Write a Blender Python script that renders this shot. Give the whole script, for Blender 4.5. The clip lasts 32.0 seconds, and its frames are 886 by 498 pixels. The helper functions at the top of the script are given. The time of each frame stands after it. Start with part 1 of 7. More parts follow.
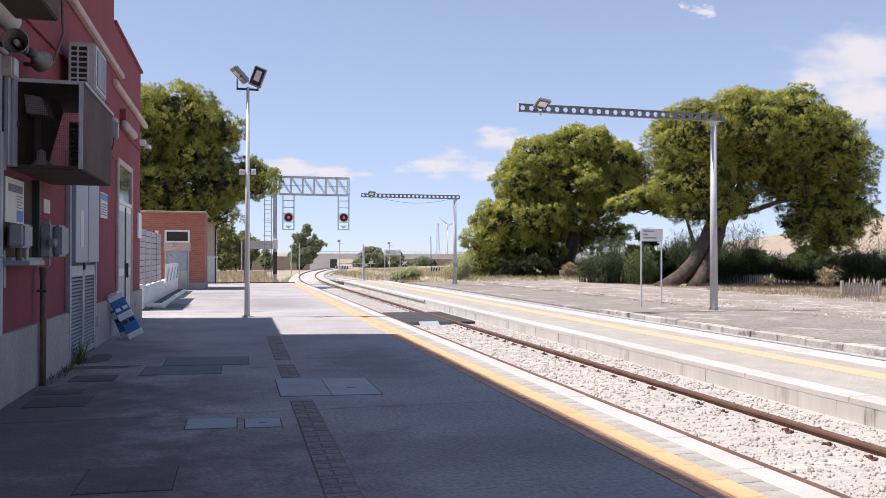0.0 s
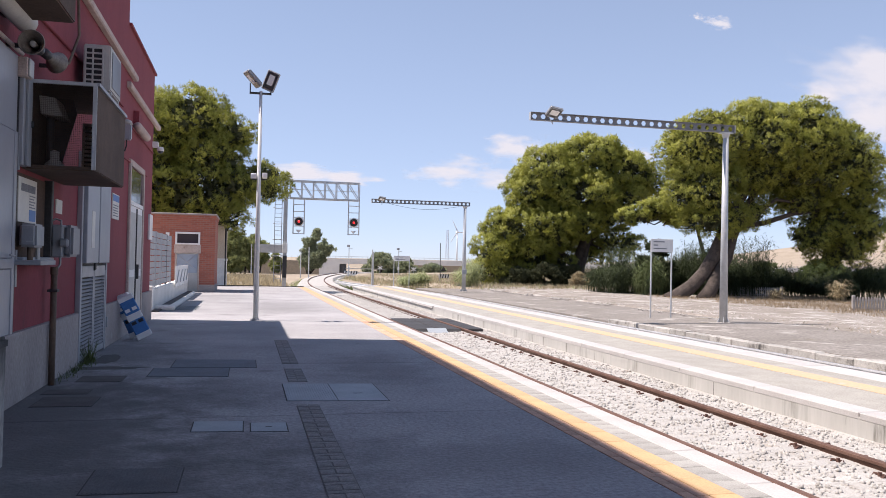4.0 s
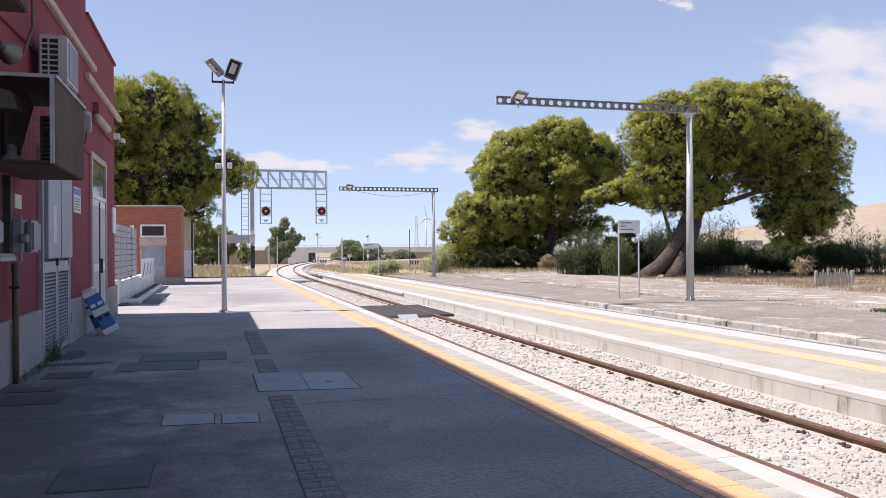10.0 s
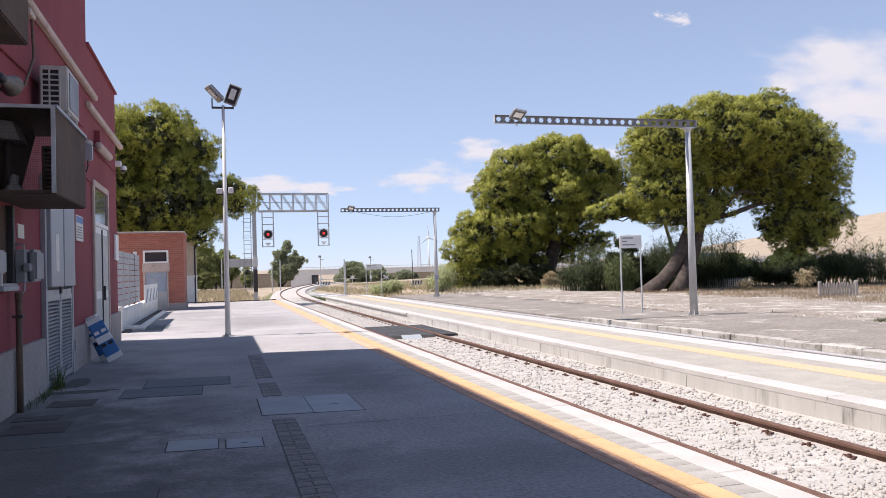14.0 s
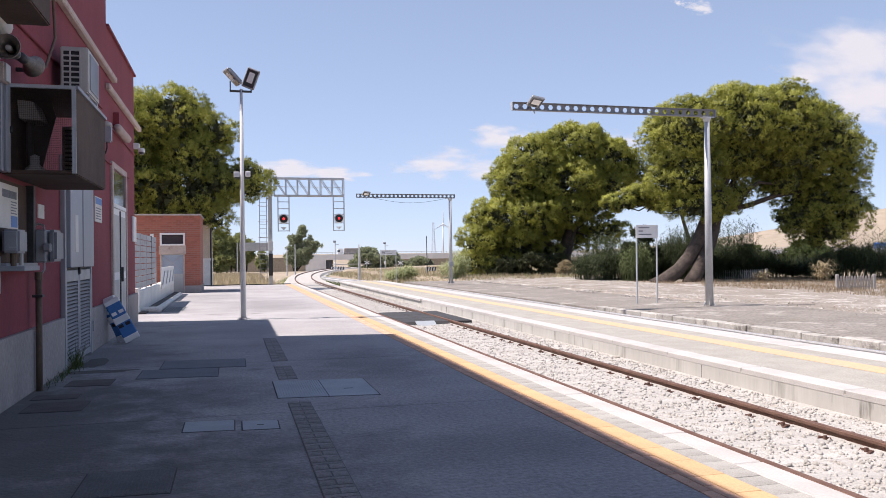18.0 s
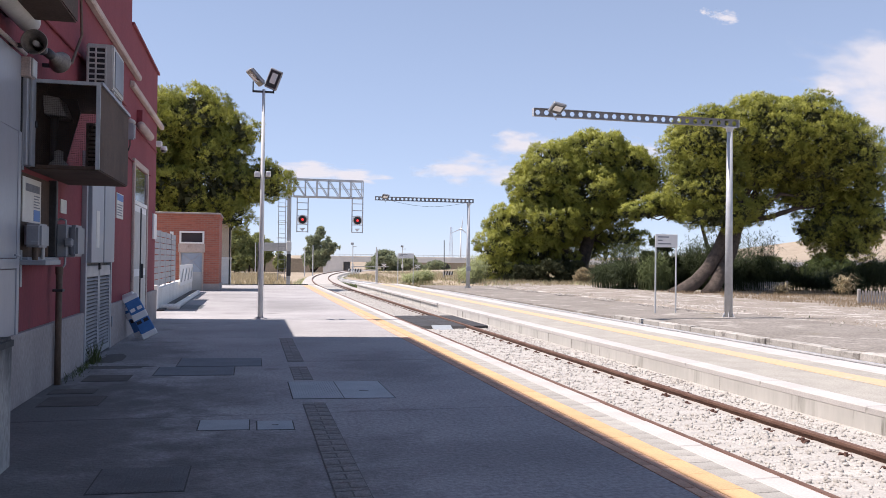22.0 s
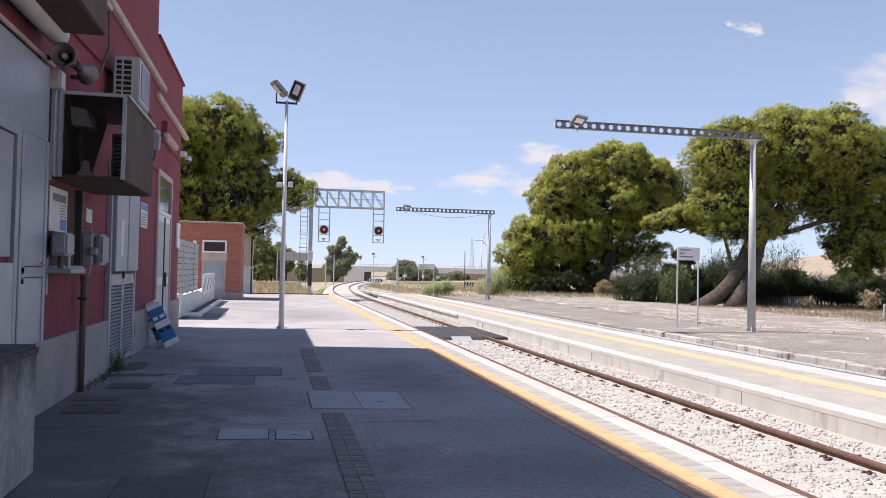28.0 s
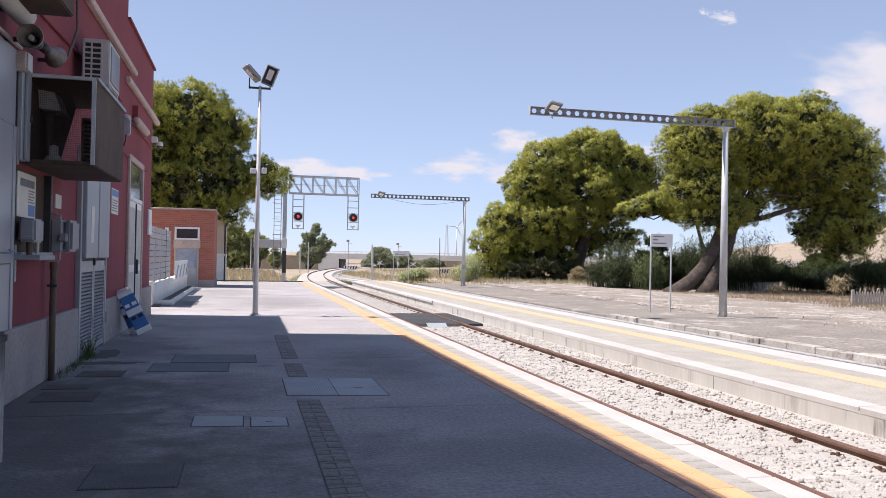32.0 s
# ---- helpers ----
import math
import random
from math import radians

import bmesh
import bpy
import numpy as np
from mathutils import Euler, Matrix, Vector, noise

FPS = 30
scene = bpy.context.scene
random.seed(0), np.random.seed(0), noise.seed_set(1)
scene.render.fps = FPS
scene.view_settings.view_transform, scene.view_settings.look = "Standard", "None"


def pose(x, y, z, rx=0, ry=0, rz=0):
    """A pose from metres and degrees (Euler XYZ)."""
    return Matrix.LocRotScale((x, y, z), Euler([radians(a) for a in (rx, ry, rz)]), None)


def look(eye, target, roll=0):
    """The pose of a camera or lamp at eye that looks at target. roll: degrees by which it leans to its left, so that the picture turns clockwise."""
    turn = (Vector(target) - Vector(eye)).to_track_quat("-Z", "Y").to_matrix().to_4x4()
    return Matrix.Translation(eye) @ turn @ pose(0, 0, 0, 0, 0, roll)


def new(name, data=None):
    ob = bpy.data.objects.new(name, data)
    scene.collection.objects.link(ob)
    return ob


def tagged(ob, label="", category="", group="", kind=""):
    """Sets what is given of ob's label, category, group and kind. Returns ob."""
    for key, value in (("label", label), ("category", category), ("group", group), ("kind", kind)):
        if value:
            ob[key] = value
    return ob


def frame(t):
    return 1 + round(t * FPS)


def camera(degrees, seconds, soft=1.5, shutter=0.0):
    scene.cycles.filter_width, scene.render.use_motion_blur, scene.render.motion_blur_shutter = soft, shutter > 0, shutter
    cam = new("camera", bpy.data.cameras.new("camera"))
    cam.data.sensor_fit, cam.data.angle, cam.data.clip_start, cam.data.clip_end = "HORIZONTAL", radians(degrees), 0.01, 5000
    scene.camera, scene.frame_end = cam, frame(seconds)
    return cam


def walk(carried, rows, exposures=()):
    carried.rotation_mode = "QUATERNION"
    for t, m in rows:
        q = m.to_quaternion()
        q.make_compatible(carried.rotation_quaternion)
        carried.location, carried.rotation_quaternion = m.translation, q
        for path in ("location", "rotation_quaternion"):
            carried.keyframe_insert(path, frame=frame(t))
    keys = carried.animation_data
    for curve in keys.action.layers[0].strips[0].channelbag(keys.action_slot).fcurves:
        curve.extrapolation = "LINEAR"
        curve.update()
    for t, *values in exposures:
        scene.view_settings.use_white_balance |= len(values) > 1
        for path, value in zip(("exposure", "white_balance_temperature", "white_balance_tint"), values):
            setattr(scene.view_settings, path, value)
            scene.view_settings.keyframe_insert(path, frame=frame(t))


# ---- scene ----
cam = camera(57.8, 32.0, soft=0.8)
PATH = [
    (0, (0.015, 0.023, 1.497), (0.512, 1.96, 1.516), 0.1),
    (0.5, (0.019, 0.009, 1.499), (0.506, 1.949, 1.509), 0.3),
    (1, (0.017, 0.023, 1.499), (0.5, 1.964, 1.515), 0.5),
    (1.5, (0.018, 0.025, 1.496), (0.49, 1.968, 1.513), 0.4),
    (2, (0.022, 0.02, 1.499), (0.497, 1.963, 1.526), 0.8),
    (2.5, (0.02, 0.025, 1.5), (0.503, 1.966, 1.528), 1.2),
    (3, (0.019, 0.024, 1.5), (0.495, 1.966, 1.53), 1.4),
    (3.5, (0.017, 0.025, 1.504), (0.489, 1.968, 1.54), 1.2),
    (5.5, (0.02, 0.03, 1.498), (0.501, 1.972, 1.529), 1.1),
    (6, (0.018, 0.028, 1.498), (0.5, 1.969, 1.528), 1.1),
    (6.5, (0.019, 0.021, 1.506), (0.504, 1.961, 1.536), 1.0),
    (7, (0.024, 0.026, 1.499), (0.515, 1.965, 1.521), 0.9),
    (7.5, (0.026, 0.027, 1.495), (0.516, 1.966, 1.495), -0.2),
    (8, (0.027, 0.023, 1.497), (0.527, 1.96, 1.502), 0.0),
    (8.5, (0.028, 0.031, 1.494), (0.54, 1.965, 1.488), 0.0),
    (9, (0.03, 0.039, 1.495), (0.558, 1.968, 1.487), 0.0),
    (9.5, (0.03, 0.032, 1.495), (0.567, 1.958, 1.493), -0.4),
    (10, (0.028, 0.032, 1.499), (0.576, 1.955, 1.5), -0.3),
    (10.5, (0.025, 0.037, 1.495), (0.579, 1.959, 1.478), -0.3),
    (11, (0.022, 0.025, 1.496), (0.56, 1.951, 1.503), 0.0),
    (11.5, (0.021, 0.019, 1.498), (0.558, 1.946, 1.512), -0.1),
    (12, (0.028, 0.015, 1.499), (0.557, 1.944, 1.519), -0.4),
    (12.5, (0.035, 0.008, 1.5), (0.561, 1.938, 1.519), -0.6),
    (13, (0.038, 0.01, 1.507), (0.579, 1.934, 1.552), -1.1),
    (13.5, (0.041, -0.007, 1.503), (0.591, 1.915, 1.545), -1.5),
    (14, (0.043, -0.012, 1.506), (0.585, 1.912, 1.555), -1.6),
    (14.5, (0.043, -0.01, 1.503), (0.572, 1.918, 1.557), -1.6),
    (16.5, (0.012, 0.037, 1.501), (0.558, 1.961, 1.538), -0.9),
    (17, (0.013, 0.016, 1.5), (0.544, 1.944, 1.533), -0.8),
    (17.5, (0.014, 0.01, 1.5), (0.537, 1.941, 1.526), -0.8),
    (18, (0.018, 0.006, 1.501), (0.525, 1.94, 1.518), -0.7),
    (18.5, (0.012, 0.014, 1.5), (0.498, 1.954, 1.511), -0.4),
    (19, (0.019, 0.021, 1.5), (0.506, 1.96, 1.512), 0.0),
    (19.5, (0.019, 0.032, 1.496), (0.502, 1.972, 1.518), 0.5),
    (20, (0.014, 0.042, 1.5), (0.467, 1.989, 1.534), 0.8),
    (20.5, (0.014, 0.042, 1.501), (0.473, 1.989, 1.525), 0.9),
    (21, (0.016, 0.047, 1.504), (0.495, 1.989, 1.519), 1.2),
    (21.5, (0.013, 0.057, 1.501), (0.481, 2.001, 1.526), 1.2),
    (22, (0.011, 0.047, 1.499), (0.476, 1.991, 1.527), 0.7),
    (22.5, (0.011, 0.05, 1.501), (0.45, 2.001, 1.524), 1.2),
    (23, (0.006, 0.037, 1.505), (0.426, 1.993, 1.533), 1.7),
    (23.5, (0.009, 0.032, 1.503), (0.413, 1.991, 1.533), 1.5),
    (24, (0.018, 0.027, 1.507), (0.425, 1.985, 1.551), 1.3),
    (24.5, (0.021, 0.03, 1.507), (0.431, 1.987, 1.554), 1.1),
    (25, (0.017, 0.02, 1.506), (0.426, 1.977, 1.552), 1.1),
    (25.5, (0.016, 0.023, 1.504), (0.435, 1.978, 1.555), 1.2),
    (27.5, (0.019, 0.025, 1.506), (0.43, 1.982, 1.557), 1.1),
    (28, (0.018, 0.018, 1.51), (0.432, 1.974, 1.564), 1.2),
    (28.5, (0.013, 0.027, 1.505), (0.424, 1.984, 1.556), 1.3),
    (29, (0.016, 0.028, 1.504), (0.429, 1.984, 1.547), 1.2),
    (29.5, (0.016, 0.027, 1.503), (0.436, 1.982, 1.551), 1.3),
    (30, (0.013, 0.022, 1.505), (0.441, 1.975, 1.558), 1.4),
    (30.5, (0.015, 0.032, 1.502), (0.455, 1.983, 1.541), 1.3),
    (31, (0.016, 0.03, 1.502), (0.459, 1.98, 1.536), 1.2),
    (31.5, (0.015, 0.045, 1.5), (0.478, 1.99, 1.525), 1.0),
    (32, (0.014, 0.04, 1.498), (0.49, 1.983, 1.521), 1.1),
]
walk(cam, [(t, look(eye, target, roll)) for t, eye, target, roll in PATH], exposures=[(0, 0.51, 6540, 19), (32, 0.51, 6540, 19)])

# ---- light ----
SUN_TO = Vector((-3.03, 0.526, 5.92)).normalized()
world = bpy.data.worlds.new("world")
scene.world = world
world.use_nodes = True
wn = world.node_tree
wn.nodes.clear()
w_out, w_bg, w_sky = wn.nodes.new("ShaderNodeOutputWorld"), wn.nodes.new("ShaderNodeBackground"), wn.nodes.new("ShaderNodeTexSky")
w_sky.sky_type, w_sky.sun_disc = "NISHITA", False
w_sky.sun_elevation, w_sky.sun_rotation = math.asin(SUN_TO.z), math.atan2(SUN_TO.x, SUN_TO.y)
w_sky.air_density, w_sky.dust_density, w_sky.ozone_density, w_sky.altitude = 0.55, 0.05, 0.6, 50
w_bg.inputs["Strength"].default_value = 0.15
w_hsv = wn.nodes.new("ShaderNodeHueSaturation")
w_hsv.inputs["Hue"].default_value, w_hsv.inputs["Saturation"].default_value, w_hsv.inputs["Value"].default_value = 0.492, 0.93, 1.0
wn.links.new(w_sky.outputs[0], w_hsv.inputs["Color"])
w_haze = wn.nodes.new("ShaderNodeMix")
w_haze.data_type = "RGBA"
w_haze.inputs[7].default_value = (2.20, 2.72, 3.57, 1)
w_tc, w_sep, w_map = wn.nodes.new("ShaderNodeTexCoord"), wn.nodes.new("ShaderNodeSeparateXYZ"), wn.nodes.new("ShaderNodeMapRange")
w_map.inputs["From Max"].default_value, w_map.inputs["To Min"].default_value, w_map.inputs["To Max"].default_value = 0.75, 0.72, 0.05
wn.links.new(w_tc.outputs["Generated"], w_sep.inputs[0])
wn.links.new(w_sep.outputs[2], w_map.inputs["Value"])
wn.links.new(w_map.outputs[0], w_haze.inputs[0])
wn.links.new(w_hsv.outputs[0], w_haze.inputs[6])
wn.links.new(w_haze.outputs[2], w_bg.inputs[0])
wn.links.new(w_bg.outputs[0], w_out.inputs[0])
sun_data = bpy.data.lights.new("sun", "SUN")
sun_data.energy, sun_data.angle, sun_data.color = 5.0, radians(0.53), (1.0, 0.957, 0.873)
sun = new("sun", sun_data)
sun.matrix_world = look(SUN_TO * 60, (0, 0, 0))


# ---- materials ----
def mat(name, a, b=None, rough=0.8, metal=0.0, scale=2.0, fine=45.0, bump=0.25, grain=0.25, spots=None, streak=None, vary=0.0, emit=0.0, island=0.0, dist=0.01):
    """A surface of colour a, broken up with b at two scales. spots: (colour, scale, threshold). streak: stretch of the pattern per axis."""
    m = bpy.data.materials.new(name)
    m.use_nodes = True
    nt = m.node_tree
    N, L = nt.nodes, nt.links
    bsdf = N["Principled BSDF"]
    a = (*a, 1)
    b = (*b, 1) if b else tuple(min(1, c * 0.72) for c in a[:3]) + (1,)
    tc = N.new("ShaderNodeTexCoord")
    vec = tc.outputs["Object"]
    if streak:
        mp = N.new("ShaderNodeMapping")
        mp.inputs["Scale"].default_value = streak
        L.new(vec, mp.inputs["Vector"])
        vec = mp.outputs[0]

    def tex(s, detail=5.0, rgh=0.6):
        n = N.new("ShaderNodeTexNoise")
        n.inputs["Scale"].default_value, n.inputs["Detail"].default_value, n.inputs["Roughness"].default_value = s, detail, rgh
        L.new(vec, n.inputs["Vector"])
        return n.outputs["Fac"]

    def ramp(src, lo, hi):
        r = N.new("ShaderNodeMapRange")
        r.inputs["From Min"].default_value, r.inputs["From Max"].default_value = lo, hi
        L.new(src, r.inputs["Value"])
        return r.outputs["Result"]

    def mix(fac, c1, c2, mode="MIX"):
        x = N.new("ShaderNodeMix")
        x.data_type, x.blend_type = "RGBA", mode
        for sock, v in ((0, fac), (6, c1), (7, c2)):
            if isinstance(v, (float, int)):
                x.inputs[sock].default_value = v
            elif isinstance(v, tuple):
                x.inputs[sock].default_value = v
            else:
                L.new(v, x.inputs[sock])
        return x.outputs[2]

    big, small = tex(scale), tex(fine, 3.0)
    col = mix(ramp(big, 0.32, 0.68), a, b)
    g = ramp(small, 0.25, 0.75)
    dark = N.new("ShaderNodeMapRange")
    dark.inputs["To Min"].default_value, dark.inputs["To Max"].default_value = 1 - grain, 1 + grain
    L.new(g, dark.inputs["Value"])
    sc = N.new("ShaderNodeVectorMath")
    sc.operation = "SCALE"
    L.new(col, sc.inputs[0])
    L.new(dark.outputs[0], sc.inputs["Scale"])
    col = sc.outputs[0]
    if spots:
        for c, s, th in (spots if isinstance(spots[0][0], tuple) else [spots]):
            col = mix(ramp(tex(s, 6.0, 0.65), th, th + 0.1), col, (*c, 1))
    if vary or island:
        rnd = N.new("ShaderNodeObjectInfo").outputs["Random"] if vary else N.new("ShaderNodeNewGeometry").outputs["Random Per Island"]
        k = vary or island
        r = N.new("ShaderNodeMapRange")
        r.inputs["To Min"].default_value, r.inputs["To Max"].default_value = 1 - k, 1 + k
        L.new(rnd, r.inputs["Value"])
        s2 = N.new("ShaderNodeVectorMath")
        s2.operation = "SCALE"
        L.new(col, s2.inputs[0])
        L.new(r.outputs[0], s2.inputs["Scale"])
        col = s2.outputs[0]
    L.new(col, bsdf.inputs["Base Color"])
    bsdf.inputs["Metallic"].default_value = metal
    rr = N.new("ShaderNodeMapRange")
    rr.inputs["To Min"].default_value, rr.inputs["To Max"].default_value = max(0.02, rough - 0.1), min(1, rough + 0.1)
    L.new(big, rr.inputs["Value"])
    L.new(rr.outputs[0], bsdf.inputs["Roughness"])
    if bump:
        bp = N.new("ShaderNodeBump")
        bp.inputs["Strength"].default_value, bp.inputs["Distance"].default_value = bump, dist
        L.new(small, bp.inputs["Height"])
        L.new(bp.outputs[0], bsdf.inputs["Normal"])
    if emit:
        L.new(col, bsdf.inputs["Emission Color"])
        bsdf.inputs["Emission Strength"].default_value = emit
    return m


def glass(name, tint, rough=0.05):
    m = bpy.data.materials.new(name)
    m.use_nodes = True
    b = m.node_tree.nodes["Principled BSDF"]
    b.inputs["Base Color"].default_value, b.inputs["Roughness"].default_value = (*tint, 1), rough
    b.inputs["Metallic"].default_value = 0.0
    b.inputs["Specular IOR Level"].default_value = 0.8
    return m


M = dict(
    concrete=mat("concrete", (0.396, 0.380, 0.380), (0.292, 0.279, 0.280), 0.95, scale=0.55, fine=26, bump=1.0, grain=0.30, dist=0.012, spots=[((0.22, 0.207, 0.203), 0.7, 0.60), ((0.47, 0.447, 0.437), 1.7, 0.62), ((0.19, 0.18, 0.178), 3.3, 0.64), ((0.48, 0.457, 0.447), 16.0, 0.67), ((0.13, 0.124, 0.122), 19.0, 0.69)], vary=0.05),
    slab_cover=mat("slab_cover", (0.36, 0.39, 0.415), (0.30, 0.33, 0.355), 0.6, scale=3, fine=90, bump=0.3, grain=0.15),
    cover_dark=mat("cover_dark", (0.115, 0.10, 0.095), (0.08, 0.07, 0.066), 0.8, scale=3, fine=70, bump=0.4),
    paver_brown=mat("paver_brown", (0.66, 0.405, 0.275), (0.55, 0.335, 0.225), 0.9, scale=4, fine=70, vary=0.12, island=0.0),
    paver_grey=mat("paver_grey", (0.39, 0.375, 0.345), (0.30, 0.285, 0.262), 0.9, scale=4, fine=70, vary=0.1),
    paver_grey_far=mat("paver_grey_far", (0.355, 0.335, 0.295), (0.285, 0.267, 0.237), 0.9, scale=2, fine=50, island=0.1),
    yellow=mat("yellow", (0.60, 0.385, 0.20), (0.52, 0.345, 0.19), 0.85, scale=3, fine=50, grain=0.15, vary=0.05, spots=((0.50, 0.43, 0.35), 7.0, 0.64)),
    yellow_faded=mat("yellow_faded", (0.60, 0.405, 0.235), (0.52, 0.385, 0.265), 0.9, scale=1.5, fine=14, grain=0.12, spots=((0.46, 0.42, 0.36), 3.0, 0.60)),
    coping=mat("coping", (0.51, 0.487, 0.468), (0.43, 0.408, 0.39), 0.85, scale=2, fine=50, grain=0.12, vary=0.04),
    fascia=mat("fascia", (0.50, 0.488, 0.458), (0.43, 0.418, 0.39), 0.9, scale=1.1, fine=9, grain=0.07, bump=0.1, streak=(1, 1.5, 0.22), spots=[((0.28, 0.268, 0.24), 0.9, 0.575), ((0.165, 0.157, 0.138), 2.2, 0.61)], vary=0.05),
    joint=mat("joint", (0.13, 0.12, 0.115), None, 0.95, scale=4, fine=60),
    red=mat("red_plaster", (0.25, 0.043, 0.056), (0.195, 0.035, 0.047), 0.85, scale=0.7, fine=35, bump=0.25, grain=0.14, streak=(1, 1, 0.35), spots=[((0.15, 0.045, 0.05), 1.4, 0.66), ((0.30, 0.10, 0.10), 4.0, 0.72)]),
    plinth=mat("plinth", (0.37, 0.328, 0.315), (0.275, 0.24, 0.23), 0.9, scale=1.2, fine=40, streak=(1, 1, 0.4), spots=[((0.20, 0.18, 0.15), 2.4, 0.64), ((0.55, 0.52, 0.48), 3.0, 0.66)]),
    trim=mat("trim", (0.55, 0.45, 0.40), (0.42, 0.33, 0.29), 0.85, scale=3, fine=50, spots=((0.24, 0.13, 0.11), 5.0, 0.62)),
    alu=mat("aluminium", (0.38, 0.39, 0.42), (0.31, 0.32, 0.345), 0.48, 0.25, scale=3, fine=60, bump=0.05, grain=0.06),
    alu_panel=mat("aluminium_panel", (0.24, 0.247, 0.272), (0.19, 0.197, 0.22), 0.5, 0.0, scale=1.2, fine=30, bump=0.06, grain=0.05),
    white=mat("white_paint", (0.82, 0.815, 0.80), (0.74, 0.73, 0.71), 0.6, scale=3, fine=40, bump=0.08, grain=0.06),
    offwhite=mat("offwhite", (0.52, 0.51, 0.485), (0.43, 0.42, 0.395), 0.6, scale=3, fine=40, bump=0.08, grain=0.08),
    grey_plastic=mat("grey_plastic", (0.30, 0.31, 0.33), (0.25, 0.26, 0.28), 0.5, scale=4, fine=60, bump=0.05, grain=0.06),
    dark_metal=mat("dark_metal", (0.07, 0.07, 0.075), (0.05, 0.05, 0.05), 0.55, 0.4, scale=5, fine=60, bump=0.1),
    rust_sheet=mat("rust_sheet", (0.095, 0.058, 0.040), (0.06, 0.038, 0.028), 0.85, 0.0, scale=2.2, fine=40, spots=((0.14, 0.085, 0.05), 3.0, 0.62)),
    steel=mat("galvanised_steel", (0.56, 0.57, 0.58), (0.46, 0.47, 0.48), 0.5, 0.25, scale=4, fine=50, bump=0.05, grain=0.1),
    pole=mat("pole_paint", (0.72, 0.72, 0.71), (0.62, 0.62, 0.61), 0.5, 0.0, scale=2, fine=40, bump=0.05, grain=0.08),
    rail=mat("rail_rust", (0.20, 0.115, 0.085), (0.14, 0.075, 0.055), 0.7, 0.3, scale=4, fine=50, grain=0.2),
    rail_grey=mat("rail_grey", (0.58, 0.58, 0.59), (0.46, 0.455, 0.45), 0.5, 0.0, scale=4, fine=50),
    rail_top=mat("rail_top", (0.74, 0.74, 0.76), (0.62, 0.62, 0.64), 0.38, 0.7, scale=4, fine=50, bump=0.05),
    clip_rust=mat("clip_rust", (0.17, 0.09, 0.07), (0.09, 0.05, 0.04), 0.85, 0.2, scale=8, fine=60),
    sleeper=mat("sleeper", (0.46, 0.44, 0.412), (0.38, 0.36, 0.335), 0.9, scale=3, fine=40, vary=0.08),
    ballast=mat("ballast", (0.47, 0.448, 0.42), (0.37, 0.348, 0.32), 0.95, scale=2.0, fine=30, bump=0.4, grain=0.15, island=0.14, spots=((0.34, 0.275, 0.215), 0.9, 0.615)),
    bed=mat("track_bed", (0.47, 0.448, 0.42), (0.39, 0.368, 0.34), 0.95, scale=3.5, fine=34, bump=0.9, grain=0.2, dist=0.02, spots=[((0.36, 0.295, 0.23), 1.1, 0.60), ((0.29, 0.25, 0.21), 4.0, 0.61)]),
    rubber=mat("rubber_panel", (0.045, 0.043, 0.045), (0.035, 0.034, 0.035), 0.75, scale=3, fine=50, bump=0.3, vary=0.1),
    brick=mat("brick", (0.36, 0.125, 0.08), (0.29, 0.095, 0.065), 0.9, scale=3, fine=40, grain=0.18, vary=0.12, island=0.0),
    mortar=mat("mortar", (0.34, 0.17, 0.13), (0.28, 0.14, 0.11), 0.95, scale=3, fine=40),
    whitewash=mat("whitewash", (0.80, 0.78, 0.74), (0.68, 0.66, 0.62), 0.9, scale=1.3, fine=35, spots=((0.33, 0.31, 0.28), 2.4, 0.66)),
    beige=mat("beige_plaster", (0.56, 0.47, 0.37), (0.46, 0.38, 0.30), 0.9, scale=0.8, fine=20, spots=((0.24, 0.2, 0.16), 1.7, 0.62)),
    asphalt=mat("asphalt", (0.255, 0.228, 0.202), (0.195, 0.173, 0.15), 0.95, scale=0.5, fine=12, bump=0.8, grain=0.45, dist=0.03, spots=[((0.42, 0.39, 0.35), 0.9, 0.56), ((0.19, 0.165, 0.105), 0.6, 0.62), ((0.16, 0.14, 0.125), 2.2, 0.58), ((0.50, 0.47, 0.43), 5.0, 0.66)]),
    stone=mat("kerb_stone", (0.44, 0.415, 0.38), (0.32, 0.30, 0.27), 0.9, scale=3, fine=30, spots=((0.17, 0.155, 0.14), 3.0, 0.56), vary=0.15),
    gravel=mat("gravel", (0.295, 0.258, 0.222), (0.225, 0.192, 0.16), 0.95, scale=0.6, fine=9, bump=1.0, grain=0.45, dist=0.05, spots=[((0.52, 0.49, 0.45), 0.8, 0.55), ((0.19, 0.165, 0.10), 0.6, 0.60)]),
    earth=mat("dry_earth", (0.37, 0.30, 0.22), (0.29, 0.235, 0.17), 0.95, scale=0.05, fine=2.0, bump=0.6, grain=0.25, dist=0.1, spots=[((0.26, 0.21, 0.13), 0.08, 0.62), ((0.45, 0.36, 0.25), 0.3, 0.66)]),
    hay=mat("dry_grass", (0.42, 0.315, 0.20), (0.30, 0.22, 0.135), 0.9, scale=1.0, fine=20, bump=0.0, island=0.22),
    pine=mat("pine_needles", (0.385, 0.385, 0.06), (0.25, 0.27, 0.048), 0.6, scale=0.5, fine=3, bump=0.0, grain=0.2, island=0.25),
    # needle green darkened to paint the shade inside the crowns
    pine_shade=mat("pine_inner_shade", (0.06, 0.066, 0.024), (0.04, 0.046, 0.018), 0.9, scale=0.6, fine=8, bump=0.0, grain=0.2, island=0.2),
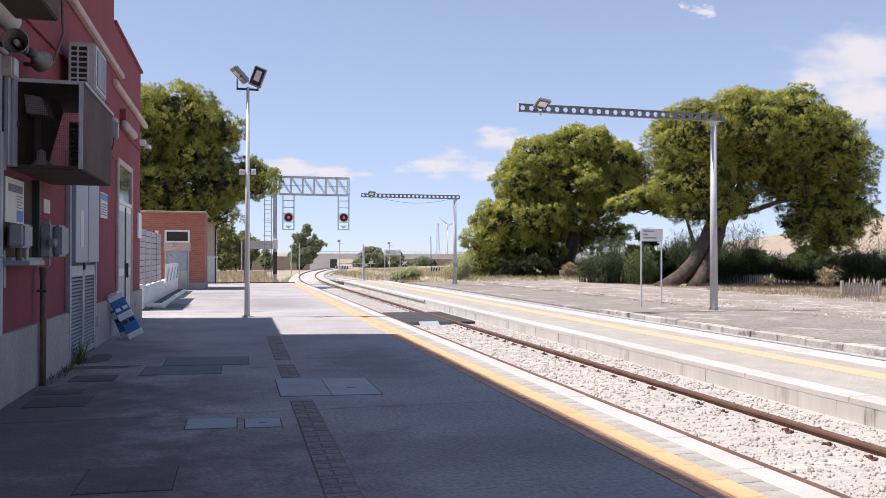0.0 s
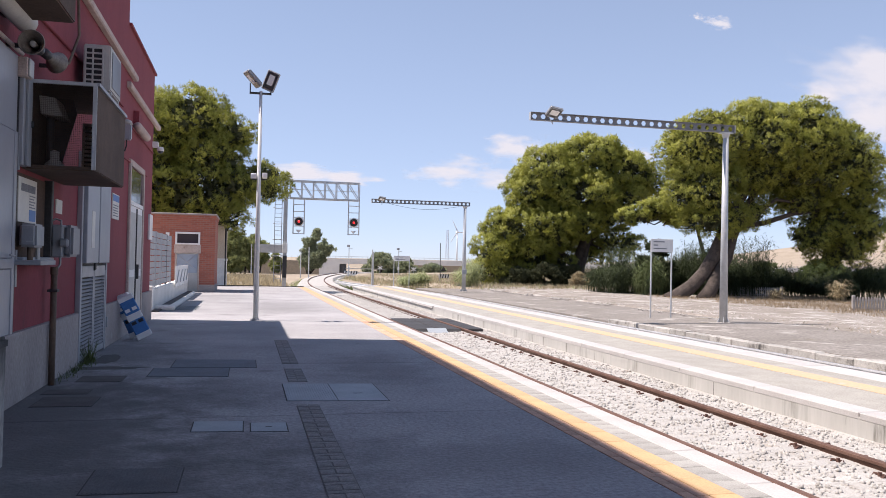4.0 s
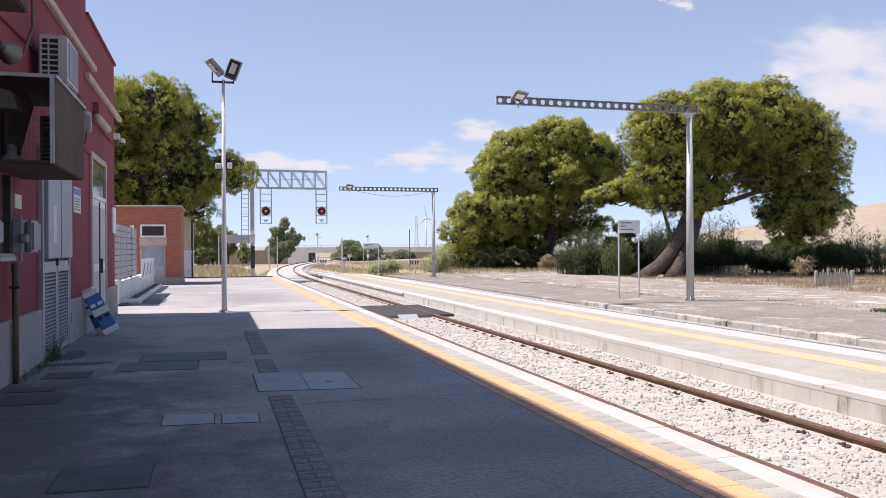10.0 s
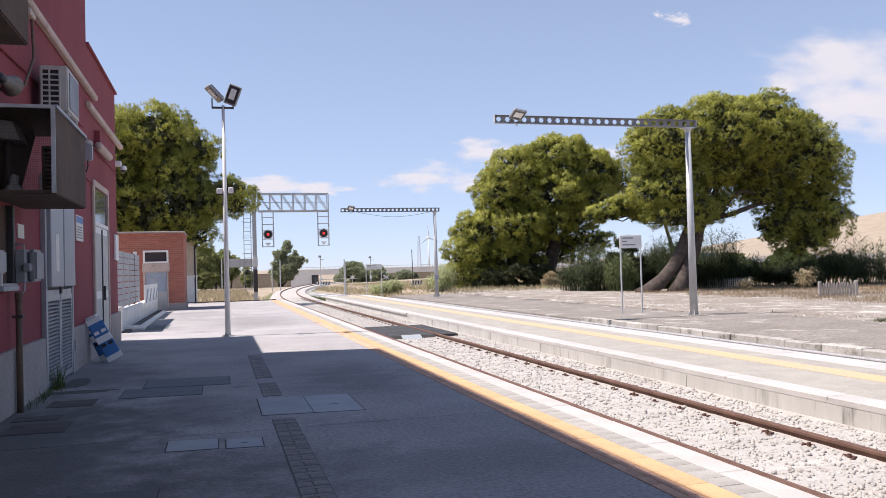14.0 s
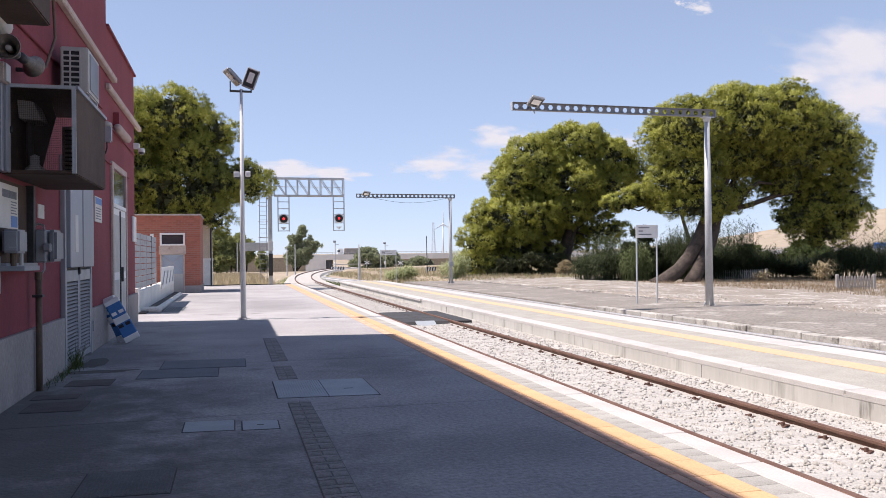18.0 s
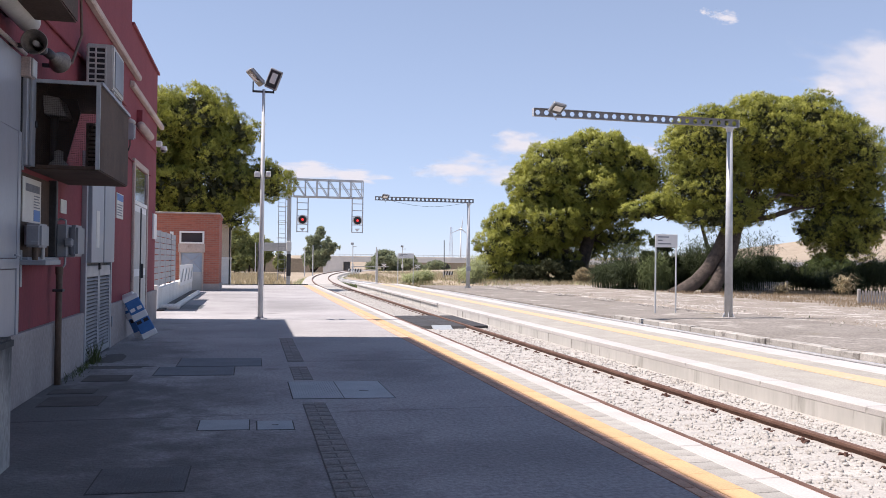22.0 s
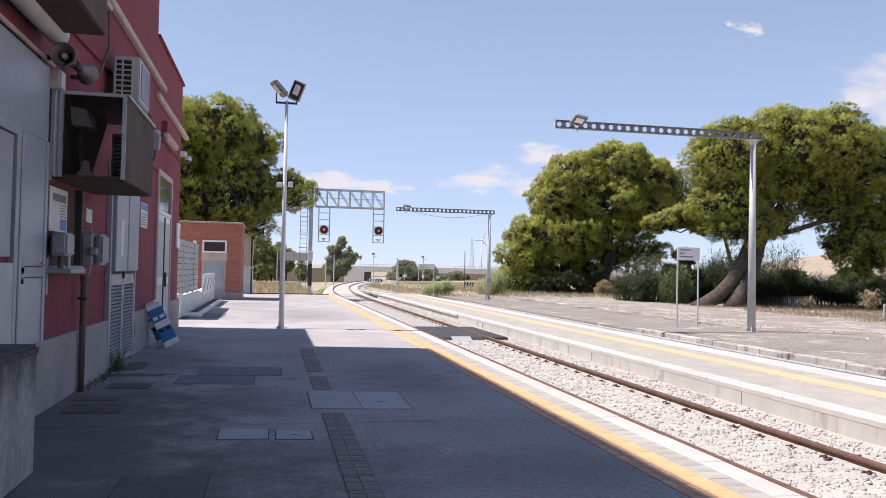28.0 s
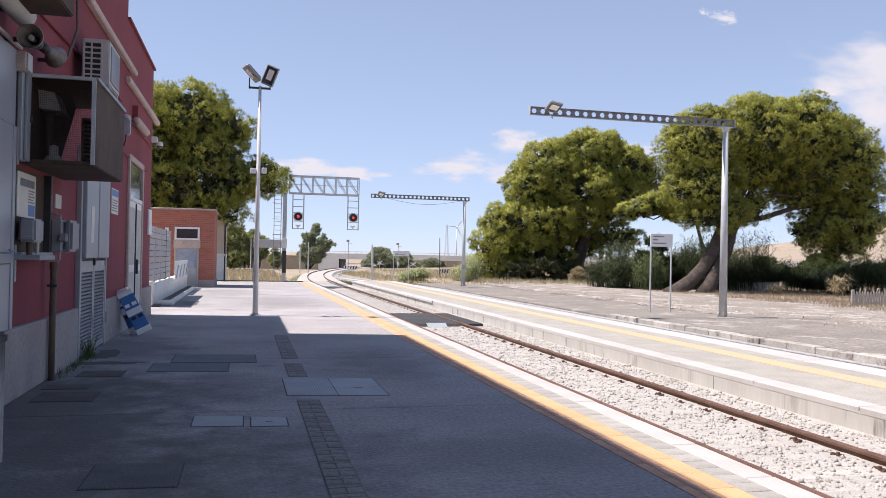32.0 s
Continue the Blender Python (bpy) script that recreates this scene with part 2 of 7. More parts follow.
    bark=mat("bark", (0.10, 0.076, 0.062), (0.045, 0.034, 0.028), 0.95, scale=3, fine=14, bump=1.0, dist=0.05, grain=0.35),
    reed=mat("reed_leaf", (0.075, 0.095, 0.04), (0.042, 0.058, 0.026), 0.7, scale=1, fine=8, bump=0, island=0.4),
    bush=mat("bush_leaf", (0.12, 0.15, 0.05), (0.08, 0.105, 0.035), 0.75, scale=1, fine=8, bump=0, island=0.4),
    red_lens=mat("red_lens", (0.8, 0.03, 0.03), None, 0.3, scale=5, fine=50, bump=0, emit=1.2),
    black=mat("black_paint", (0.02, 0.02, 0.022), None, 0.5, scale=5, fine=50, bump=0.05),
    blue=mat("blue_paint", (0.05, 0.19, 0.46), (0.04, 0.15, 0.38), 0.6, scale=4, fine=40, bump=0.1, grain=0.12, spots=((0.22, 0.27, 0.36), 7.0, 0.68)),
    truck_blue=mat("truck_blue", (0.03, 0.13, 0.42), None, 0.5, scale=1, fine=10, bump=0),
    paper=mat("paper", (0.70, 0.68, 0.62), (0.62, 0.60, 0.56), 0.7, scale=6, fine=60, bump=0.05, grain=0.05),
    paper_blue=mat("paper_blue", (0.10, 0.22, 0.50), (0.13, 0.25, 0.5), 0.6, scale=6, fine=60, bump=0, grain=0.05),
    ink=mat("ink", (0.22, 0.23, 0.26), None, 0.7, scale=6, fine=60, bump=0),
    dusty_glass=mat("dusty_glass", (0.36, 0.42, 0.50), (0.30, 0.35, 0.42), 0.25, scale=2, fine=40, bump=0, grain=0.08),
    pale_panel=mat("pale_panel", (0.345, 0.355, 0.39), (0.285, 0.295, 0.33), 0.42, scale=0.9, fine=30, bump=0.04, grain=0.05, streak=(1, 1, 0.4), spots=((0.28, 0.28, 0.29), 2.0, 0.68)),
    dark_glass=glass("dark_glass", (0.05, 0.055, 0.06)),
    # lightened beyond plain concrete, with distance haze put into the colour
    concrete_far=mat("concrete_far", (0.74, 0.71, 0.67), (0.66, 0.635, 0.60), 0.9, scale=0.15, fine=0.7, bump=0.0, grain=0.06),
    copper_pipe=mat("rusty_pipe", (0.15, 0.105, 0.075), (0.11, 0.075, 0.055), 0.8, scale=5, fine=50, streak=(1, 1, 0.4)),
)


def translucent(m, share):
    """Lets some light through a leaf."""
    N, L = m.node_tree.nodes, m.node_tree.links
    bsdf, out = N["Principled BSDF"], N["Material Output"]
    tr_, mx = N.new("ShaderNodeBsdfTranslucent"), N.new("ShaderNodeMixShader")
    mx.inputs[0].default_value = share
    L.new(bsdf.inputs["Base Color"].links[0].from_socket, tr_.inputs["Color"])
    L.new(bsdf.outputs[0], mx.inputs[1])
    L.new(tr_.outputs[0], mx.inputs[2])
    L.new(mx.outputs[0], out.inputs["Surface"])


for leaf_name, share_ in (("pine", 0.30), ("reed", 0.5), ("bush", 0.5), ("hay", 0.5)):
    translucent(M[leaf_name], share_)


def weather_and_shade_concrete(m, blots):
    """Uneven blots of grime and painted-in shade, and the comb marks of the finishing brush."""
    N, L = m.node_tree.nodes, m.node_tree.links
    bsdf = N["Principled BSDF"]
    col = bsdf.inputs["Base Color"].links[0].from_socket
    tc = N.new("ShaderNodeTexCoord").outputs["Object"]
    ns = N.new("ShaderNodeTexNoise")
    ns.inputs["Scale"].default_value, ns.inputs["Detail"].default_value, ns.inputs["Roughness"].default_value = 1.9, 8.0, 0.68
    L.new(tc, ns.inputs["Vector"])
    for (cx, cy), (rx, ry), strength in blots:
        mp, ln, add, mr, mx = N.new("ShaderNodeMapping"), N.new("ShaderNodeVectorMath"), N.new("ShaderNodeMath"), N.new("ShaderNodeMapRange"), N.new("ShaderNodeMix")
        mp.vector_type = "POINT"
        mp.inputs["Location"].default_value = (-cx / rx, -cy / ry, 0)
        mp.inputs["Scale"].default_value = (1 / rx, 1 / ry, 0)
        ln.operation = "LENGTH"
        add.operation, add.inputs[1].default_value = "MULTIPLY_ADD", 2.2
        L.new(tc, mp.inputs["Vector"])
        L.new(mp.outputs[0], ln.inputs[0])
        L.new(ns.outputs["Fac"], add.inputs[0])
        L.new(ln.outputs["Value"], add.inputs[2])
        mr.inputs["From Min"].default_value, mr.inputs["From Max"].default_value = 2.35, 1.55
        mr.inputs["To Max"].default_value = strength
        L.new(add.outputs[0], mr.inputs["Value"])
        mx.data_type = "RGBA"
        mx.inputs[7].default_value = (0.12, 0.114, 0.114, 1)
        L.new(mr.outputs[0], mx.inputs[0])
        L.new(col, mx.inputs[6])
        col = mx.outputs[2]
    wv, sc, mr = N.new("ShaderNodeTexWave"), N.new("ShaderNodeVectorMath"), N.new("ShaderNodeMapRange")
    mp = N.new("ShaderNodeMapping")
    mp.inputs["Rotation"].default_value = (0, 0, radians(72))
    L.new(tc, mp.inputs["Vector"])
    L.new(mp.outputs[0], wv.inputs["Vector"])
    wv.inputs["Scale"].default_value, wv.inputs["Distortion"].default_value, wv.inputs["Detail"].default_value, wv.inputs["Detail Scale"].default_value = 5.0, 6.0, 3.0, 1.2
    mr.inputs["To Min"].default_value, mr.inputs["To Max"].default_value = 0.965, 1.025
    L.new(wv.outputs["Fac"], mr.inputs["Value"])
    sc.operation = "SCALE"
    L.new(col, sc.inputs[0])
    L.new(mr.outputs[0], sc.inputs["Scale"])
    L.new(sc.outputs[0], bsdf.inputs["Base Color"])


# the large near-left blots put the shade by the wall into the colour
weather_and_shade_concrete(M["concrete"], [((-1.5, 4.8), (2.2, 2.8), 0.8), ((-1.7, 7.6), (1.4, 2.6), 0.7), ((-1.9, 9.0), (1.0, 2.4), 0.85), ((0.3, 6.6), (1.2, 0.6), 0.35), ((1.6, 6.0), (1.4, 0.7), 0.3), ((-0.4, 9.4), (0.9, 1.2), 0.5), ((-1.7, 13.5), (0.9, 1.8), 0.6),
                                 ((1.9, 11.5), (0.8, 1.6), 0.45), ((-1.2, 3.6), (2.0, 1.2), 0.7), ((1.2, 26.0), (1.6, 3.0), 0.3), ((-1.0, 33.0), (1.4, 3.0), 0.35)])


# ---- mesh helpers ----
def obj(name, bm, material, parent=None, smooth=False):
    me = bpy.data.meshes.new(name)
    bm.to_mesh(me)
    bm.free()
    me.materials.append(material)
    if smooth:
        for p in me.polygons:
            p.use_smooth = True
    ob = new(name, me)
    if parent:
        ob.parent = parent
    return ob


def part(name, bm, material, parent, label="", smooth=False):
    ob = obj(name, bm, material, parent, smooth)
    return tagged(ob, label) if label else ob


def thing(name, label, category, at=(0, 0, 0), rz=0.0, group="", kind=""):
    ob = new(name)
    ob.empty_display_size = 0.2
    ob.matrix_basis = pose(*at, 0, 0, rz)
    return tagged(ob, label, category, group, kind)


def box(x0, x1, y0, y1, z0, z1, bevel=0.0, bm=None, seg=1):
    bm = bm or bmesh.new()
    vs = [bm.verts.new((x, y, z)) for x in (x0, x1) for y in (y0, y1) for z in (z0, z1)]
    fs = [bm.faces.new([vs[i] for i in f]) for f in ((0, 1, 3, 2), (4, 6, 7, 5), (0, 4, 5, 1), (2, 3, 7, 6), (0, 2, 6, 4), (1, 5, 7, 3))]
    if bevel:
        es = list({e for f in fs for e in f.edges})
        bmesh.ops.bevel(bm, geom=es, offset=bevel, segments=seg, affect="EDGES", clamp_overlap=True)
    return bm


def tube(p0, p1, r0, r1=None, n=12, bm=None, caps=True):
    bm = bm or bmesh.new()
    p0, p1 = Vector(p0), Vector(p1)
    r1 = r0 if r1 is None else r1
    d = (p1 - p0).normalized()
    u = d.orthogonal().normalized()
    v = d.cross(u)
    rings = []
    for p, r in ((p0, r0), (p1, r1)):
        rings.append([bm.verts.new(p + r * (math.cos(a) * u + math.sin(a) * v)) for a in (2 * math.pi * i / n for i in range(n))])
    for i in range(n):
        bm.faces.new((rings[0][i], rings[0][(i + 1) % n], rings[1][(i + 1) % n], rings[1][i]))
    if caps:
        bm.faces.new(rings[0][::-1])
        bm.faces.new(rings[1])
    return bm


def path_tube(pts, radii, n=8, bm=None):
    """A tube through points, with a radius at each."""
    bm = bm or bmesh.new()
    pts = [Vector(p) for p in pts]
    rings, u = [], None
    for i, p in enumerate(pts):
        d = (pts[min(i + 1, len(pts) - 1)] - pts[max(i - 1, 0)]).normalized()
        u = d.orthogonal().normalized() if u is None else (u - d * u.dot(d)).normalized()
        v = d.cross(u)
        r = radii[i] if isinstance(radii, (list, tuple)) else radii
        rings.append([bm.verts.new(p + r * (math.cos(a) * u + math.sin(a) * v)) for a in (2 * math.pi * k / n for k in range(n))])
    for a, b in zip(rings, rings[1:]):
        for k in range(n):
            bm.faces.new((a[k], a[(k + 1) % n], b[(k + 1) % n], b[k]))
    bm.faces.new(rings[0][::-1])
    bm.faces.new(rings[-1])
    return bm


def revolve(profile, n=20, bm=None, matrix=None, caps=True):
    """A turned shape from (radius, height) pairs, round z."""
    bm = bm or bmesh.new()
    rings = []
    for r, z in profile:
        rings.append([bm.verts.new((r * math.cos(2 * math.pi * k / n), r * math.sin(2 * math.pi * k / n), z)) for k in range(n)])
    for a, b in zip(rings, rings[1:]):
        for k in range(n):
            bm.faces.new((a[k], a[(k + 1) % n], b[(k + 1) % n], b[k]))
    if caps and profile[0][0] > 1e-4:
        bm.faces.new(rings[0][::-1])
    if caps and profile[-1][0] > 1e-4:
        bm.faces.new(rings[-1])
    if matrix:
        bmesh.ops.transform(bm, matrix=matrix, verts=[v for ring in rings for v in ring])
    return bm


def prism(poly, axis, a, b, bm=None):
    """A polygon of 2-D points pushed along an axis from a to b."""
    bm = bm or bmesh.new()
    at = {"x": lambda p, t: (t, p[0], p[1]), "y": lambda p, t: (p[0], t, p[1]), "z": lambda p, t: (p[0], p[1], t)}[axis]
    lo, hi = [bm.verts.new(at(p, a)) for p in poly], [bm.verts.new(at(p, b)) for p in poly]
    n = len(poly)
    for i in range(n):
        bm.faces.new((lo[i], lo[(i + 1) % n], hi[(i + 1) % n], hi[i]))
    bm.faces.new(lo[::-1])
    bm.faces.new(hi)
    bmesh.ops.recalc_face_normals(bm, faces=bm.faces[:])
    return bm


def raw(name, verts, faces, material, parent=None):
    me = bpy.data.meshes.new(name)
    me.from_pydata(verts, [], faces)
    me.update()
    me.materials.append(material)
    ob = new(name, me)
    if parent:
        ob.parent = parent
    return ob


def tri_mesh(name, tris, material, parent=None, normals=None):
    """One mesh from an (n, 3, 3) array of triangles."""
    tris = np.asarray(tris, np.float32)
    n = len(tris)
    me = bpy.data.meshes.new(name)
    me.vertices.add(n * 3)
    me.vertices.foreach_set("co", tris.ravel())
    me.loops.add(n * 3)
    me.loops.foreach_set("vertex_index", np.arange(n * 3, dtype=np.int32))
    me.polygons.add(n)
    me.polygons.foreach_set("loop_start", np.arange(0, n * 3, 3, dtype=np.int32))
    me.polygons.foreach_set("loop_total", np.full(n, 3, np.int32))
    me.update(calc_edges=True)
    if normals is not None:
        me.polygons.foreach_set("use_smooth", np.ones(n, bool))
        me.normals_split_custom_set_from_vertices(np.repeat(np.asarray(normals, np.float32), 3, axis=0))
    me.materials.append(material)
    ob = new(name, me)
    if parent:
        ob.parent = parent
    return ob


# ---- ground and tracks ----
def smooth(a, b, t):
    t = min(1, max(0, (t - a) / (b - a)))
    return t * t * (3 - 2 * t)


def ground_z(x, y):
    """The lie of the land: flat round the station, a field rising far off, a bare hill away to the side."""
    r = math.hypot(x, y)
    z = -0.80
    z += 0.34 * smooth(17, 18.4, x) * (1 - smooth(400, 600, r))
    z += 0.5 * smooth(70, 140, y) * smooth(8, 30, abs(x - 12))
    z += 3.6 * smooth(330, 700, y) - 3.4 * smooth(125, 270, y) * (1 - smooth(330, 430, y))
    far = smooth(300, 900, r)
    z += far * (8 * smooth(450, 700, x) + 82 * math.exp(-(((x - 1150) / 265) ** 2)) * (0.92 + 0.08 * math.sin(x * 0.017))) * smooth(420, 950, y) * (1 - smooth(1100, 1700, y))
    z += far * 2.0 * noise.noise((x * 0.002, y * 0.002, 0))
    if r < 400:
        z += 0.06 * noise.noise((x * 0.3, y * 0.3, 1)) * smooth(20, 26, x)
    return z


def axis_steps(lo, hi, near, fine):
    out, v, s = [0.0], 0.0, fine
    while v < hi:
        s = fine if v < near else s * 1.18
        v += s
        out.append(v)
    v, s = 0.0, fine
    while v > lo:
        s = fine if v > -near else s * 1.18
        v -= s
        out.insert(0, v)
    return out


xs, ys = axis_steps(-3500, 3500, 70, 2.0), axis_steps(-2500, 4300, 120, 2.5)
ground = raw("ground", [(x, y, ground_z(x, y)) for y in ys for x in xs],
             [(j * len(xs) + i, j * len(xs) + i + 1, (j + 1) * len(xs) + i + 1, (j + 1) * len(xs) + i) for j in range(len(ys) - 1) for i in range(len(xs) - 1)], M["earth"])
for p in ground.data.polygons:
    p.use_smooth = True
tagged(ground, "dry sun-bleached fields and a bare hill", "ground", kind="structure")


def track_x(y):
    return 5.30 + 0.0016 * max(0, y - 50) ** 2


def siding_x(y):
    """The second track, which runs into the first beyond the platforms."""
    k = smooth(48, 98, y)
    return 11.60 * (1 - k) + (track_x(y) + 0.3) * k


def strip(name, ys, left, right, top, material, skirt=0.5, parent=None):
    """A bed that follows a centre line."""
    vs, fs = [], []
    for y in ys:
        l, r, z = left(y), right(y), top(y)
        vs += [(l - 0.4, y, z - skirt), (l, y, z), (r, y, z), (r + 0.4, y, z - skirt)]
    for i in range(len(ys) - 1):
        for k in range(3):
            a = i * 4 + k
            fs.append((a, a + 1, a + 5, a + 4))
    return raw(name, vs, fs, material, parent)


RAIL_Z, SIDING_Z = -0.34, -0.48
bed_ys, far_ys = list(np.arange(-14, 49, 2.0)), list(np.arange(48, 152, 2.0))
tagged(strip("track_bed", bed_ys, lambda y: track_x(y) - (1.70 if y < 46 else 1.9), lambda y: track_x(y) + (1.78 if y < 46 else 1.9), lambda y: RAIL_Z - 0.088, M["bed"]), "bed of pale limestone ballast under the running track", "track bed", kind="structure")
tagged(strip("siding_bed", bed_ys, lambda y: siding_x(y) - 1.8, lambda y: siding_x(y) + 1.5, lambda y: SIDING_Z - 0.15 - 0.02 * smooth(40, 70, y), M["bed"]), "bed of pale ballast under the second track", "track bed", kind="structure")


tagged(strip("track_bed", far_ys, lambda y: track_x(y) - 1.45, lambda y: track_x(y) + 1.6, lambda y: RAIL_Z - 0.092, M["bed"]), "weedy grey-brown ballast under the far track", "track bed", kind="structure")
tagged(strip("siding_bed", far_ys, lambda y: siding_x(y) - 1.7, lambda y: siding_x(y) + 1.72, lambda y: SIDING_Z - 0.175, M["bed"]), "weedy grey-brown ballast under the far siding", "track bed", kind="structure")


def rails(name, centre, z, y0, y1, label):
    root = thing(name, label, "railway track", (0, 0, 0))
    ys = list(np.arange(y0, y1 + 0.1, 2.0))
    foot = [(-0.07, -0.155), (0.07, -0.155), (0.07, -0.142), (0.012, -0.122), (0.01, -0.045), (0.036, -0.035), (0.036, -0.006), (0.028, 0.0), (-0.028, 0.0), (-0.036, -0.006), (-0.036, -0.035), (-0.01, -0.045), (-0.012, -0.122), (-0.07, -0.142)]
    n = len(foot)
    for side in (-0.7525, 0.7525):
        vs, fs = [], []
        for y in ys:
            vs += [(centre(y) + side + px, y, z + pz) for px, pz in foot]
        for i in range(len(ys) - 1):
            for k in range(n):
                a, b = i * n + k, i * n + (k + 1) % n
                fs.append((a, b, b + n, a + n))
        rail = raw("rail", vs, fs, M["rail_grey"] if name == "siding_track" else M["rail"], root)
        tv, tf = [], []
        for y in ys:
            tv += [(centre(y) + side - 0.03, y, z + 0.002), (centre(y) + side + 0.03, y, z + 0.002)]
        for i in range(len(ys) - 1):
            tf.append((2 * i, 2 * i + 1, 2 * i + 3, 2 * i + 2))
        raw("running_surface", tv, tf, M["rail_top"] if name == "siding_track" else M["rail"], rail)
    return root


track = rails("running_track", track_x, RAIL_Z, -14, 146, "single railway track of rusty steel rails in pale ballast")
siding = rails("siding_track", siding_x, SIDING_Z, -14, 96, "second railway track with worn shiny rails between platforms")

# ---- platforms ----
P0, P1 = -14.0, 46.0
near_platform = thing("platform", "raised concrete platform with yellow line and white edge", "platform", kind="structure")
part("base", box(-2.6, 3.66, P0, P1, -0.80, -0.05), M["fascia"], near_platform)
slab_y = [P0, -8, -4, 0.0, 4.0, 7.95, 11.9, 15.6, 19.25, 23.3, 27.38, 31.5, 35.8, 39.9, 43.0, P1]
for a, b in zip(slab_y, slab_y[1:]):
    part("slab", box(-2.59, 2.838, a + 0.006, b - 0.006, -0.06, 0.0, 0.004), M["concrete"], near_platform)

island = thing("platform", "narrow island platform with stained concrete front and yellow lines", "platform", kind="structure")
IZ = -0.14
part("base", box(7.004, 9.90, P0, 54.0, -0.80, IZ - 0.05), M["fascia"], island)
for a in np.arange(P0, 54.0, 2.0):
    part("coping", box(7.0 - (0.05 if a >= 30 else 0), 7.34, a + 0.004, a + 1.996, IZ - 0.09, IZ, 0.012), M["coping"], island)
    part("coping", box(9.345, 9.94, a + 0.004, a + 1.996, IZ - 0.09, IZ, 0.012), M["coping"], island)
for a in np.arange(P0 + 1.0, 54.0, 8.0):
    part("fascia_joint", box(7.001, 7.006, a - 0.004, a + 0.004, -0.62, IZ - 0.09), M["joint"], island)
part("paving", box(7.345, 8.405, P0, 54.0, IZ - 0.06, IZ - 0.006), M["paver_grey_far"], island)
part("yellow_line", box(8.41, 8.85, P0, 54.0, IZ - 0.06, IZ - 0.002), M["yellow_faded"], island)
part("paving", box(8.855, 9.34, P0, 54.0, IZ - 0.06, IZ - 0.006), M["paver_grey_far"], island)

old_platform = thing("pavement", "low disused platform of cracked grey asphalt", "platform", kind="structure")
part("surface", box(13.2, 18.6, P0, 27.0, -0.9, -0.40), M["asphalt"], old_platform)
part("surface", box(13.0, 18.6, 27.0, 62.0, -0.9, -0.50), M["asphalt"], old_platform)
rnd = random.Random(4)
y = P0
while y < 26.4:
    w = rnd.uniform(0.9, 1.3)
    part("kerb_stone", box(12.9 + rnd.uniform(-0.015, 0.015), 13.22, y + 0.008, y + w - 0.008, -0.80, -0.40 + rnd.uniform(-0.015, 0.012), 0.02), M["stone"], old_platform)
    y += w

# ---- station building ----
WX, PX, B_END, T_END = -2.26, -2.20, 20.6, 16.25
LOW_H, TALL_H = 5.92, 10.33
building = thing("station_building", "dark red plastered station building with pale plinth", "building")
part("wall", box(-9.0, WX, -14.0, T_END, 0.0, TALL_H), M["red"], building)
part("wall", box(-9.0, WX, T_END, B_END, 0.0, LOW_H), M["red"], building)
for a_, b_, z_ in ((8.3, 11.90, 0.72), (14.06, 16.62, 0.71), (18.83, B_END + 0.03, 0.70)):
    part("plinth", box(-9.0, PX, a_, b_, 0.0, z_, 0.01), M["plinth"], building)
part("coping", box(-9.05, WX + 0.05, T_END, B_END + 0.06, LOW_H, LOW_H + 0.05), M["red"], building)
part("string_course", box(WX - 0.01, WX + 0.10, -6.0, 17.0, 5.00, 5.11, 0.02), M["trim"], building)
part("string_course", box(WX - 0.01, WX + 0.09, 16.1, 21.4, 4.70, 4.82, 0.02), M["trim"], building)
gy = list(np.arange(-14, 74, 2.0))
tagged(strip("gravel", gy, lambda y: 18.62, lambda y: 36.0 + 1.2 * math.sin(y * 0.4), lambda y: -0.435, M["gravel"], 0.3), "rough pale gravel behind the old platform", "gravel", kind="structure")
# unseen parts added behind and above the standing point to block sky light
tagged(obj("wall_south", box(-9.0, 3.2, -14.6, -9.0, 0.0, 9.0), M["red"]), "unseen red plastered wall added to block sky light", "wall", kind="structure")
part("canopy_slab", box(WX - 0.01, 0.10, -9.0, 5.2, 4.75, 4.95, 0.02), M["whitewash"], building)


# ---- trees ----
def tufts(rng, centres, radii, count, size, spread=0.62, flat=0.75, blades=6, width=0.10, inner=0.62, bunch=1):
    """Tufts of narrow leaves over rough balls; returns triangles."""
    centres, radii = np.asarray(centres, float), np.asarray(radii, float)
    k = rng.choice(len(centres), count, p=radii**2 / (radii**2).sum())
    d = rng.normal(size=(count, 3))
    d /= np.linalg.norm(d, axis=1)[:, None]
    rr = radii[k] * (inner + (1 - inner) * rng.random(count) ** 0.4)
    base = centres[k] + d * rr[:, None] * (1, 1, flat)
    if bunch > 1:
        # twigs end in small bunches
        base = np.repeat(base[::bunch], bunch, axis=0)[:count] + rng.normal(size=(count, 3)) * size * 0.38
        d = np.repeat(d[::bunch], bunch, axis=0)[:count]
    tris = []
    for _ in range(blades):
        out = d + spread * rng.normal(size=(count, 3)) + (0, 0, 0.25)
        out /= np.linalg.norm(out, axis=1)[:, None]
        side = np.cross(out, rng.normal(size=(count, 3)))
        side /= np.linalg.norm(side, axis=1)[:, None] + 1e-9
        ln = size * rng.uniform(0.6, 1.3, count)[:, None]
        w = ln * width
        tris.append(np.stack([base - side * w, base + side * w, base + out * ln], 1))
    return np.concatenate(tris)


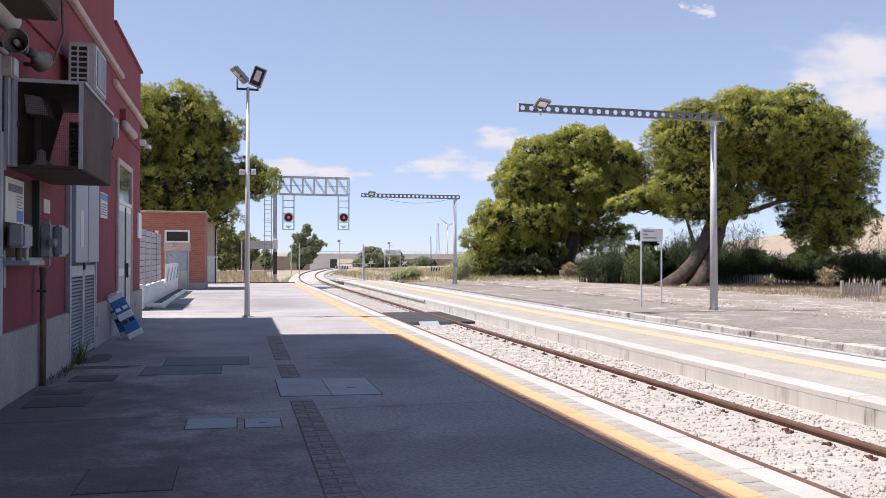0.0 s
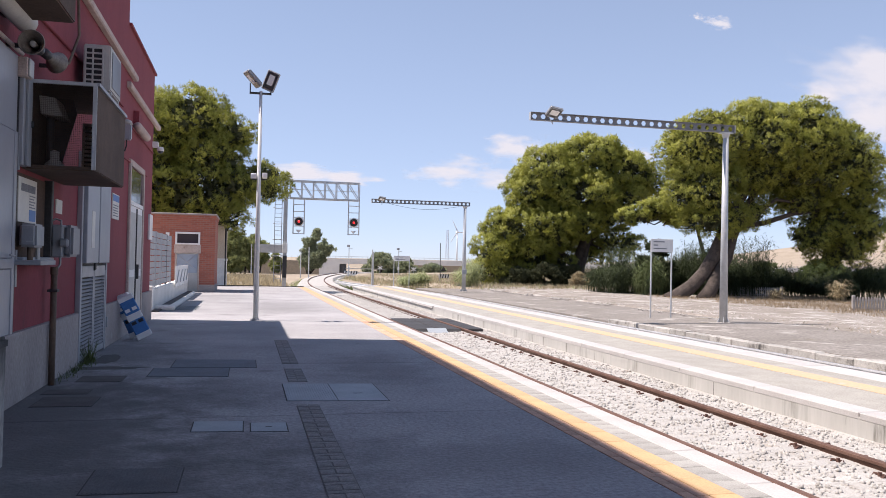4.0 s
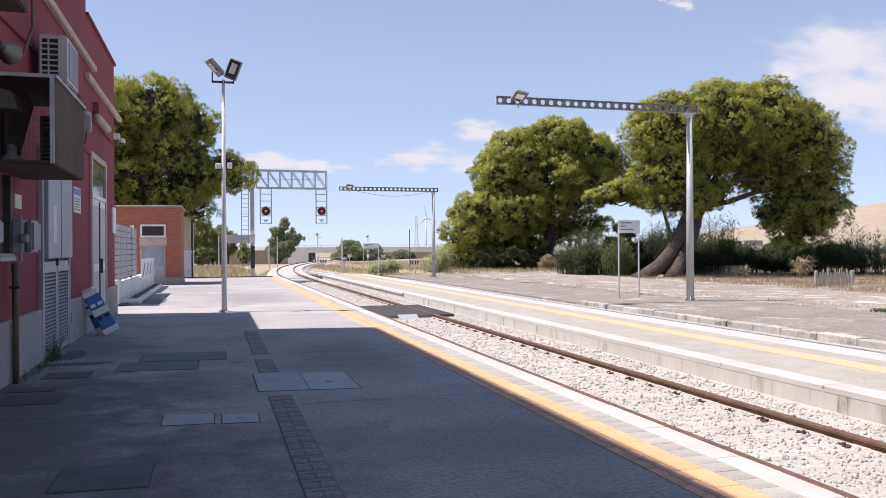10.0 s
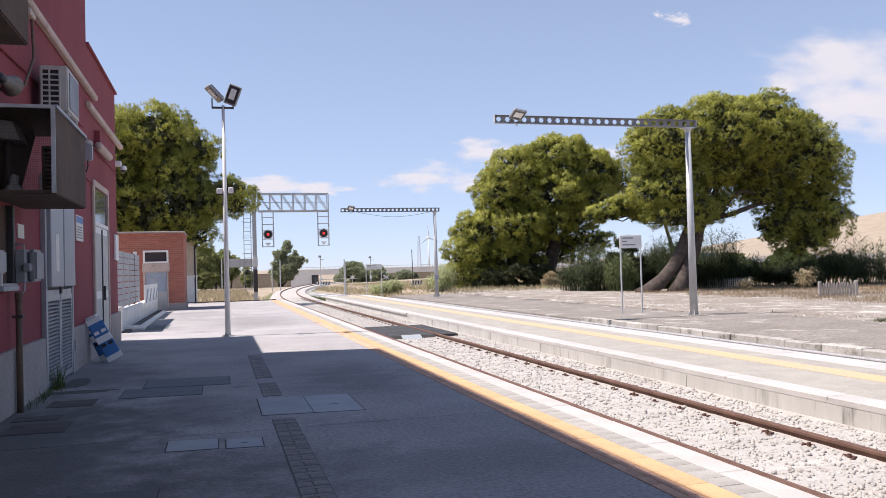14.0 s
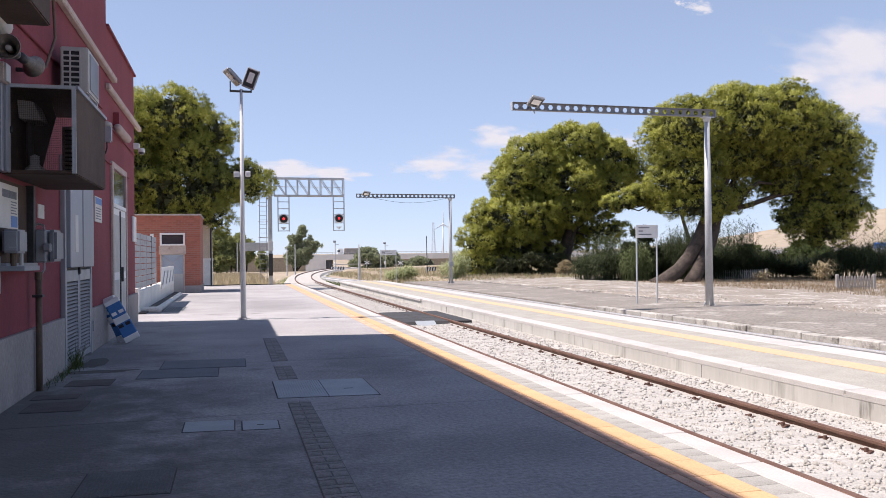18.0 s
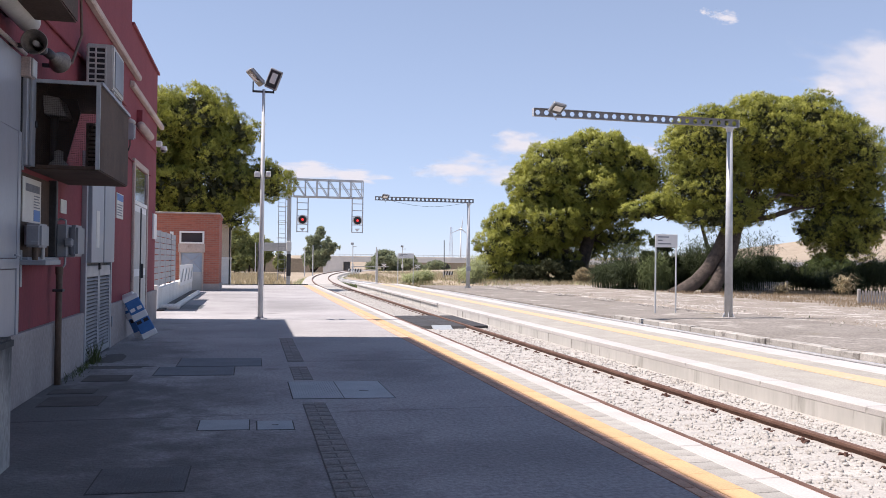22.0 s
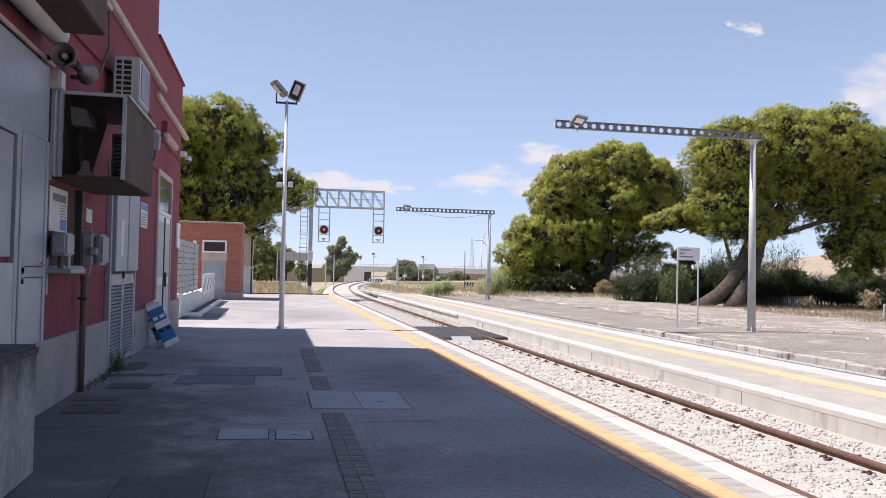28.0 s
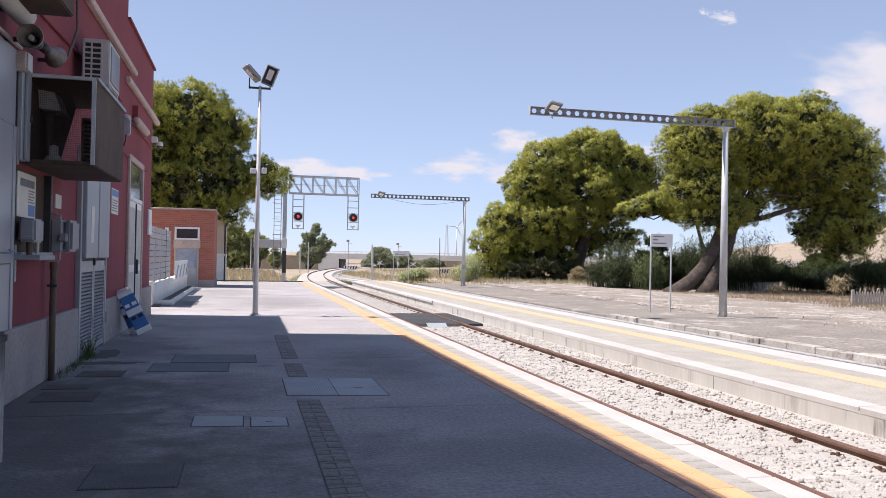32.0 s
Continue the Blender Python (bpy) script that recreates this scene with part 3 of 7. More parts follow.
def crown_bosses(rng, lobes, r_lo, r_hi, spacing):
    """Rounded bosses spread evenly over the outside of the lobes (centre, radii, share): centres, radii and ways out."""
    cs, rs, outs = [], [], []
    cen = np.array([l[0] for l in lobes], float)
    rad = np.array([l[1] for l in lobes], float)
    for i, (c, r, share) in enumerate(lobes):
        c, r = np.array(c, float), np.array(r, float)
        area = 4 * math.pi * ((r[0] * r[1]) ** 1.6 + (r[0] * r[2]) ** 1.6 + (r[1] * r[2]) ** 1.6) ** (1 / 1.6) / 3 ** (1 / 1.6)
        want = max(6, int(area * share / spacing ** 2))
        d = rng.normal(size=(want * 6, 3))
        d /= np.linalg.norm(d, axis=1)[:, None]
        p = c + d * (r - 0.45) * rng.uniform(0.82, 1.0, (len(d), 1))
        keep = np.ones(len(p), bool)
        for j in range(len(lobes)):
            if j != i:
                keep &= (((p - cen[j]) / (rad[j] * 0.74)) ** 2).sum(1) > 1
        p, d = p[keep], d[keep]
        got = []
        for q, e in zip(p, d):
            if all(((q - g) ** 2).sum() > (spacing * 0.72) ** 2 for g in got):
                got.append(q)
                o = e / r
                outs.append(o / np.linalg.norm(o))
                if len(got) >= want:
                    break
        cs += got
        rs += list(rng.uniform(r_lo, r_hi, len(got)))
    return np.array(cs), np.array(rs), np.array(outs)


def cauliflower(rng, cs, rs, outs, k=15):
    """Small heads over the outer and upper side of each boss."""
    i = np.repeat(np.arange(len(cs)), k)
    e = rng.normal(size=(len(i), 3))
    e /= np.linalg.norm(e, axis=1)[:, None]
    back = (e * (outs[i] + (0, 0, 0.5))).sum(1) < -0.15
    e[back] *= -1
    return cs[i] + e * (rs[i] * rng.uniform(0.66, 0.95, len(i)))[:, None] * (1, 1, 0.8), rs[i] * rng.uniform(0.24, 0.40, len(i)), e


def needle_bunches(rng, cs, rs, outs, density, size, blades):
    """Bunches of needles over each head; returns triangles and normals that lean with the head they grow on."""
    n = np.maximum(5, (density * 2 * math.pi * rs ** 2).astype(int))
    k = np.repeat(np.arange(len(cs)), n)
    d = rng.normal(size=(len(k), 3))
    d /= np.linalg.norm(d, axis=1)[:, None]
    back = (d * (outs[k] + (0, 0, 0.35))).sum(1) < -0.3
    d[back] *= -1
    base = cs[k] + d * (rs[k] * rng.uniform(0.70, 1.0, len(k)))[:, None] * (1, 1, 0.85)
    lead = d * 0.35 + outs[k] * 0.75
    tris, nors = [], []
    for _ in range(blades):
        out = d * 0.7 + 0.7 * rng.normal(size=d.shape) + (0, 0, 0.35)
        out /= np.linalg.norm(out, axis=1)[:, None]
        side = np.cross(out, rng.normal(size=d.shape))
        side /= np.linalg.norm(side, axis=1)[:, None] + 1e-9
        ln = size * rng.uniform(0.55, 1.35, len(k))[:, None]
        foot = base + rng.normal(size=d.shape) * size * 0.30
        w = ln * 0.115
        tri = np.stack([foot - side * w, foot + side * w, foot + out * ln], 1)
        g = np.cross(tri[:, 1] - tri[:, 0], tri[:, 2] - tri[:, 0])
        g /= np.linalg.norm(g, axis=1)[:, None] + 1e-9
        flip = (g * d).sum(1) < 0
        tri[flip] = tri[flip][:, (1, 0, 2)]
        g[flip] *= -1
        nn = lead + g * 0.42
        nors.append(nn / np.linalg.norm(nn, axis=1)[:, None])
        tris.append(tri)
    return np.concatenate(tris), np.concatenate(nors)


def pine_tree(label, at, lobes, trunks, seed, limbs=(), r=(0.60, 1.20), spacing=1.22, density=13.0, size=0.15, blades=12, core=0.75):
    rng = np.random.default_rng(seed)
    root = thing("pine_tree", label, "tree", at)
    for pts, radii in trunks:
        part("trunk", path_tube(pts, radii, 12), M["bark"], root, smooth=True)
    cs, rs, outs = crown_bosses(rng, lobes, *r, spacing)
    tips = rng.choice(len(cs), min(len(cs), 46), replace=False)
    stem = [np.array(p) for pts, _ in (*trunks, *limbs) for p in pts[2:]]
    bm = bmesh.new()
    for i in tips:
        q = cs[i]
        p = min(stem, key=lambda v: ((v - q) ** 2).sum() + (4 if v[2] > q[2] else 0))
        mid = (p + q) / 2 + rng.normal(size=3) * 0.25 - (0, 0, 0.15)
        path_tube([tuple(p), tuple(mid), tuple(q)], [0.085, 0.05, 0.02], 5, bm)
    part("branches", bm, M["bark"], root, smooth=True)
    for pts, radii in limbs:
        part("limb", path_tube(pts, radii, 8), M["bark"], root, smooth=True)
    needles, leanings = needle_bunches(rng, *cauliflower(rng, cs, rs, outs), density, size, blades)
    tri_mesh("crown", needles, M["pine"], root, leanings)
    # dark needles behind each boss; their colour paints the shade in the gaps
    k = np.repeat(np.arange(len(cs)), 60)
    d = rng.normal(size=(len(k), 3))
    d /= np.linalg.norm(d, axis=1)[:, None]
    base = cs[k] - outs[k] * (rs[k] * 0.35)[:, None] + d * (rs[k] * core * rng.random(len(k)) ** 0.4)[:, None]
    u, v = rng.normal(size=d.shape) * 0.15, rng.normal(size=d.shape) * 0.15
    tri_mesh("inner_foliage", np.stack([base - u, base + u, base + v], 1), M["pine_shade"], root)
    return root


def lobe(x, y, z, rx, ry, rz, share=1.0):
    return (x, y, z), (rx, ry, rz), share


# the large leaning pine, places from its foot
pine_tree("large old pine with a leaning trunk and broad dense crown", (30.0, 48.0, -0.5),
          [lobe(-0.5, 0, 10.0, 2.5, 3.6, 2.5), lobe(3.0, 0, 10.7, 2.8, 4.2, 2.5), lobe(6.4, 0.3, 10.7, 3.0, 4.4, 2.9), lobe(8.9, 0, 9.5, 2.8, 4.0, 2.5), lobe(10.8, 0.3, 8.2, 2.3, 3.4, 2.7), lobe(11.2, 0, 5.3, 1.8, 2.8, 2.2),
           lobe(10.4, 0, 3.4, 1.4, 2.2, 1.4, 0.8), lobe(9.3, 0, 5.2, 1.2, 2.0, 1.8, 0.5), lobe(-0.6, 0, 7.3, 2.2, 3.2, 1.9), lobe(0.2, -0.3, 5.3, 2.1, 2.4, 1.3, 0.8), lobe(3.6, 0.8, 5.9, 1.5, 1.6, 1.2, 0.35), lobe(7.6, 0.8, 6.9, 1.5, 2.4, 1.2, 0.6), lobe(8.1, 0.2, 4.4, 1.3, 1.8, 1.3, 0.6), lobe(3.6, 0.4, 8.4, 2.8, 2.8, 1.2, 0.8), lobe(7.2, 0.6, 8.4, 2.6, 3.6, 1.1, 0.9)],
          [([(-2.8, 0, -0.25), (-2.2, 0, 0.15), (-1.2, 0, 0.8), (-0.3, 0, 1.7), (0.4, 0, 2.8), (1.1, 0.1, 4.3), (2.2, 0.1, 6.2), (3.6, 0.2, 8.2)], [0.62, 0.50, 0.46, 0.45, 0.44, 0.38, 0.28, 0.14]),
           ([(-0.6, -0.6, -0.15), (-0.2, -0.55, 0.5), (0.5, -0.4, 1.6), (1.3, -0.2, 2.8), (1.9, 0.1, 4.2), (3.0, 0.3, 6.2), (4.4, 0.3, 8.4)], [0.62, 0.47, 0.42, 0.38, 0.33, 0.24, 0.10])],
          11, limbs=[([(1.4, 0.1, 4.4), (2.6, -0.1, 5.1), (3.8, -0.2, 5.9), (5.0, -0.2, 6.8), (6.4, 0, 6.7), (7.6, 0, 7.6)], [0.20, 0.17, 0.14, 0.12, 0.09, 0.05]), ([(2.4, 0.2, 4.9), (4.4, 0.2, 5.2), (6.6, 0.2, 5.9), (8.8, 0.2, 6.2), (10.6, 0.2, 5.4)], [0.2, 0.18, 0.15, 0.11, 0.05]), ([(6.4, 0.2, 5.9), (8.0, 0.4, 7.0), (9.6, 0.4, 8.4)], [0.12, 0.1, 0.05])])
pine_tree("broad bushy pine with foliage close to the ground", (31.0, 74.0, -0.4),
          [lobe(1.6, 0, 12.2, 3.3, 3.8, 2.6), lobe(5.0, 0, 11.3, 2.8, 3.6, 2.1), lobe(7.5, 0, 10.6, 2.0, 3.0, 1.7), lobe(-2.6, 0, 10.8, 2.9, 3.6, 2.6), lobe(-4.4, 0, 8.8, 2.2, 3.2, 2.0), lobe(0.6, -1.0, 8.8, 3.8, 3.6, 2.3), lobe(4.6, -0.6, 8.4, 2.4, 3.0, 1.7),
           lobe(-6.2, 0, 5.2, 2.8, 3.4, 1.9), lobe(-7.8, 0, 3.0, 2.0, 2.8, 1.6), lobe(-7.6, 0, 1.3, 2.2, 2.6, 1.1), lobe(-3.2, -1.2, 5.6, 3.0, 3.0, 2.3), lobe(0.2, -1.4, 6.2, 2.6, 2.6, 1.5), lobe(3.0, -1.0, 6.8, 2.2, 2.4, 1.4), lobe(-4.4, -0.4, 2.6, 2.2, 2.6, 1.8, 0.8), lobe(4.7, -1.5, 4.4, 1.9, 1.8, 1.0, 0.8), lobe(-1.0, 1.5, 4.0, 2.4, 2.0, 1.4, 0.6), lobe(-1.2, 0.6, 2.3, 2.6, 1.8, 1.3, 0.6), lobe(3.2, 1.6, 3.6, 2.2, 1.6, 1.5, 0.6)],
          [([(0.3, 0, -0.15), (0.5, 0, 0.5), (0.7, 0, 2.0), (1.5, 0, 4.5), (1.0, 0, 8.0), (0.6, 0, 10.5)], [0.85, 0.66, 0.55, 0.42, 0.28, 0.1]), ([(0.9, -0.6, -0.1), (1.0, -0.5, 1.6), (1.8, -0.2, 4.2), (3.6, 0, 7.0)], [0.40, 0.32, 0.24, 0.1])],
          12, limbs=[([(0.7, 0, 2.0), (-1.6, 0, 3.6), (-4.0, 0, 4.8), (-6.0, 0, 5.2)], [0.28, 0.24, 0.16, 0.06])], r=(0.75, 1.5), spacing=1.55, density=9.5, size=0.22)
pine_tree("small light green pine bough low between larger trees", (33.0, 61.0, -0.5),
          [lobe(-1.8, 0, 6.2, 1.5, 1.8, 0.8), lobe(0.6, 0, 6.9, 1.8, 1.8, 1.0), lobe(2.4, 0, 6.2, 1.4, 1.8, 0.8, 0.8)],
          [([(4.9, 0, -0.1), (4.8, 0, 3.0), (4.0, 0, 5.4), (1.5, 0, 6.3)], [0.22, 0.18, 0.12, 0.05])],
          13, r=(0.4, 0.75), spacing=1.0, size=0.2)
pine_tree("tall dark pine behind the brick hut", (-2.6, 50.0, -0.4),
          [lobe(-0.8, 0, 9.9, 2.2, 3.0, 2.2), lobe(-3.0, 0, 9.2, 2.4, 3.2, 2.3), lobe(1.9, 0, 9.4, 1.1, 1.8, 1.1), lobe(0.4, 0, 7.8, 1.9, 2.8, 1.5), lobe(-3.2, 0, 6.4, 2.6, 3.2, 1.9), lobe(-0.4, -0.4, 5.8, 2.5, 2.8, 2.0), lobe(3.4, 0, 6.6, 1.5, 2.2, 1.1), lobe(1.8, 0, 6.3, 1.6, 2.4, 1.2), lobe(1.2, 0, 4.5, 1.3, 2.0, 0.9, 0.8), lobe(-5.4, 0, 8.4, 2.4, 3.0, 2.8), lobe(-2.8, 0, 4.6, 1.8, 2.4, 0.9, 0.6)],
          [([(-1.0, 0, -0.1), (-1.0, 0, 3.0), (-0.9, 0, 5.2), (-0.6, 0, 8.0)], [0.42, 0.36, 0.28, 0.12])],
          14, limbs=[([(-1.0, 0, 3.0), (0.6, 0, 4.6), (2.2, 0, 5.9), (3.2, 0, 6.4)], [0.2, 0.16, 0.1, 0.05])])


# ---- station building, wall fittings ----
def on(z0, z1, y0, y1, x0, x1, bevel=0.0):
    return box(x0, x1, y0, y1, z0, z1, bevel)


# aluminium shop front beside the concrete pedestal
front = thing("entrance_door", "pale aluminium panelled entrance doors in the red wall", "door", (WX, 0, 0))
part("frame", on(0.70, 2.72, 8.66, 8.75, 0.0, 0.045, 0.006), M["pale_panel"], front)
part("edge_strip", on(0.70, 3.47, 8.755, 8.775, 0.0, 0.04), M["dark_metal"], front)
part("panel", on(2.72, 3.47, 2.0, 8.74, 0.0, 0.03), M["pale_panel"], front)
part("panel", on(1.47, 2.715, 7.92, 8.66, 0.0, 0.035, 0.004), M["pale_panel"], front)
part("panel", on(0.72, 1.36, 7.92, 8.66, 0.0, 0.035, 0.004), M["pale_panel"], front)
part("rail", on(1.365, 1.465, 7.90, 8.66, 0.0, 0.05, 0.006), M["alu"], front)
part("stile", on(0.70, 2.72, 7.83, 7.90, 0.0, 0.06, 0.006), M["alu"], front)
part("stile", on(0.70, 2.72, 7.70, 7.80, 0.0, 0.055, 0.006), M["alu"], front)
part("panel", on(0.72, 1.50, 5.0, 7.70, 0.0, 0.05, 0.004), M["offwhite"], front)
part("panel", on(1.55, 2.62, 6.4, 7.66, 0.0, 0.03, 0.004), M["pale_panel"], front)
part("panel", on(1.55, 2.62, 2.0, 6.36, 0.0, 0.03, 0.004), M["pale_panel"], front)
part("rail", on(2.63, 2.715, 2.0, 7.83, 0.0, 0.05, 0.006), M["alu"], front)
part("lock_plate", on(1.40, 1.60, 7.92, 8.02, 0.035, 0.05, 0.003), M["grey_plastic"], front)
part("handle", tube((0.09, 8.42, 1.50), (0.09, 8.56, 1.49), 0.011, n=8), M["alu"], front)
part("lock", tube((0.03, 7.97, 1.33), (0.06, 7.97, 1.33), 0.022, n=10), M["dark_metal"], front)
part("hinge", on(1.18, 1.55, 8.77, 8.83, 0.0, 0.05, 0.004), M["grey_plastic"], front)
part("hinge", on(2.35, 2.72, 8.77, 8.83, 0.0, 0.05, 0.004), M["grey_plastic"], front)

block = thing("concrete_pedestal", "weathered concrete block with black stained top against the wall", "pedestal", (0, 0, 0))
bmx = box(-2.2, -1.61, 1.5, 6.25, 0.0, 0.90, 0.02, seg=2)
M["block"] = mat("stained_block", (0.38, 0.366, 0.348), (0.27, 0.259, 0.245), 0.92, scale=2.0, fine=30, bump=0.6, grain=0.3, streak=(1, 1, 0.5), spots=[((0.13, 0.125, 0.12), 3.0, 0.62), ((0.47, 0.45, 0.42), 6.0, 0.66)])


def lichen(m, z0, z1):
    """Black lichen that runs down unevenly from the top edge."""
    N, L = m.node_tree.nodes, m.node_tree.links
    bsdf = N["Principled BSDF"]
    tc, sep, ns, mad, mr, mx, mp = (N.new("ShaderNode" + k) for k in ("TexCoord", "SeparateXYZ", "TexNoise", "Math", "MapRange", "Mix", "Mapping"))
    mp.inputs["Scale"].default_value = (1, 1, 0.35)
    ns.inputs["Scale"].default_value, ns.inputs["Detail"].default_value, ns.inputs["Roughness"].default_value = 4.0, 8.0, 0.7
    L.new(tc.outputs["Object"], mp.inputs["Vector"])
    L.new(mp.outputs[0], ns.inputs["Vector"])
    L.new(tc.outputs["Object"], sep.inputs[0])
    mad.operation, mad.inputs[1].default_value = "MULTIPLY_ADD", 0.9
    L.new(ns.outputs["Fac"], mad.inputs[0])
    L.new(sep.outputs[2], mad.inputs[2])
    mr.inputs["From Min"].default_value, mr.inputs["From Max"].default_value = z0 + 0.45, z1 + 0.45
    mr.inputs["To Max"].default_value = 0.9
    L.new(mad.outputs[0], mr.inputs["Value"])
    mx.data_type = "RGBA"
    mx.inputs[7].default_value = (0.055, 0.054, 0.055, 1)
    L.new(mr.outputs[0], mx.inputs[0])
    L.new(bsdf.inputs["Base Color"].links[0].from_socket, mx.inputs[6])
    L.new(mx.outputs[2], bsdf.inputs["Base Color"])


lichen(M["block"], 0.50, 0.86)
part("body", bmx, M["block"], block)
M["stained_top"] = mat("stained_top", (0.045, 0.044, 0.044), (0.10, 0.097, 0.094), 0.95, scale=4, fine=40, bump=0.6, spots=((0.06, 0.06, 0.058), 3.0, 0.55))
part("cap", box(-2.21, -1.60, 1.5, 6.26, 0.84, 0.925, 0.02, seg=2), M["stained_top"], block, "black lichen-stained cement cap")


def mesh_face(bm, x0, x1, y, z0, z1, step, r):
    n = int((x1 - x0) / step)
    for i in range(n + 1):
        x = x0 + (x1 - x0) * i / n
        box(x - r, x + r, y - r, y + r, z0, z1, bm=bm)
    n = int((z1 - z0) / step)
    for i in range(n + 1):
        z = z0 + (z1 - z0) * i / n
        box(x0, x1, y - r * 0.8, y + r * 0.8, z - r, z + r, bm=bm)
    return bm


def ac_unit(at, label, lx=0.34, ly=0.9, h=0.60):
    u = thing("air_conditioner", label, "air conditioner", at)
    part("casing", box(0, lx, 0, ly, 0, h, 0.015, seg=2), M["offwhite"], u)
    part("grille_backing", box(0.03, lx * 0.72, -0.004, 0.01, 0.05, h - 0.05), M["black"], u)
    for i in range(8):
        z = 0.05 + (h - 0.1) * i / 7
        part("slat", box(0.025, lx * 0.73, -0.018, -0.004, z - 0.011, z + 0.011, 0.003), M["offwhite"], u)
    for x in (0.03, lx * 0.36, lx * 0.72):
        part("bar", box(x - 0.010, x + 0.010, -0.02, -0.003, 0.04, h - 0.04), M["offwhite"], u)
    part("front_panel", box(lx, lx + 0.012, 0.12, ly - 0.1, 0.06, h - 0.06, 0.004), M["alu_panel"], u)
    part("bracket", box(-0.1, lx, 0.1, 0.14, -0.05, -0.003), M["steel"], u)
    part("bracket", box(-0.1, lx, ly - 0.16, ly - 0.12, -0.05, -0.003), M["steel"], u)
    return u


ac_unit((-2.15, 11.45, 3.72), "off-white air conditioner unit bracketed high on the red wall")


def cage(at, label, lx, ly, h):
    c = thing("metal_cage", label, "equipment cage", at)
    for x in (0.02, lx - 0.02):
        part("upright", box(x - 0.02, x + 0.02, -0.02, 0.02, 0, h), M["steel"], c)
    part("top_bar", box(0.04, lx - 0.04, -0.02, 0.02, h - 0.035, h), M["steel"], c)
    part("bottom_bar", box(0.04, lx - 0.04, -0.02, 0.02, 0, 0.03), M["rust_sheet"], c)
    part("side_sheet", box(lx - 0.012, lx, 0.0, ly, 0.0, h - 0.03), M["rust_sheet"], c, "rusty brown sheet side")
    part("floor_sheet", box(0.0, lx - 0.013, 0.0, ly, -0.012, 0.0), M["rust_sheet"], c)
    # unseen sheet added on top to shade the inside of the cage
    part("top_sheet", box(0.0, lx, 0.02, ly, h - 0.012, h), M["rust_sheet"], c)
    part("edge_angle", box(lx, lx + 0.025, -0.02, ly, h - 0.03, h + 0.004), M["alu"], c)
    part("wire_mesh", mesh_face(bmesh.new(), 0.04, lx - 0.04, 0.0, 0.03, h - 0.035, 0.018, 0.0009), M["rust_sheet"], c)
    return c


low_cage = cage((-2.24, 9.02, 2.40), "rusty wire-fronted cage guarding equipment on the wall", 0.70, 1.95, 0.91)
part("channel", box(-0.0, 0.06, -0.24, -0.03, 0.0, 0.94, 0.006), M["alu"], low_cage)
part("channel", box(0.06, 0.09, -0.17, -0.03, 0.0, 0.95, 0.006), M["grey_plastic"], low_cage)
# dark sheet over the back wall, so the cage reads dark inside
part("back_sheet", box(0.012, 0.02, 0.05, 1.3, 0.03, 0.9), M["rust_sheet"], low_cage)
part("hanging_sheet", prism([(0.02, 0.02), (0.16, 0.02), (0.34, 0.72), (0.30, 0.88), (0.02, 0.88)], "y", 0.86, 0.88), M["dark_metal"], low_cage)
part("padlock", box(0.06, 0.11, -0.06, -0.02, 0.40, 0.47, 0.01), M["black"], low_cage)
inner = thing("air_conditioner", "white grilled air conditioner inside the wire cage", "air conditioner", (-1.93, 10.35, 2.47))
part("casing", box(0, 0.29, 0, 0.55, 0, 0.62, 0.01), M["white"], inner)
part("grille_backing", box(0.03, 0.24, -0.004, 0.008, 0.10, 0.58), M["black"], inner)
for i in range(9):
    part("slat", box(0.02, 0.25, -0.022, -0.004, 0.115 + i * 0.05, 0.146 + i * 0.05, 0.004), M["white"], inner)
duct = thing("junction_box", "grey cowl and valve inside the wire cage", "junction box", (-2.2, 9.45, 2.41))
part("cowl", prism([(0.0, 0.82), (0.16, 0.80), (0.24, 0.60), (0.02, 0.62)], "y", 0.0, 0.4), M["offwhite"], duct)
part("stem", tube((0.08, 0.2, 0.0), (0.08, 0.2, 0.62), 0.04, n=10), M["dark_metal"], duct)
part("valve", revolve([(0.001, 0.0), (0.09, 0.01), (0.10, 0.08), (0.05, 0.13), (0.05, 0.22), (0.001, 0.24)], 12, matrix=pose(0.16, 0.05, 0.0)), M["offwhite"], duct, smooth=True)

up_cage = cage((-2.24, 7.05, 3.72), "second rusty cage mounted higher on the red wall", 0.62, 1.18, 0.90)

fixture = thing("wall_lamp", "fat beige tubular lamp fixed along the wall", "lamp", (-2.09, 5.98, 3.735))
part("tube", path_tube([(0, 0, 0), (0, 0.05, 0), (0, 2.45, 0), (0, 2.55, 0)], [0.06, 0.105, 0.105, 0.06], 14), M["offwhite"], fixture, smooth=True)
part("bracket", box(-0.16, -0.05, 0.5, 0.56, -0.03, 0.03), M["dark_metal"], fixture)
part("bracket", box(-0.16, -0.05, 2.0, 2.06, -0.03, 0.03), M["dark_metal"], fixture)
bar = thing("conduit", "beige conduit running along the wall to a junction box", "conduit", (-2.2, 0, 0))
part("pipe", tube((0, 3.0, 3.50), (0, 8.75, 3.50), 0.022, n=10), M["trim"], bar, smooth=True)
part("clip", box(-0.06, 0.02, 7.0, 7.03, 3.47, 3.53), M["dark_metal"], bar)
jb = thing("junction_box", "small beige junction box on the red wall", "junction box", (-2.26, 8.72, 3.27))
part("body", box(0, 0.12, 0, 0.18, 0, 0.20, 0.008), M["trim"], jb)
part("lid", box(0.12, 0.14, 0.01, 0.17, 0.01, 0.19, 0.006), M["offwhite"], jb)


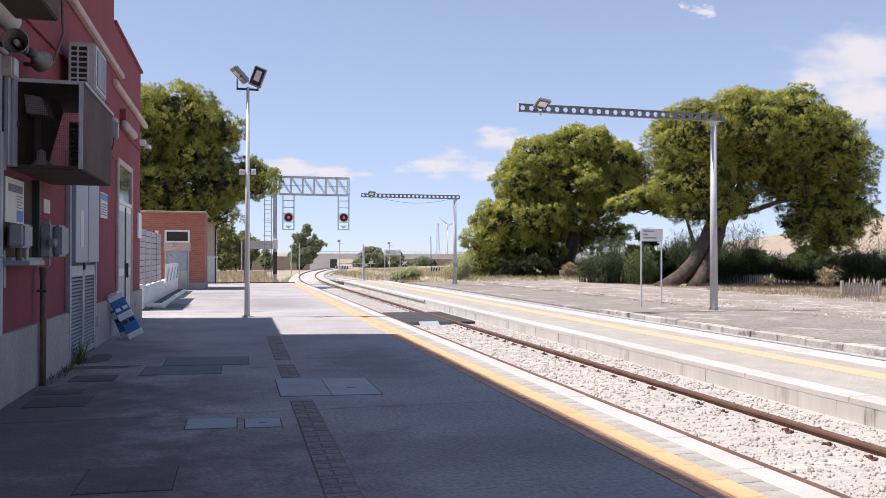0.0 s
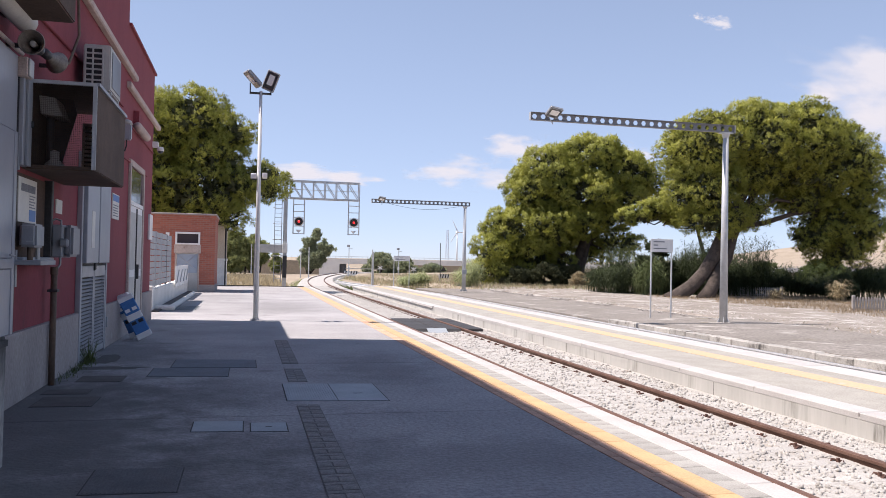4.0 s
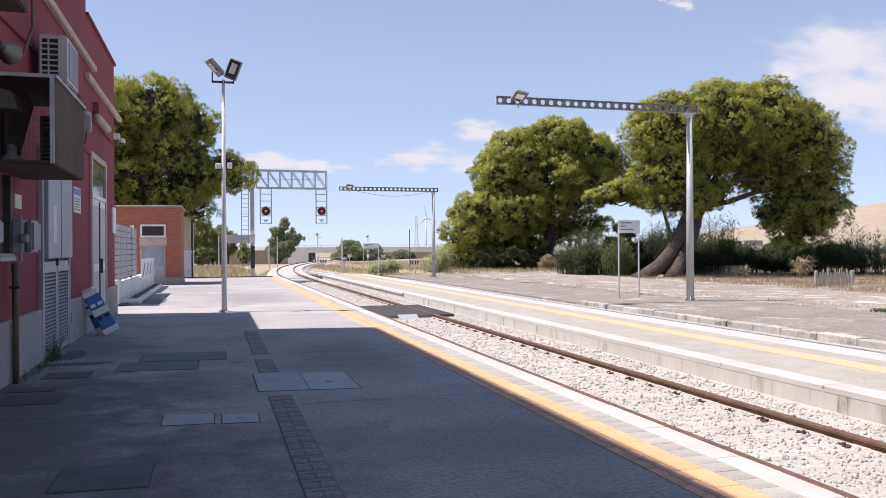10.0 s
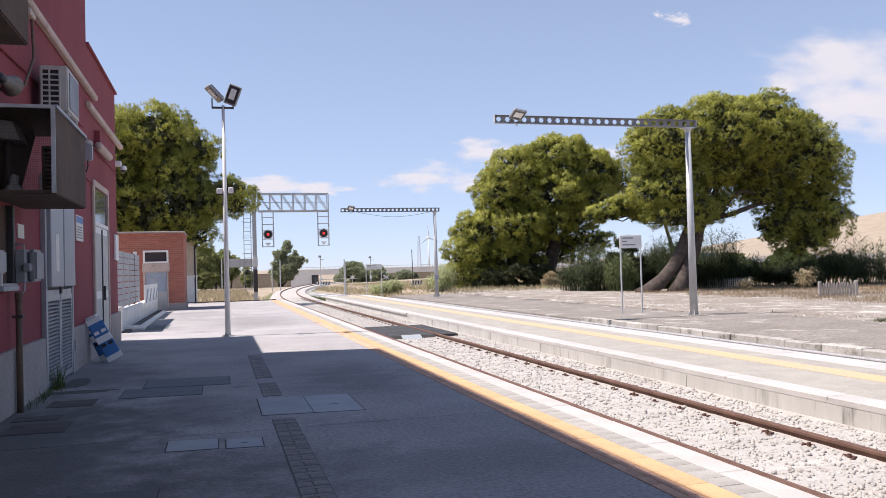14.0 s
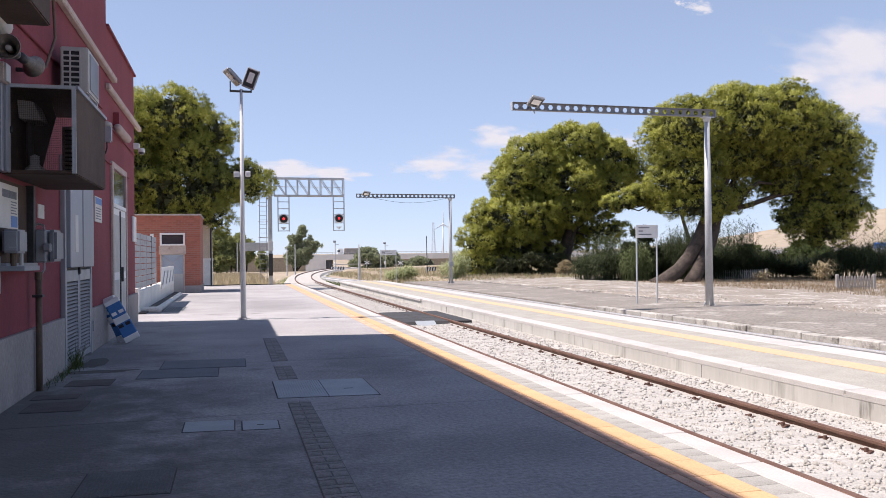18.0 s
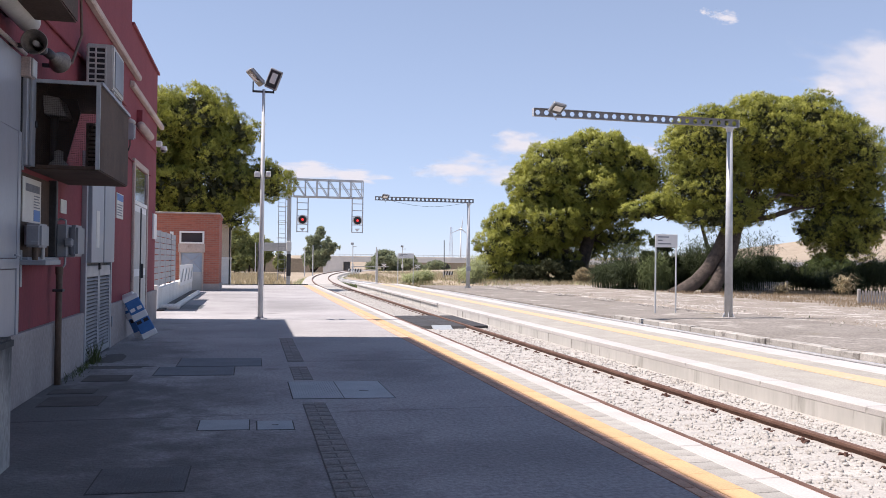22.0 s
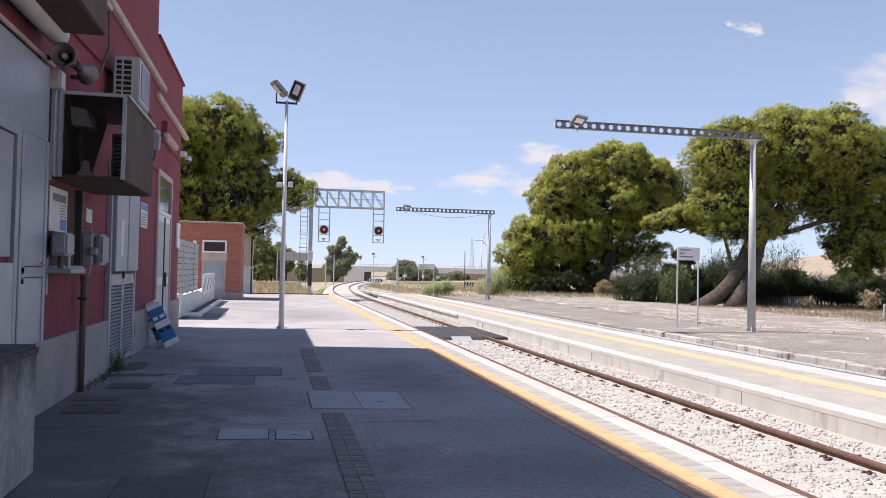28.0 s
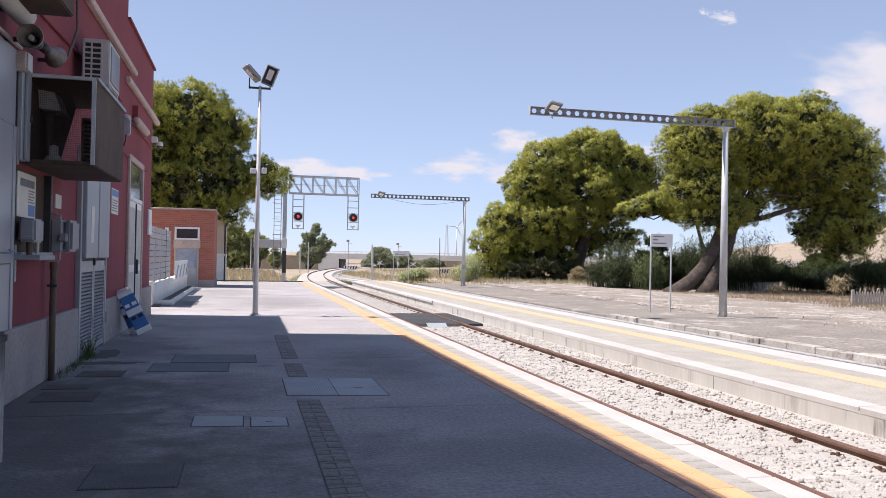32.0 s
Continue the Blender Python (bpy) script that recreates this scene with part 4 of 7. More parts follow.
M["horn"] = mat("horn_paint", (0.27, 0.24, 0.21), (0.19, 0.165, 0.145), 0.6, scale=6, fine=40, bump=0.1, spots=((0.10, 0.08, 0.065), 7.0, 0.6))


def horn(at, rot, label):
    h = thing("loudspeaker", label, "loudspeaker", at)
    m = pose(0, 0, 0, *rot) @ Matrix.Scale(0.86, 4)
    part("bell", revolve([(0.132, 0.0), (0.140, 0.008), (0.135, 0.02), (0.095, 0.09), (0.06, 0.20), (0.045, 0.26), (0.04, 0.26), (0.05, 0.2), (0.085, 0.09), (0.125, 0.018), (0.132, 0.0)], 24, matrix=m, caps=False), M["horn"], h, smooth=True)
    part("core", revolve([(0.001, 0.05), (0.03, 0.052), (0.034, 0.09), (0.03, 0.2)], 16, matrix=m), M["offwhite"], h, smooth=True)
    part("driver", revolve([(0.05, 0.25), (0.06, 0.27), (0.06, 0.36), (0.045, 0.38), (0.001, 0.385)], 16, matrix=m), M["dark_metal"], h, smooth=True)
    part("bracket", box(-0.27, -0.02, 0.16, 0.2, -0.02, 0.02), M["dark_metal"], h)
    return h


horn((-2.0, 8.25, 3.505), (-90, 0, 0), "weathered horn loudspeaker aimed along the platform")
horn((-2.04, 9.5, 3.60), (84, 0, -12), "weathered horn loudspeaker aimed the other way")

# window recess with notices and meter
win = thing("notice_window", "grey framed recess with paper notices and a meter", "notice board", (WX, 0, 0))
part("backing", on(1.46, 2.34, 8.86, 10.12, 0.0, 0.012), M["rust_sheet"], win)
part("frame", on(1.40, 1.48, 8.84, 10.16, 0.0, 0.10, 0.008), M["grey_plastic"], win)
part("frame", on(1.48, 2.36, 10.04, 10.12, 0.0, 0.09, 0.008), M["dark_metal"], win)
part("notice", on(1.84, 2.30, 8.90, 9.62, 0.014, 0.024), M["paper"], win)
for k_ in range(5):
    part("notice_text", on(2.00 + k_ * 0.03, 2.012 + k_ * 0.03, 9.32, 9.56 - 0.05 * (k_ % 2), 0.025, 0.027), M["ink"], win)
part("notice_text", on(1.86, 1.98, 9.32, 9.58, 0.025, 0.027), M["paper_blue"], win)
part("notice_text", on(2.16, 2.24, 9.0, 9.55, 0.025, 0.027), M["ink"], win)
meter = thing("meter_box", "grey plastic meter box on a bracket below notices", "meter", (-2.24, 8.86, 1.58))
part("case", box(0.03, 0.19, 0.0, 0.34, 0, 0.24, 0.02, seg=2), M["grey_plastic"], meter)
part("cover", box(0.05, 0.17, -0.012, 0.0, 0.02, 0.22, 0.006), M["grey_plastic"], meter)
part("label", box(0.10, 0.17, -0.014, -0.012, 0.05, 0.065), M["alu"], meter)
part("stub", tube((0.1, 0.15, -0.15), (0.1, 0.15, 0.0), 0.03, n=10), M["copper_pipe"], meter)
part("stub", tube((0.15, 0.25, -0.12), (0.15, 0.25, 0.0), 0.02, n=10), M["offwhite"], meter)
part("shelf", box(-0.02, 0.26, -0.1, 0.55, -0.18, -0.13, 0.005), M["grey_plastic"], meter)

swb = thing("switch_box", "grey lever switch box with pipes on the red wall", "switch box", (-2.26, 10.1, 1.46))
part("case", box(0.08, 0.20, 0.0, 0.50, 0.02, 0.40, 0.015), M["grey_plastic"], swb)
part("cover", box(0.20, 0.30, 0.05, 0.48, 0.03, 0.40, 0.03, seg=2), M["alu_panel"], swb)
part("lever", box(0.17, 0.27, -0.07, 0.0, 0.14, 0.24, 0.02), M["grey_plastic"], swb)
part("pipe", tube((0.02, 0.0, -0.05), (0.02, 0.0, 0.42), 0.021, n=8), M["copper_pipe"], swb)
part("pipe", tube((0.05, 0.02, -0.05), (0.05, 0.02, 0.44), 0.021, n=8), M["copper_pipe"], swb)
for z_ in (-0.03, 0.40):
    part("pipe_fitting", revolve([(0.028, -0.03), (0.034, -0.02), (0.034, 0.02), (0.028, 0.03)], 10, matrix=pose(0.045, 0.01, z_)), M["steel"], swb, smooth=True)
part("cable", path_tube([(0.16, 0.1, 0.40), (0.16, 0.1, 0.45), (0.10, 0.1, 0.47), (0.05, 0.1, 0.44)], 0.012, 8), M["alu"], swb)
part("cable", path_tube([(0.16, 0.1, 0.02), (0.16, 0.1, -0.06), (0.10, 0.1, -0.16)], 0.012, 8), M["alu"], swb)
pipe = thing("drain_pipe", "rusty brown conduit pipe rising from the platform", "pipe", (-2.15, 10.15, 0))
part("pipe", tube((0, 0, 0), (0, 0, 1.36), 0.036, n=14), M["copper_pipe"], pipe, smooth=True)
part("clamp", box(-0.06, 0.05, -0.055, 0.055, 1.08, 1.11, 0.004), M["dark_metal"], pipe)
part("collar", tube((0, 0, 1.28), (0, 0, 1.37), 0.043, n=14), M["copper_pipe"], pipe)

for at, w, h, label in (((WX, 10.62, 2.02), 0.32, 0.17, "small blank paper notice taped to the red wall"),):
    nt_ = thing("notice", label, "notice", at)
    part("sheet", box(0.0, 0.012, 0, w, 0, h), M["paper"], nt_)
blue_n = thing("notice", "white notice with blue heading on the red wall", "notice", (WX, 14.75, 2.16))
part("board", box(0.0, 0.018, 0, 0.72, 0, 0.44, 0.003), M["paper"], blue_n)
part("heading", box(0.018, 0.021, 0.03, 0.69, 0.31, 0.42), M["paper_blue"], blue_n)
for i in range(5):
    part("text_line", box(0.018, 0.020, 0.06, 0.62 - 0.07 * (i % 2), 0.05 + i * 0.045, 0.068 + i * 0.045), M["ink"], blue_n)
end_sign = thing("sign", "narrow white enamel sign near the building corner", "sign", (WX, 19.95, 1.92))
part("board", box(0.0, 0.05, 0, 0.55, 0, 0.60, 0.01), M["white"], end_sign)

# louvred double door
louv = thing("louvred_door", "grey aluminium double doors with louvres below and panels above", "door", (WX, 11.91, 0))
part("frame", box(0.0, 0.07, 0.0, 0.08, 0.0, 2.95, 0.006), M["alu"], louv)
part("frame", box(0.0, 0.07, 2.05, 2.13, 0.0, 2.95, 0.006), M["alu"], louv)
part("frame", box(0.0, 0.07, 0.08, 2.05, 2.88, 2.95, 0.006), M["alu"], louv)
part("backing", box(0.0, 0.01, 0.08, 2.05, 0.0, 2.88), M["dark_metal"], louv)
for a in (0.09, 1.08):
    leaf = part("leaf_frame", box(0.01, 0.06, a, a + 0.06, 0.03, 1.28, 0.004), M["alu"], louv)
    part("stile", box(0.01, 0.06, a + 0.90, a + 0.96, 0.03, 1.28, 0.004), M["alu"], leaf)
    part("rail", box(0.01, 0.06, a + 0.06, a + 0.90, 0.03, 0.12, 0.004), M["alu"], leaf)
    part("rail", box(0.01, 0.06, a + 0.06, a + 0.90, 1.20, 1.36, 0.004), M["alu"], leaf)
    for i in range(20):
        z = 0.14 + i * 0.053
        part("slat", prism([(0.03, z + 0.022), (0.055, z), (0.055, z + 0.009), (0.03, z + 0.030)], "y", a + 0.06, a + 0.90), M["alu_panel"], leaf)
    part("upper_panel", box(0.01, 0.12, a + 0.03, a + 0.93, 1.40, 2.86, 0.01), M["pale_panel"], louv)
part("paper_strip", box(0.121, 0.124, 0.42, 0.66, 1.62, 2.15), M["paper"], louv)
part("latch", box(0.06, 0.09, 0.98, 1.06, 1.30, 1.40, 0.006), M["dark_metal"], louv)
part("hook", box(0.06, 0.09, 2.14, 2.18, 0.35, 0.52, 0.006), M["grey_plastic"], louv)

# tall white double door with transom
door = thing("entrance_door", "tall pale double door with a dusty transom window", "door", (WX, 16.75, 0))
part("surround", box(0.0, 0.05, -0.12, 0.0, 0.0, 3.42, 0.008), M["trim"], door)
part("surround", box(0.0, 0.05, 1.95, 2.07, 0.0, 3.42, 0.008), M["trim"], door)
part("surround", box(0.0, 0.05, 0.0, 1.95, 3.30, 3.42, 0.008), M["trim"], door)
part("transom", box(0.0, 0.012, 0.04, 1.91, 2.62, 3.28), M["dark_glass"], door)
part("transom_bar", box(0.0, 0.04, 0.0, 1.95, 2.54, 2.62, 0.005), M["white"], door)
for a in (0.02, 0.99):
    leaf = part("leaf", box(0.0, 0.025, a, a + 0.94, 0.02, 2.53, 0.004), M["white"], door)
    part("panel", box(0.025, 0.034, a + 0.1, a + 0.84, 0.2, 1.1, 0.004), M["offwhite"], leaf)
    part("panel", box(0.025, 0.034, a + 0.1, a + 0.84, 1.25, 2.4, 0.004), M["offwhite"], leaf)
part("strip", box(0.026, 0.05, 0.955, 0.995, 0.02, 2.5), M["dark_metal"], door)
part("handle", box(0.04, 0.09, 1.02, 1.07, 1.05, 1.35, 0.008), M["dark_metal"], door)

# small fittings high on the wall
cam_box = thing("security_camera", "small grey sensor box on a bracket", "camera", (-2.2, 14.9, 3.55))
part("case", box(0.05, 0.2, 0, 0.16, 0, 0.28, 0.02, seg=2), M["alu"], cam_box)
part("cap", revolve([(0.09, 0.0), (0.07, 0.06), (0.001, 0.09)], 14, matrix=pose(0.125, 0.08, 0.28)), M["offwhite"], cam_box, smooth=True)
part("bracket", box(-0.06, 0.05, 0.04, 0.12, 0.10, 0.16), M["red"], cam_box)
part("cable", path_tube([(0.12, 0.08, 0.0), (0.12, 0.09, -0.1), (0.09, 0.09, -0.2)], 0.012, 6), M["black"], cam_box)
lamp2 = thing("wall_lamp", "cream tubular lamp on a red bracket", "lamp", (-2.17, 17.0, 4.12))
part("tube", path_tube([(0, 0, 0), (0, 0.06, 0), (0, 1.6, 0), (0, 1.7, 0)], [0.04, 0.085, 0.085, 0.04], 14), M["trim"], lamp2, smooth=True)
part("bracket", box(-0.10, 0.02, 0.1, 0.16, 0.05, 0.32), M["red"], lamp2)
dome = thing("security_camera", "white dome camera at the building corner", "camera", (-2.24, 20.45, 4.08))
part("arm", box(-0.06, 0.12, 0, 0.14, 0.08, 0.22, 0.02), M["white"], dome)
part("hood", revolve([(0.001, 0.11), (0.06, 0.10), (0.08, 0.05), (0.08, 0.0)], 16, matrix=pose(0.16, 0.08, 0)), M["white"], dome, smooth=True)
part("bubble", revolve([(0.07, 0.0), (0.055, -0.04), (0.001, -0.06)], 16, matrix=pose(0.16, 0.08, 0)), M["dark_glass"], dome, smooth=True)
for (p, q) in (((-2.24, 14.6, 4.08), (-2.24, 20.5, 4.02)), ((-2.24, 15.6, 3.35), (-2.24, 19.4, 3.35)), ((-2.24, 9.2, 4.1), (-2.24, 15.6, 4.25))):
    cd = thing("conduit", "thin red painted conduit along the wall", "conduit", p)
    part("pipe", tube((0, 0, 0), Vector(q) - Vector(p), 0.018, n=8), M["red"], cd)
hose = thing("conduit", "curved grey cable drop on the red wall", "conduit", (-2.2, 9.9, 3.7))
part("pipe", path_tube([(0, 0.9, 1.1), (0.06, 1.1, 1.1), (0.08, 1.1, 0.6), (0.05, 0.7, 0.15), (0.02, 0.2, 0.02)], 0.018, 8), M["copper_pipe"], hose, smooth=True)
part("cap", box(-0.05, 0.1, 0.85, 1.15, 1.08, 1.16, 0.01), M["trim"], hose)

# barrier boards leaning on the wall
def barrier(at, rz, label, lean):
    b = thing("barrier_board", label, "barrier", at)
    b.matrix_basis = pose(*at, 0, lean, rz)
    part("plank", box(-0.13, 0.13, -0.05, 0.05, 0.0, 0.82, 0.015), M["blue"], b)
    for z0, z1 in ((0.0, 0.11), (0.36, 0.49), (0.73, 0.825)):
        part("white_band", box(-0.136, 0.136, -0.056, 0.056, z0, z1, 0.012), M["white"], b)
    for x0 in (-0.105, 0.02):
        for z0, m_ in ((0.285, "black"), (0.53, "white")):
            part("slot", box(x0, x0 + 0.085, -0.053, 0.053, z0, z0 + 0.06), M[m_], b)
    return b


barrier((-1.73, 15.4, 0.062), 8, "blue and white plastic barrier board leaning on the wall", -27)
barrier((-1.88, 15.66, 0.055), -6, "second blue barrier board stacked behind the first", -24)


# ---- platform paving and covers ----
rnd = random.Random(7)


def shared_mesh(name, bm, material):
    me = bpy.data.meshes.new(name)
    bm.to_mesh(me)
    bm.free()
    me.materials.append(material)
    return me


def piece(name, me, parent, at, rz=0.0):
    ob = new(name, me)
    ob.parent = parent
    ob.matrix_basis = pose(*at, 0, 0, rz)
    return ob


edge = thing("platform_edge", "yellow safety line, grey pavers and white coping stones", "platform edge", kind="structure")
part("bedding", box(2.845, 3.65, P0, P1, -0.06, -0.012), M["joint"], edge)
cop = shared_mesh("coping_stone", box(-0.137, 0.090, -0.496, 0.496, -0.14, 0.002, 0.010), M["coping"])
yel = shared_mesh("yellow_tile", box(-0.098, 0.098, -0.197, 0.197, -0.02, 0.002, 0.003), M["yellow"])
gry = shared_mesh("paver", box(-0.104, 0.104, -0.097, 0.097, -0.02, 0.0, 0.003), M["paver_grey"])
brn = shared_mesh("brown_paver", box(-0.0435, 0.0435, -0.0965, 0.0965, -0.02, 0.0, 0.003), M["paver_brown"])
y = P0 + 0.5
while y < P1:
    piece("coping_stone", cop, edge, (3.58, y, rnd.uniform(-0.002, 0.002)))
    y += 1.0
y = 2.2
while y < 36:
    piece("yellow_tile", yel, edge, (3.132, y, rnd.uniform(-0.001, 0.001)))
    y += 0.4
y = 2.2
while y < 36:
    piece("paver", gry, edge, (3.336, y, rnd.uniform(-0.002, 0.001)))
    if y < 24:
        for k in (0, 1):
            piece("brown_paver", brn, edge, (2.892 + 0.091 * k, y + 0.1 * k, rnd.uniform(-0.002, 0.001)))
    y += 0.2
for a, b in ((P0, 1.99), (36.0, P1)):
    part("yellow_line", box(3.034, 3.230, a, b, -0.02, 0.002), M["yellow"], edge)
    part("paver_rows", box(3.234, 3.440, a, b, -0.02, 0.0), M["paver_grey"], edge)
    part("paver_rows", box(2.848, 3.028, a if a < 0 else 24.25, b, -0.02, 0.0), M["paver_brown"], edge)

M["paver_dark"] = mat("paver_dark", (0.27, 0.252, 0.242), (0.19, 0.178, 0.172), 0.9, scale=4, fine=50, grain=0.35, vary=0.14)
drain = thing("paver_strip", "narrow strip of concrete pavers let into the platform", "paving", kind="structure")
full = shared_mesh("paver", box(-0.110, 0.110, -0.030, 0.030, 0.0, 0.006, 0.002), M["paver_dark"])
half = shared_mesh("paver", box(-0.0525, 0.0525, -0.062, 0.062, 0.0, 0.006, 0.002), M["paver_dark"])
M["joint_soft"] = mat("joint_soft", (0.115, 0.108, 0.104), (0.19, 0.18, 0.172), 0.95, scale=2.5, fine=60)
for a, b in ((4.2, 8.45), (10.1, 11.35), (11.9, 15.4)):
    part("bedding", box(0.55, 0.785, a, b, 0.0005, 0.0025), M["joint_soft"], drain)
    y = a + 0.04
    while y < b - 0.1:
        piece("paver", full, drain, (0.667, y, rnd.uniform(-0.001, 0.001)))
        piece("paver", half, drain, (0.610, y + 0.106, rnd.uniform(-0.001, 0.001)))
        piece("paver", half, drain, (0.7245, y + 0.106, rnd.uniform(-0.001, 0.001)))
        y += 0.205


def skew(c, deg):
    """Covers follow the platform's sides but lie at a slight skew across it."""
    k = Matrix.Identity(4)
    k[1][0] = math.tan(radians(deg))
    for ch in c.children_recursive:
        if ch.data.users == 1:
            ch.data.transform(k)


M["gap_dark"] = mat("gap_dirt", (0.05, 0.047, 0.045), (0.09, 0.085, 0.08), 0.95, scale=6, fine=60)


def cover(label, x0, x1, y0, y1, leaves, material, ribs=False, rz=0.0, h=0.006):
    c = thing("inspection_cover", label, "cover", ((x0 + x1) / 2, (y0 + y1) / 2, 0.0))
    w, d = (x1 - x0) / 2, (y1 - y0) / 2
    part("gap", box(-w - 0.007, w + 0.007, -d - 0.007, d + 0.007, 0.0005, 0.0028), M["gap_dark"], c)
    for i in range(leaves):
        a, b = -w + 2 * w * i / leaves, -w + 2 * w * (i + 1) / leaves
        part("leaf", box(a + 0.004, b - 0.004, -d, d, 0.001, h, 0.002), material, c)
        if ribs and i == 0:
            bm = bmesh.new()
            n = int((b - a) / 0.028)
            for k in range(n):
                xx = a + 0.012 + (b - a - 0.024) * (k + 0.5) / n
                box(xx - 0.005, xx + 0.005, -d + 0.012, d - 0.012, h, h + 0.003, bm=bm)
            part("ribs", bm, material, c)
    skew(c, rz)
    return c


M["cover_grey"] = mat("cover_grey", (0.135, 0.132, 0.137), (0.10, 0.098, 0.102), 0.75, scale=3, fine=70, bump=0.4, grain=0.3)
big = cover("pale steel two-leaf inspection cover set in the platform", 0.47, 1.555, 8.70, 9.90, 2, M["slab_cover"], True, -6)
part("lifting_hole", box(0.22, 0.32, -0.16, -0.13, 0.0062, 0.0075), M["black"], big)
cover("pale rectangular steel cover plate in the platform", -0.42, 0.02, 7.28, 7.72, 1, M["slab_cover"], False, -5)
c2 = cover("pale rectangular steel cover plate with lifting slot", 0.085, 0.405, 7.22, 7.60, 1, M["slab_cover"], False, -5)
part("lifting_hole", box(-0.03, 0.03, -0.01, 0.015, 0.0062, 0.0075), M["black"], c2)
cover("dark ribbed steel manhole cover in the platform", -0.98, -0.385, 5.46, 6.08, 1, M["cover_grey"], True, -3)
M["cover_blue"] = mat("cover_blue", (0.17, 0.19, 0.215), (0.14, 0.155, 0.175), 0.7, scale=3, fine=90, bump=0.4)
cover("blue-grey chequered cover plate in the platform", -1.17, -0.18, 10.68, 11.50, 1, M["cover_blue"], True, -5)
cover("blue-grey chequered cover plate beyond the first", -0.96, 0.18, 11.52, 12.42, 1, M["cover_blue"], True, -5)
cover("dark cast iron drain cover beside the wall", -2.03, -1.46, 8.68, 9.25, 1, M["cover_dark"], True, -3)
cover("small dark cast iron drain cover by the pipe", -2.10, -1.64, 9.46, 9.77, 1, M["cover_dark"], False, -3)
cover("dark asphalt patch plate near the louvred doors", -1.93, -1.42, 10.34, 10.84, 1, M["cover_dark"], False, -3)

grating = thing("drain_grating", "square steel grating let into the platform beside the kerb", "grating", (-2.02, 24.3, 0.0))
part("pit", box(0.0, 0.66, 0.0, 2.1, 0.0005, 0.002), M["gap_dark"], grating)
for i in range(9):
    part("bar", box(0.0 + i * 0.08, 0.02 + i * 0.08, 0.0, 2.1, 0.002, 0.008), M["slab_cover"], grating)
for i in range(14):
    part("cross_bar", box(0.0, 0.66, i * 0.16, 0.025 + i * 0.16, 0.0082, 0.0095), M["slab_cover"], grating)

# ---- track fittings ----
sleeper_me = shared_mesh("sleeper", box(-1.20, 1.20, -0.13, 0.13, -0.20, 0.0, 0.02), M["sleeper"])


def clip_bm():
    bm = bmesh.new()
    box(-0.24, 0.24, -0.055, 0.055, -0.004, 0.004, bm=bm)
    for s in (-1, 1):
        box(s * 0.19 - 0.06, s * 0.19 + 0.06, -0.07, 0.07, 0.0, 0.062, 0.006, bm=bm)
        tube((s * 0.19, 0, 0.05), (s * 0.19, 0, 0.115), 0.024, 0.020, 6, bm=bm)
        path_tube([(s * 0.25, -0.05, 0.04), (s * 0.20, -0.07, 0.09), (s * 0.12, 0.0, 0.075), (s * 0.20, 0.07, 0.09), (s * 0.25, 0.05, 0.04)], 0.014, 5, bm=bm)
    return bm


clip_me = shared_mesh("rail_fastening", clip_bm(), M["clip_rust"])  # one fastening holds the rail from both sides
n = 0
for tr, cen, zz, y_end in ((track, track_x, RAIL_Z, 62), (siding, siding_x, SIDING_Z, 40)):
    y = -2.0
    while y < y_end:
        s = new("sleeper", sleeper_me)
        s.parent = tr
        s.matrix_basis = pose(cen(y), y + rnd.uniform(-0.02, 0.02), zz - (0.084 if tr is track else 0.165), 0, 0, rnd.uniform(-0.6, 0.6))
        for side in (-0.7525, 0.7525):
            c = new("rail_fastening", clip_me)
            c.parent = tr
            c.matrix_basis = pose(cen(y) + side, y, zz - (0.150 if side > 0 else 0.20) - rnd.uniform(0, 0.02), 0, 0, rnd.uniform(-9, 9))
        y += 0.6


def stones(name, label, count, area, z, size, seed, material, shade=1.0):
    """Loose angular stones strewn over an area, as one mesh."""
    rng = np.random.default_rng(seed)
    base = np.array([(1, 0, 0), (-1, 0, 0), (0, 1, 0), (0, -1, 0), (0, 0, 1), (0, 0, -1)], float)
    face = np.array([(0, 2, 4), (2, 1, 4), (1, 3, 4), (3, 0, 4), (2, 0, 5), (1, 2, 5), (3, 1, 5), (0, 3, 5)])
    pos = area(rng, count)
    sc = size * rng.uniform(0.5, 1.3, (count, 1, 1)) * rng.uniform(0.6, 1.2, (count, 1, 3))
    jit = base[None] + rng.normal(scale=0.22, size=(count, 6, 3))
    a = rng.uniform(0, 6.28, count)
    t = rng.uniform(-0.7, 0.7, count)
    ca, sa, ct, st = np.cos(a), np.sin(a), np.cos(t), np.sin(t)
    v = jit * sc
    v = np.stack([v[..., 0] * ct[:, None] - v[..., 2] * st[:, None], v[..., 1], v[..., 0] * st[:, None] + v[..., 2] * ct[:, None]], -1)
    v = np.stack([v[..., 0] * ca[:, None] - v[..., 1] * sa[:, None], v[..., 0] * sa[:, None] + v[..., 1] * ca[:, None], v[..., 2]], -1)
    v += pos[:, None, :]
    ob = tri_mesh(name, v[:, face].reshape(-1, 3, 3), material)
    me = ob.data
    bm = bmesh.new()
    bm.from_mesh(me)
    bmesh.ops.remove_doubles(bm, verts=bm.verts, dist=1e-5)
    bm.to_mesh(me)
    bm.free()
    return tagged(ob, label, "stones", kind="stuff")


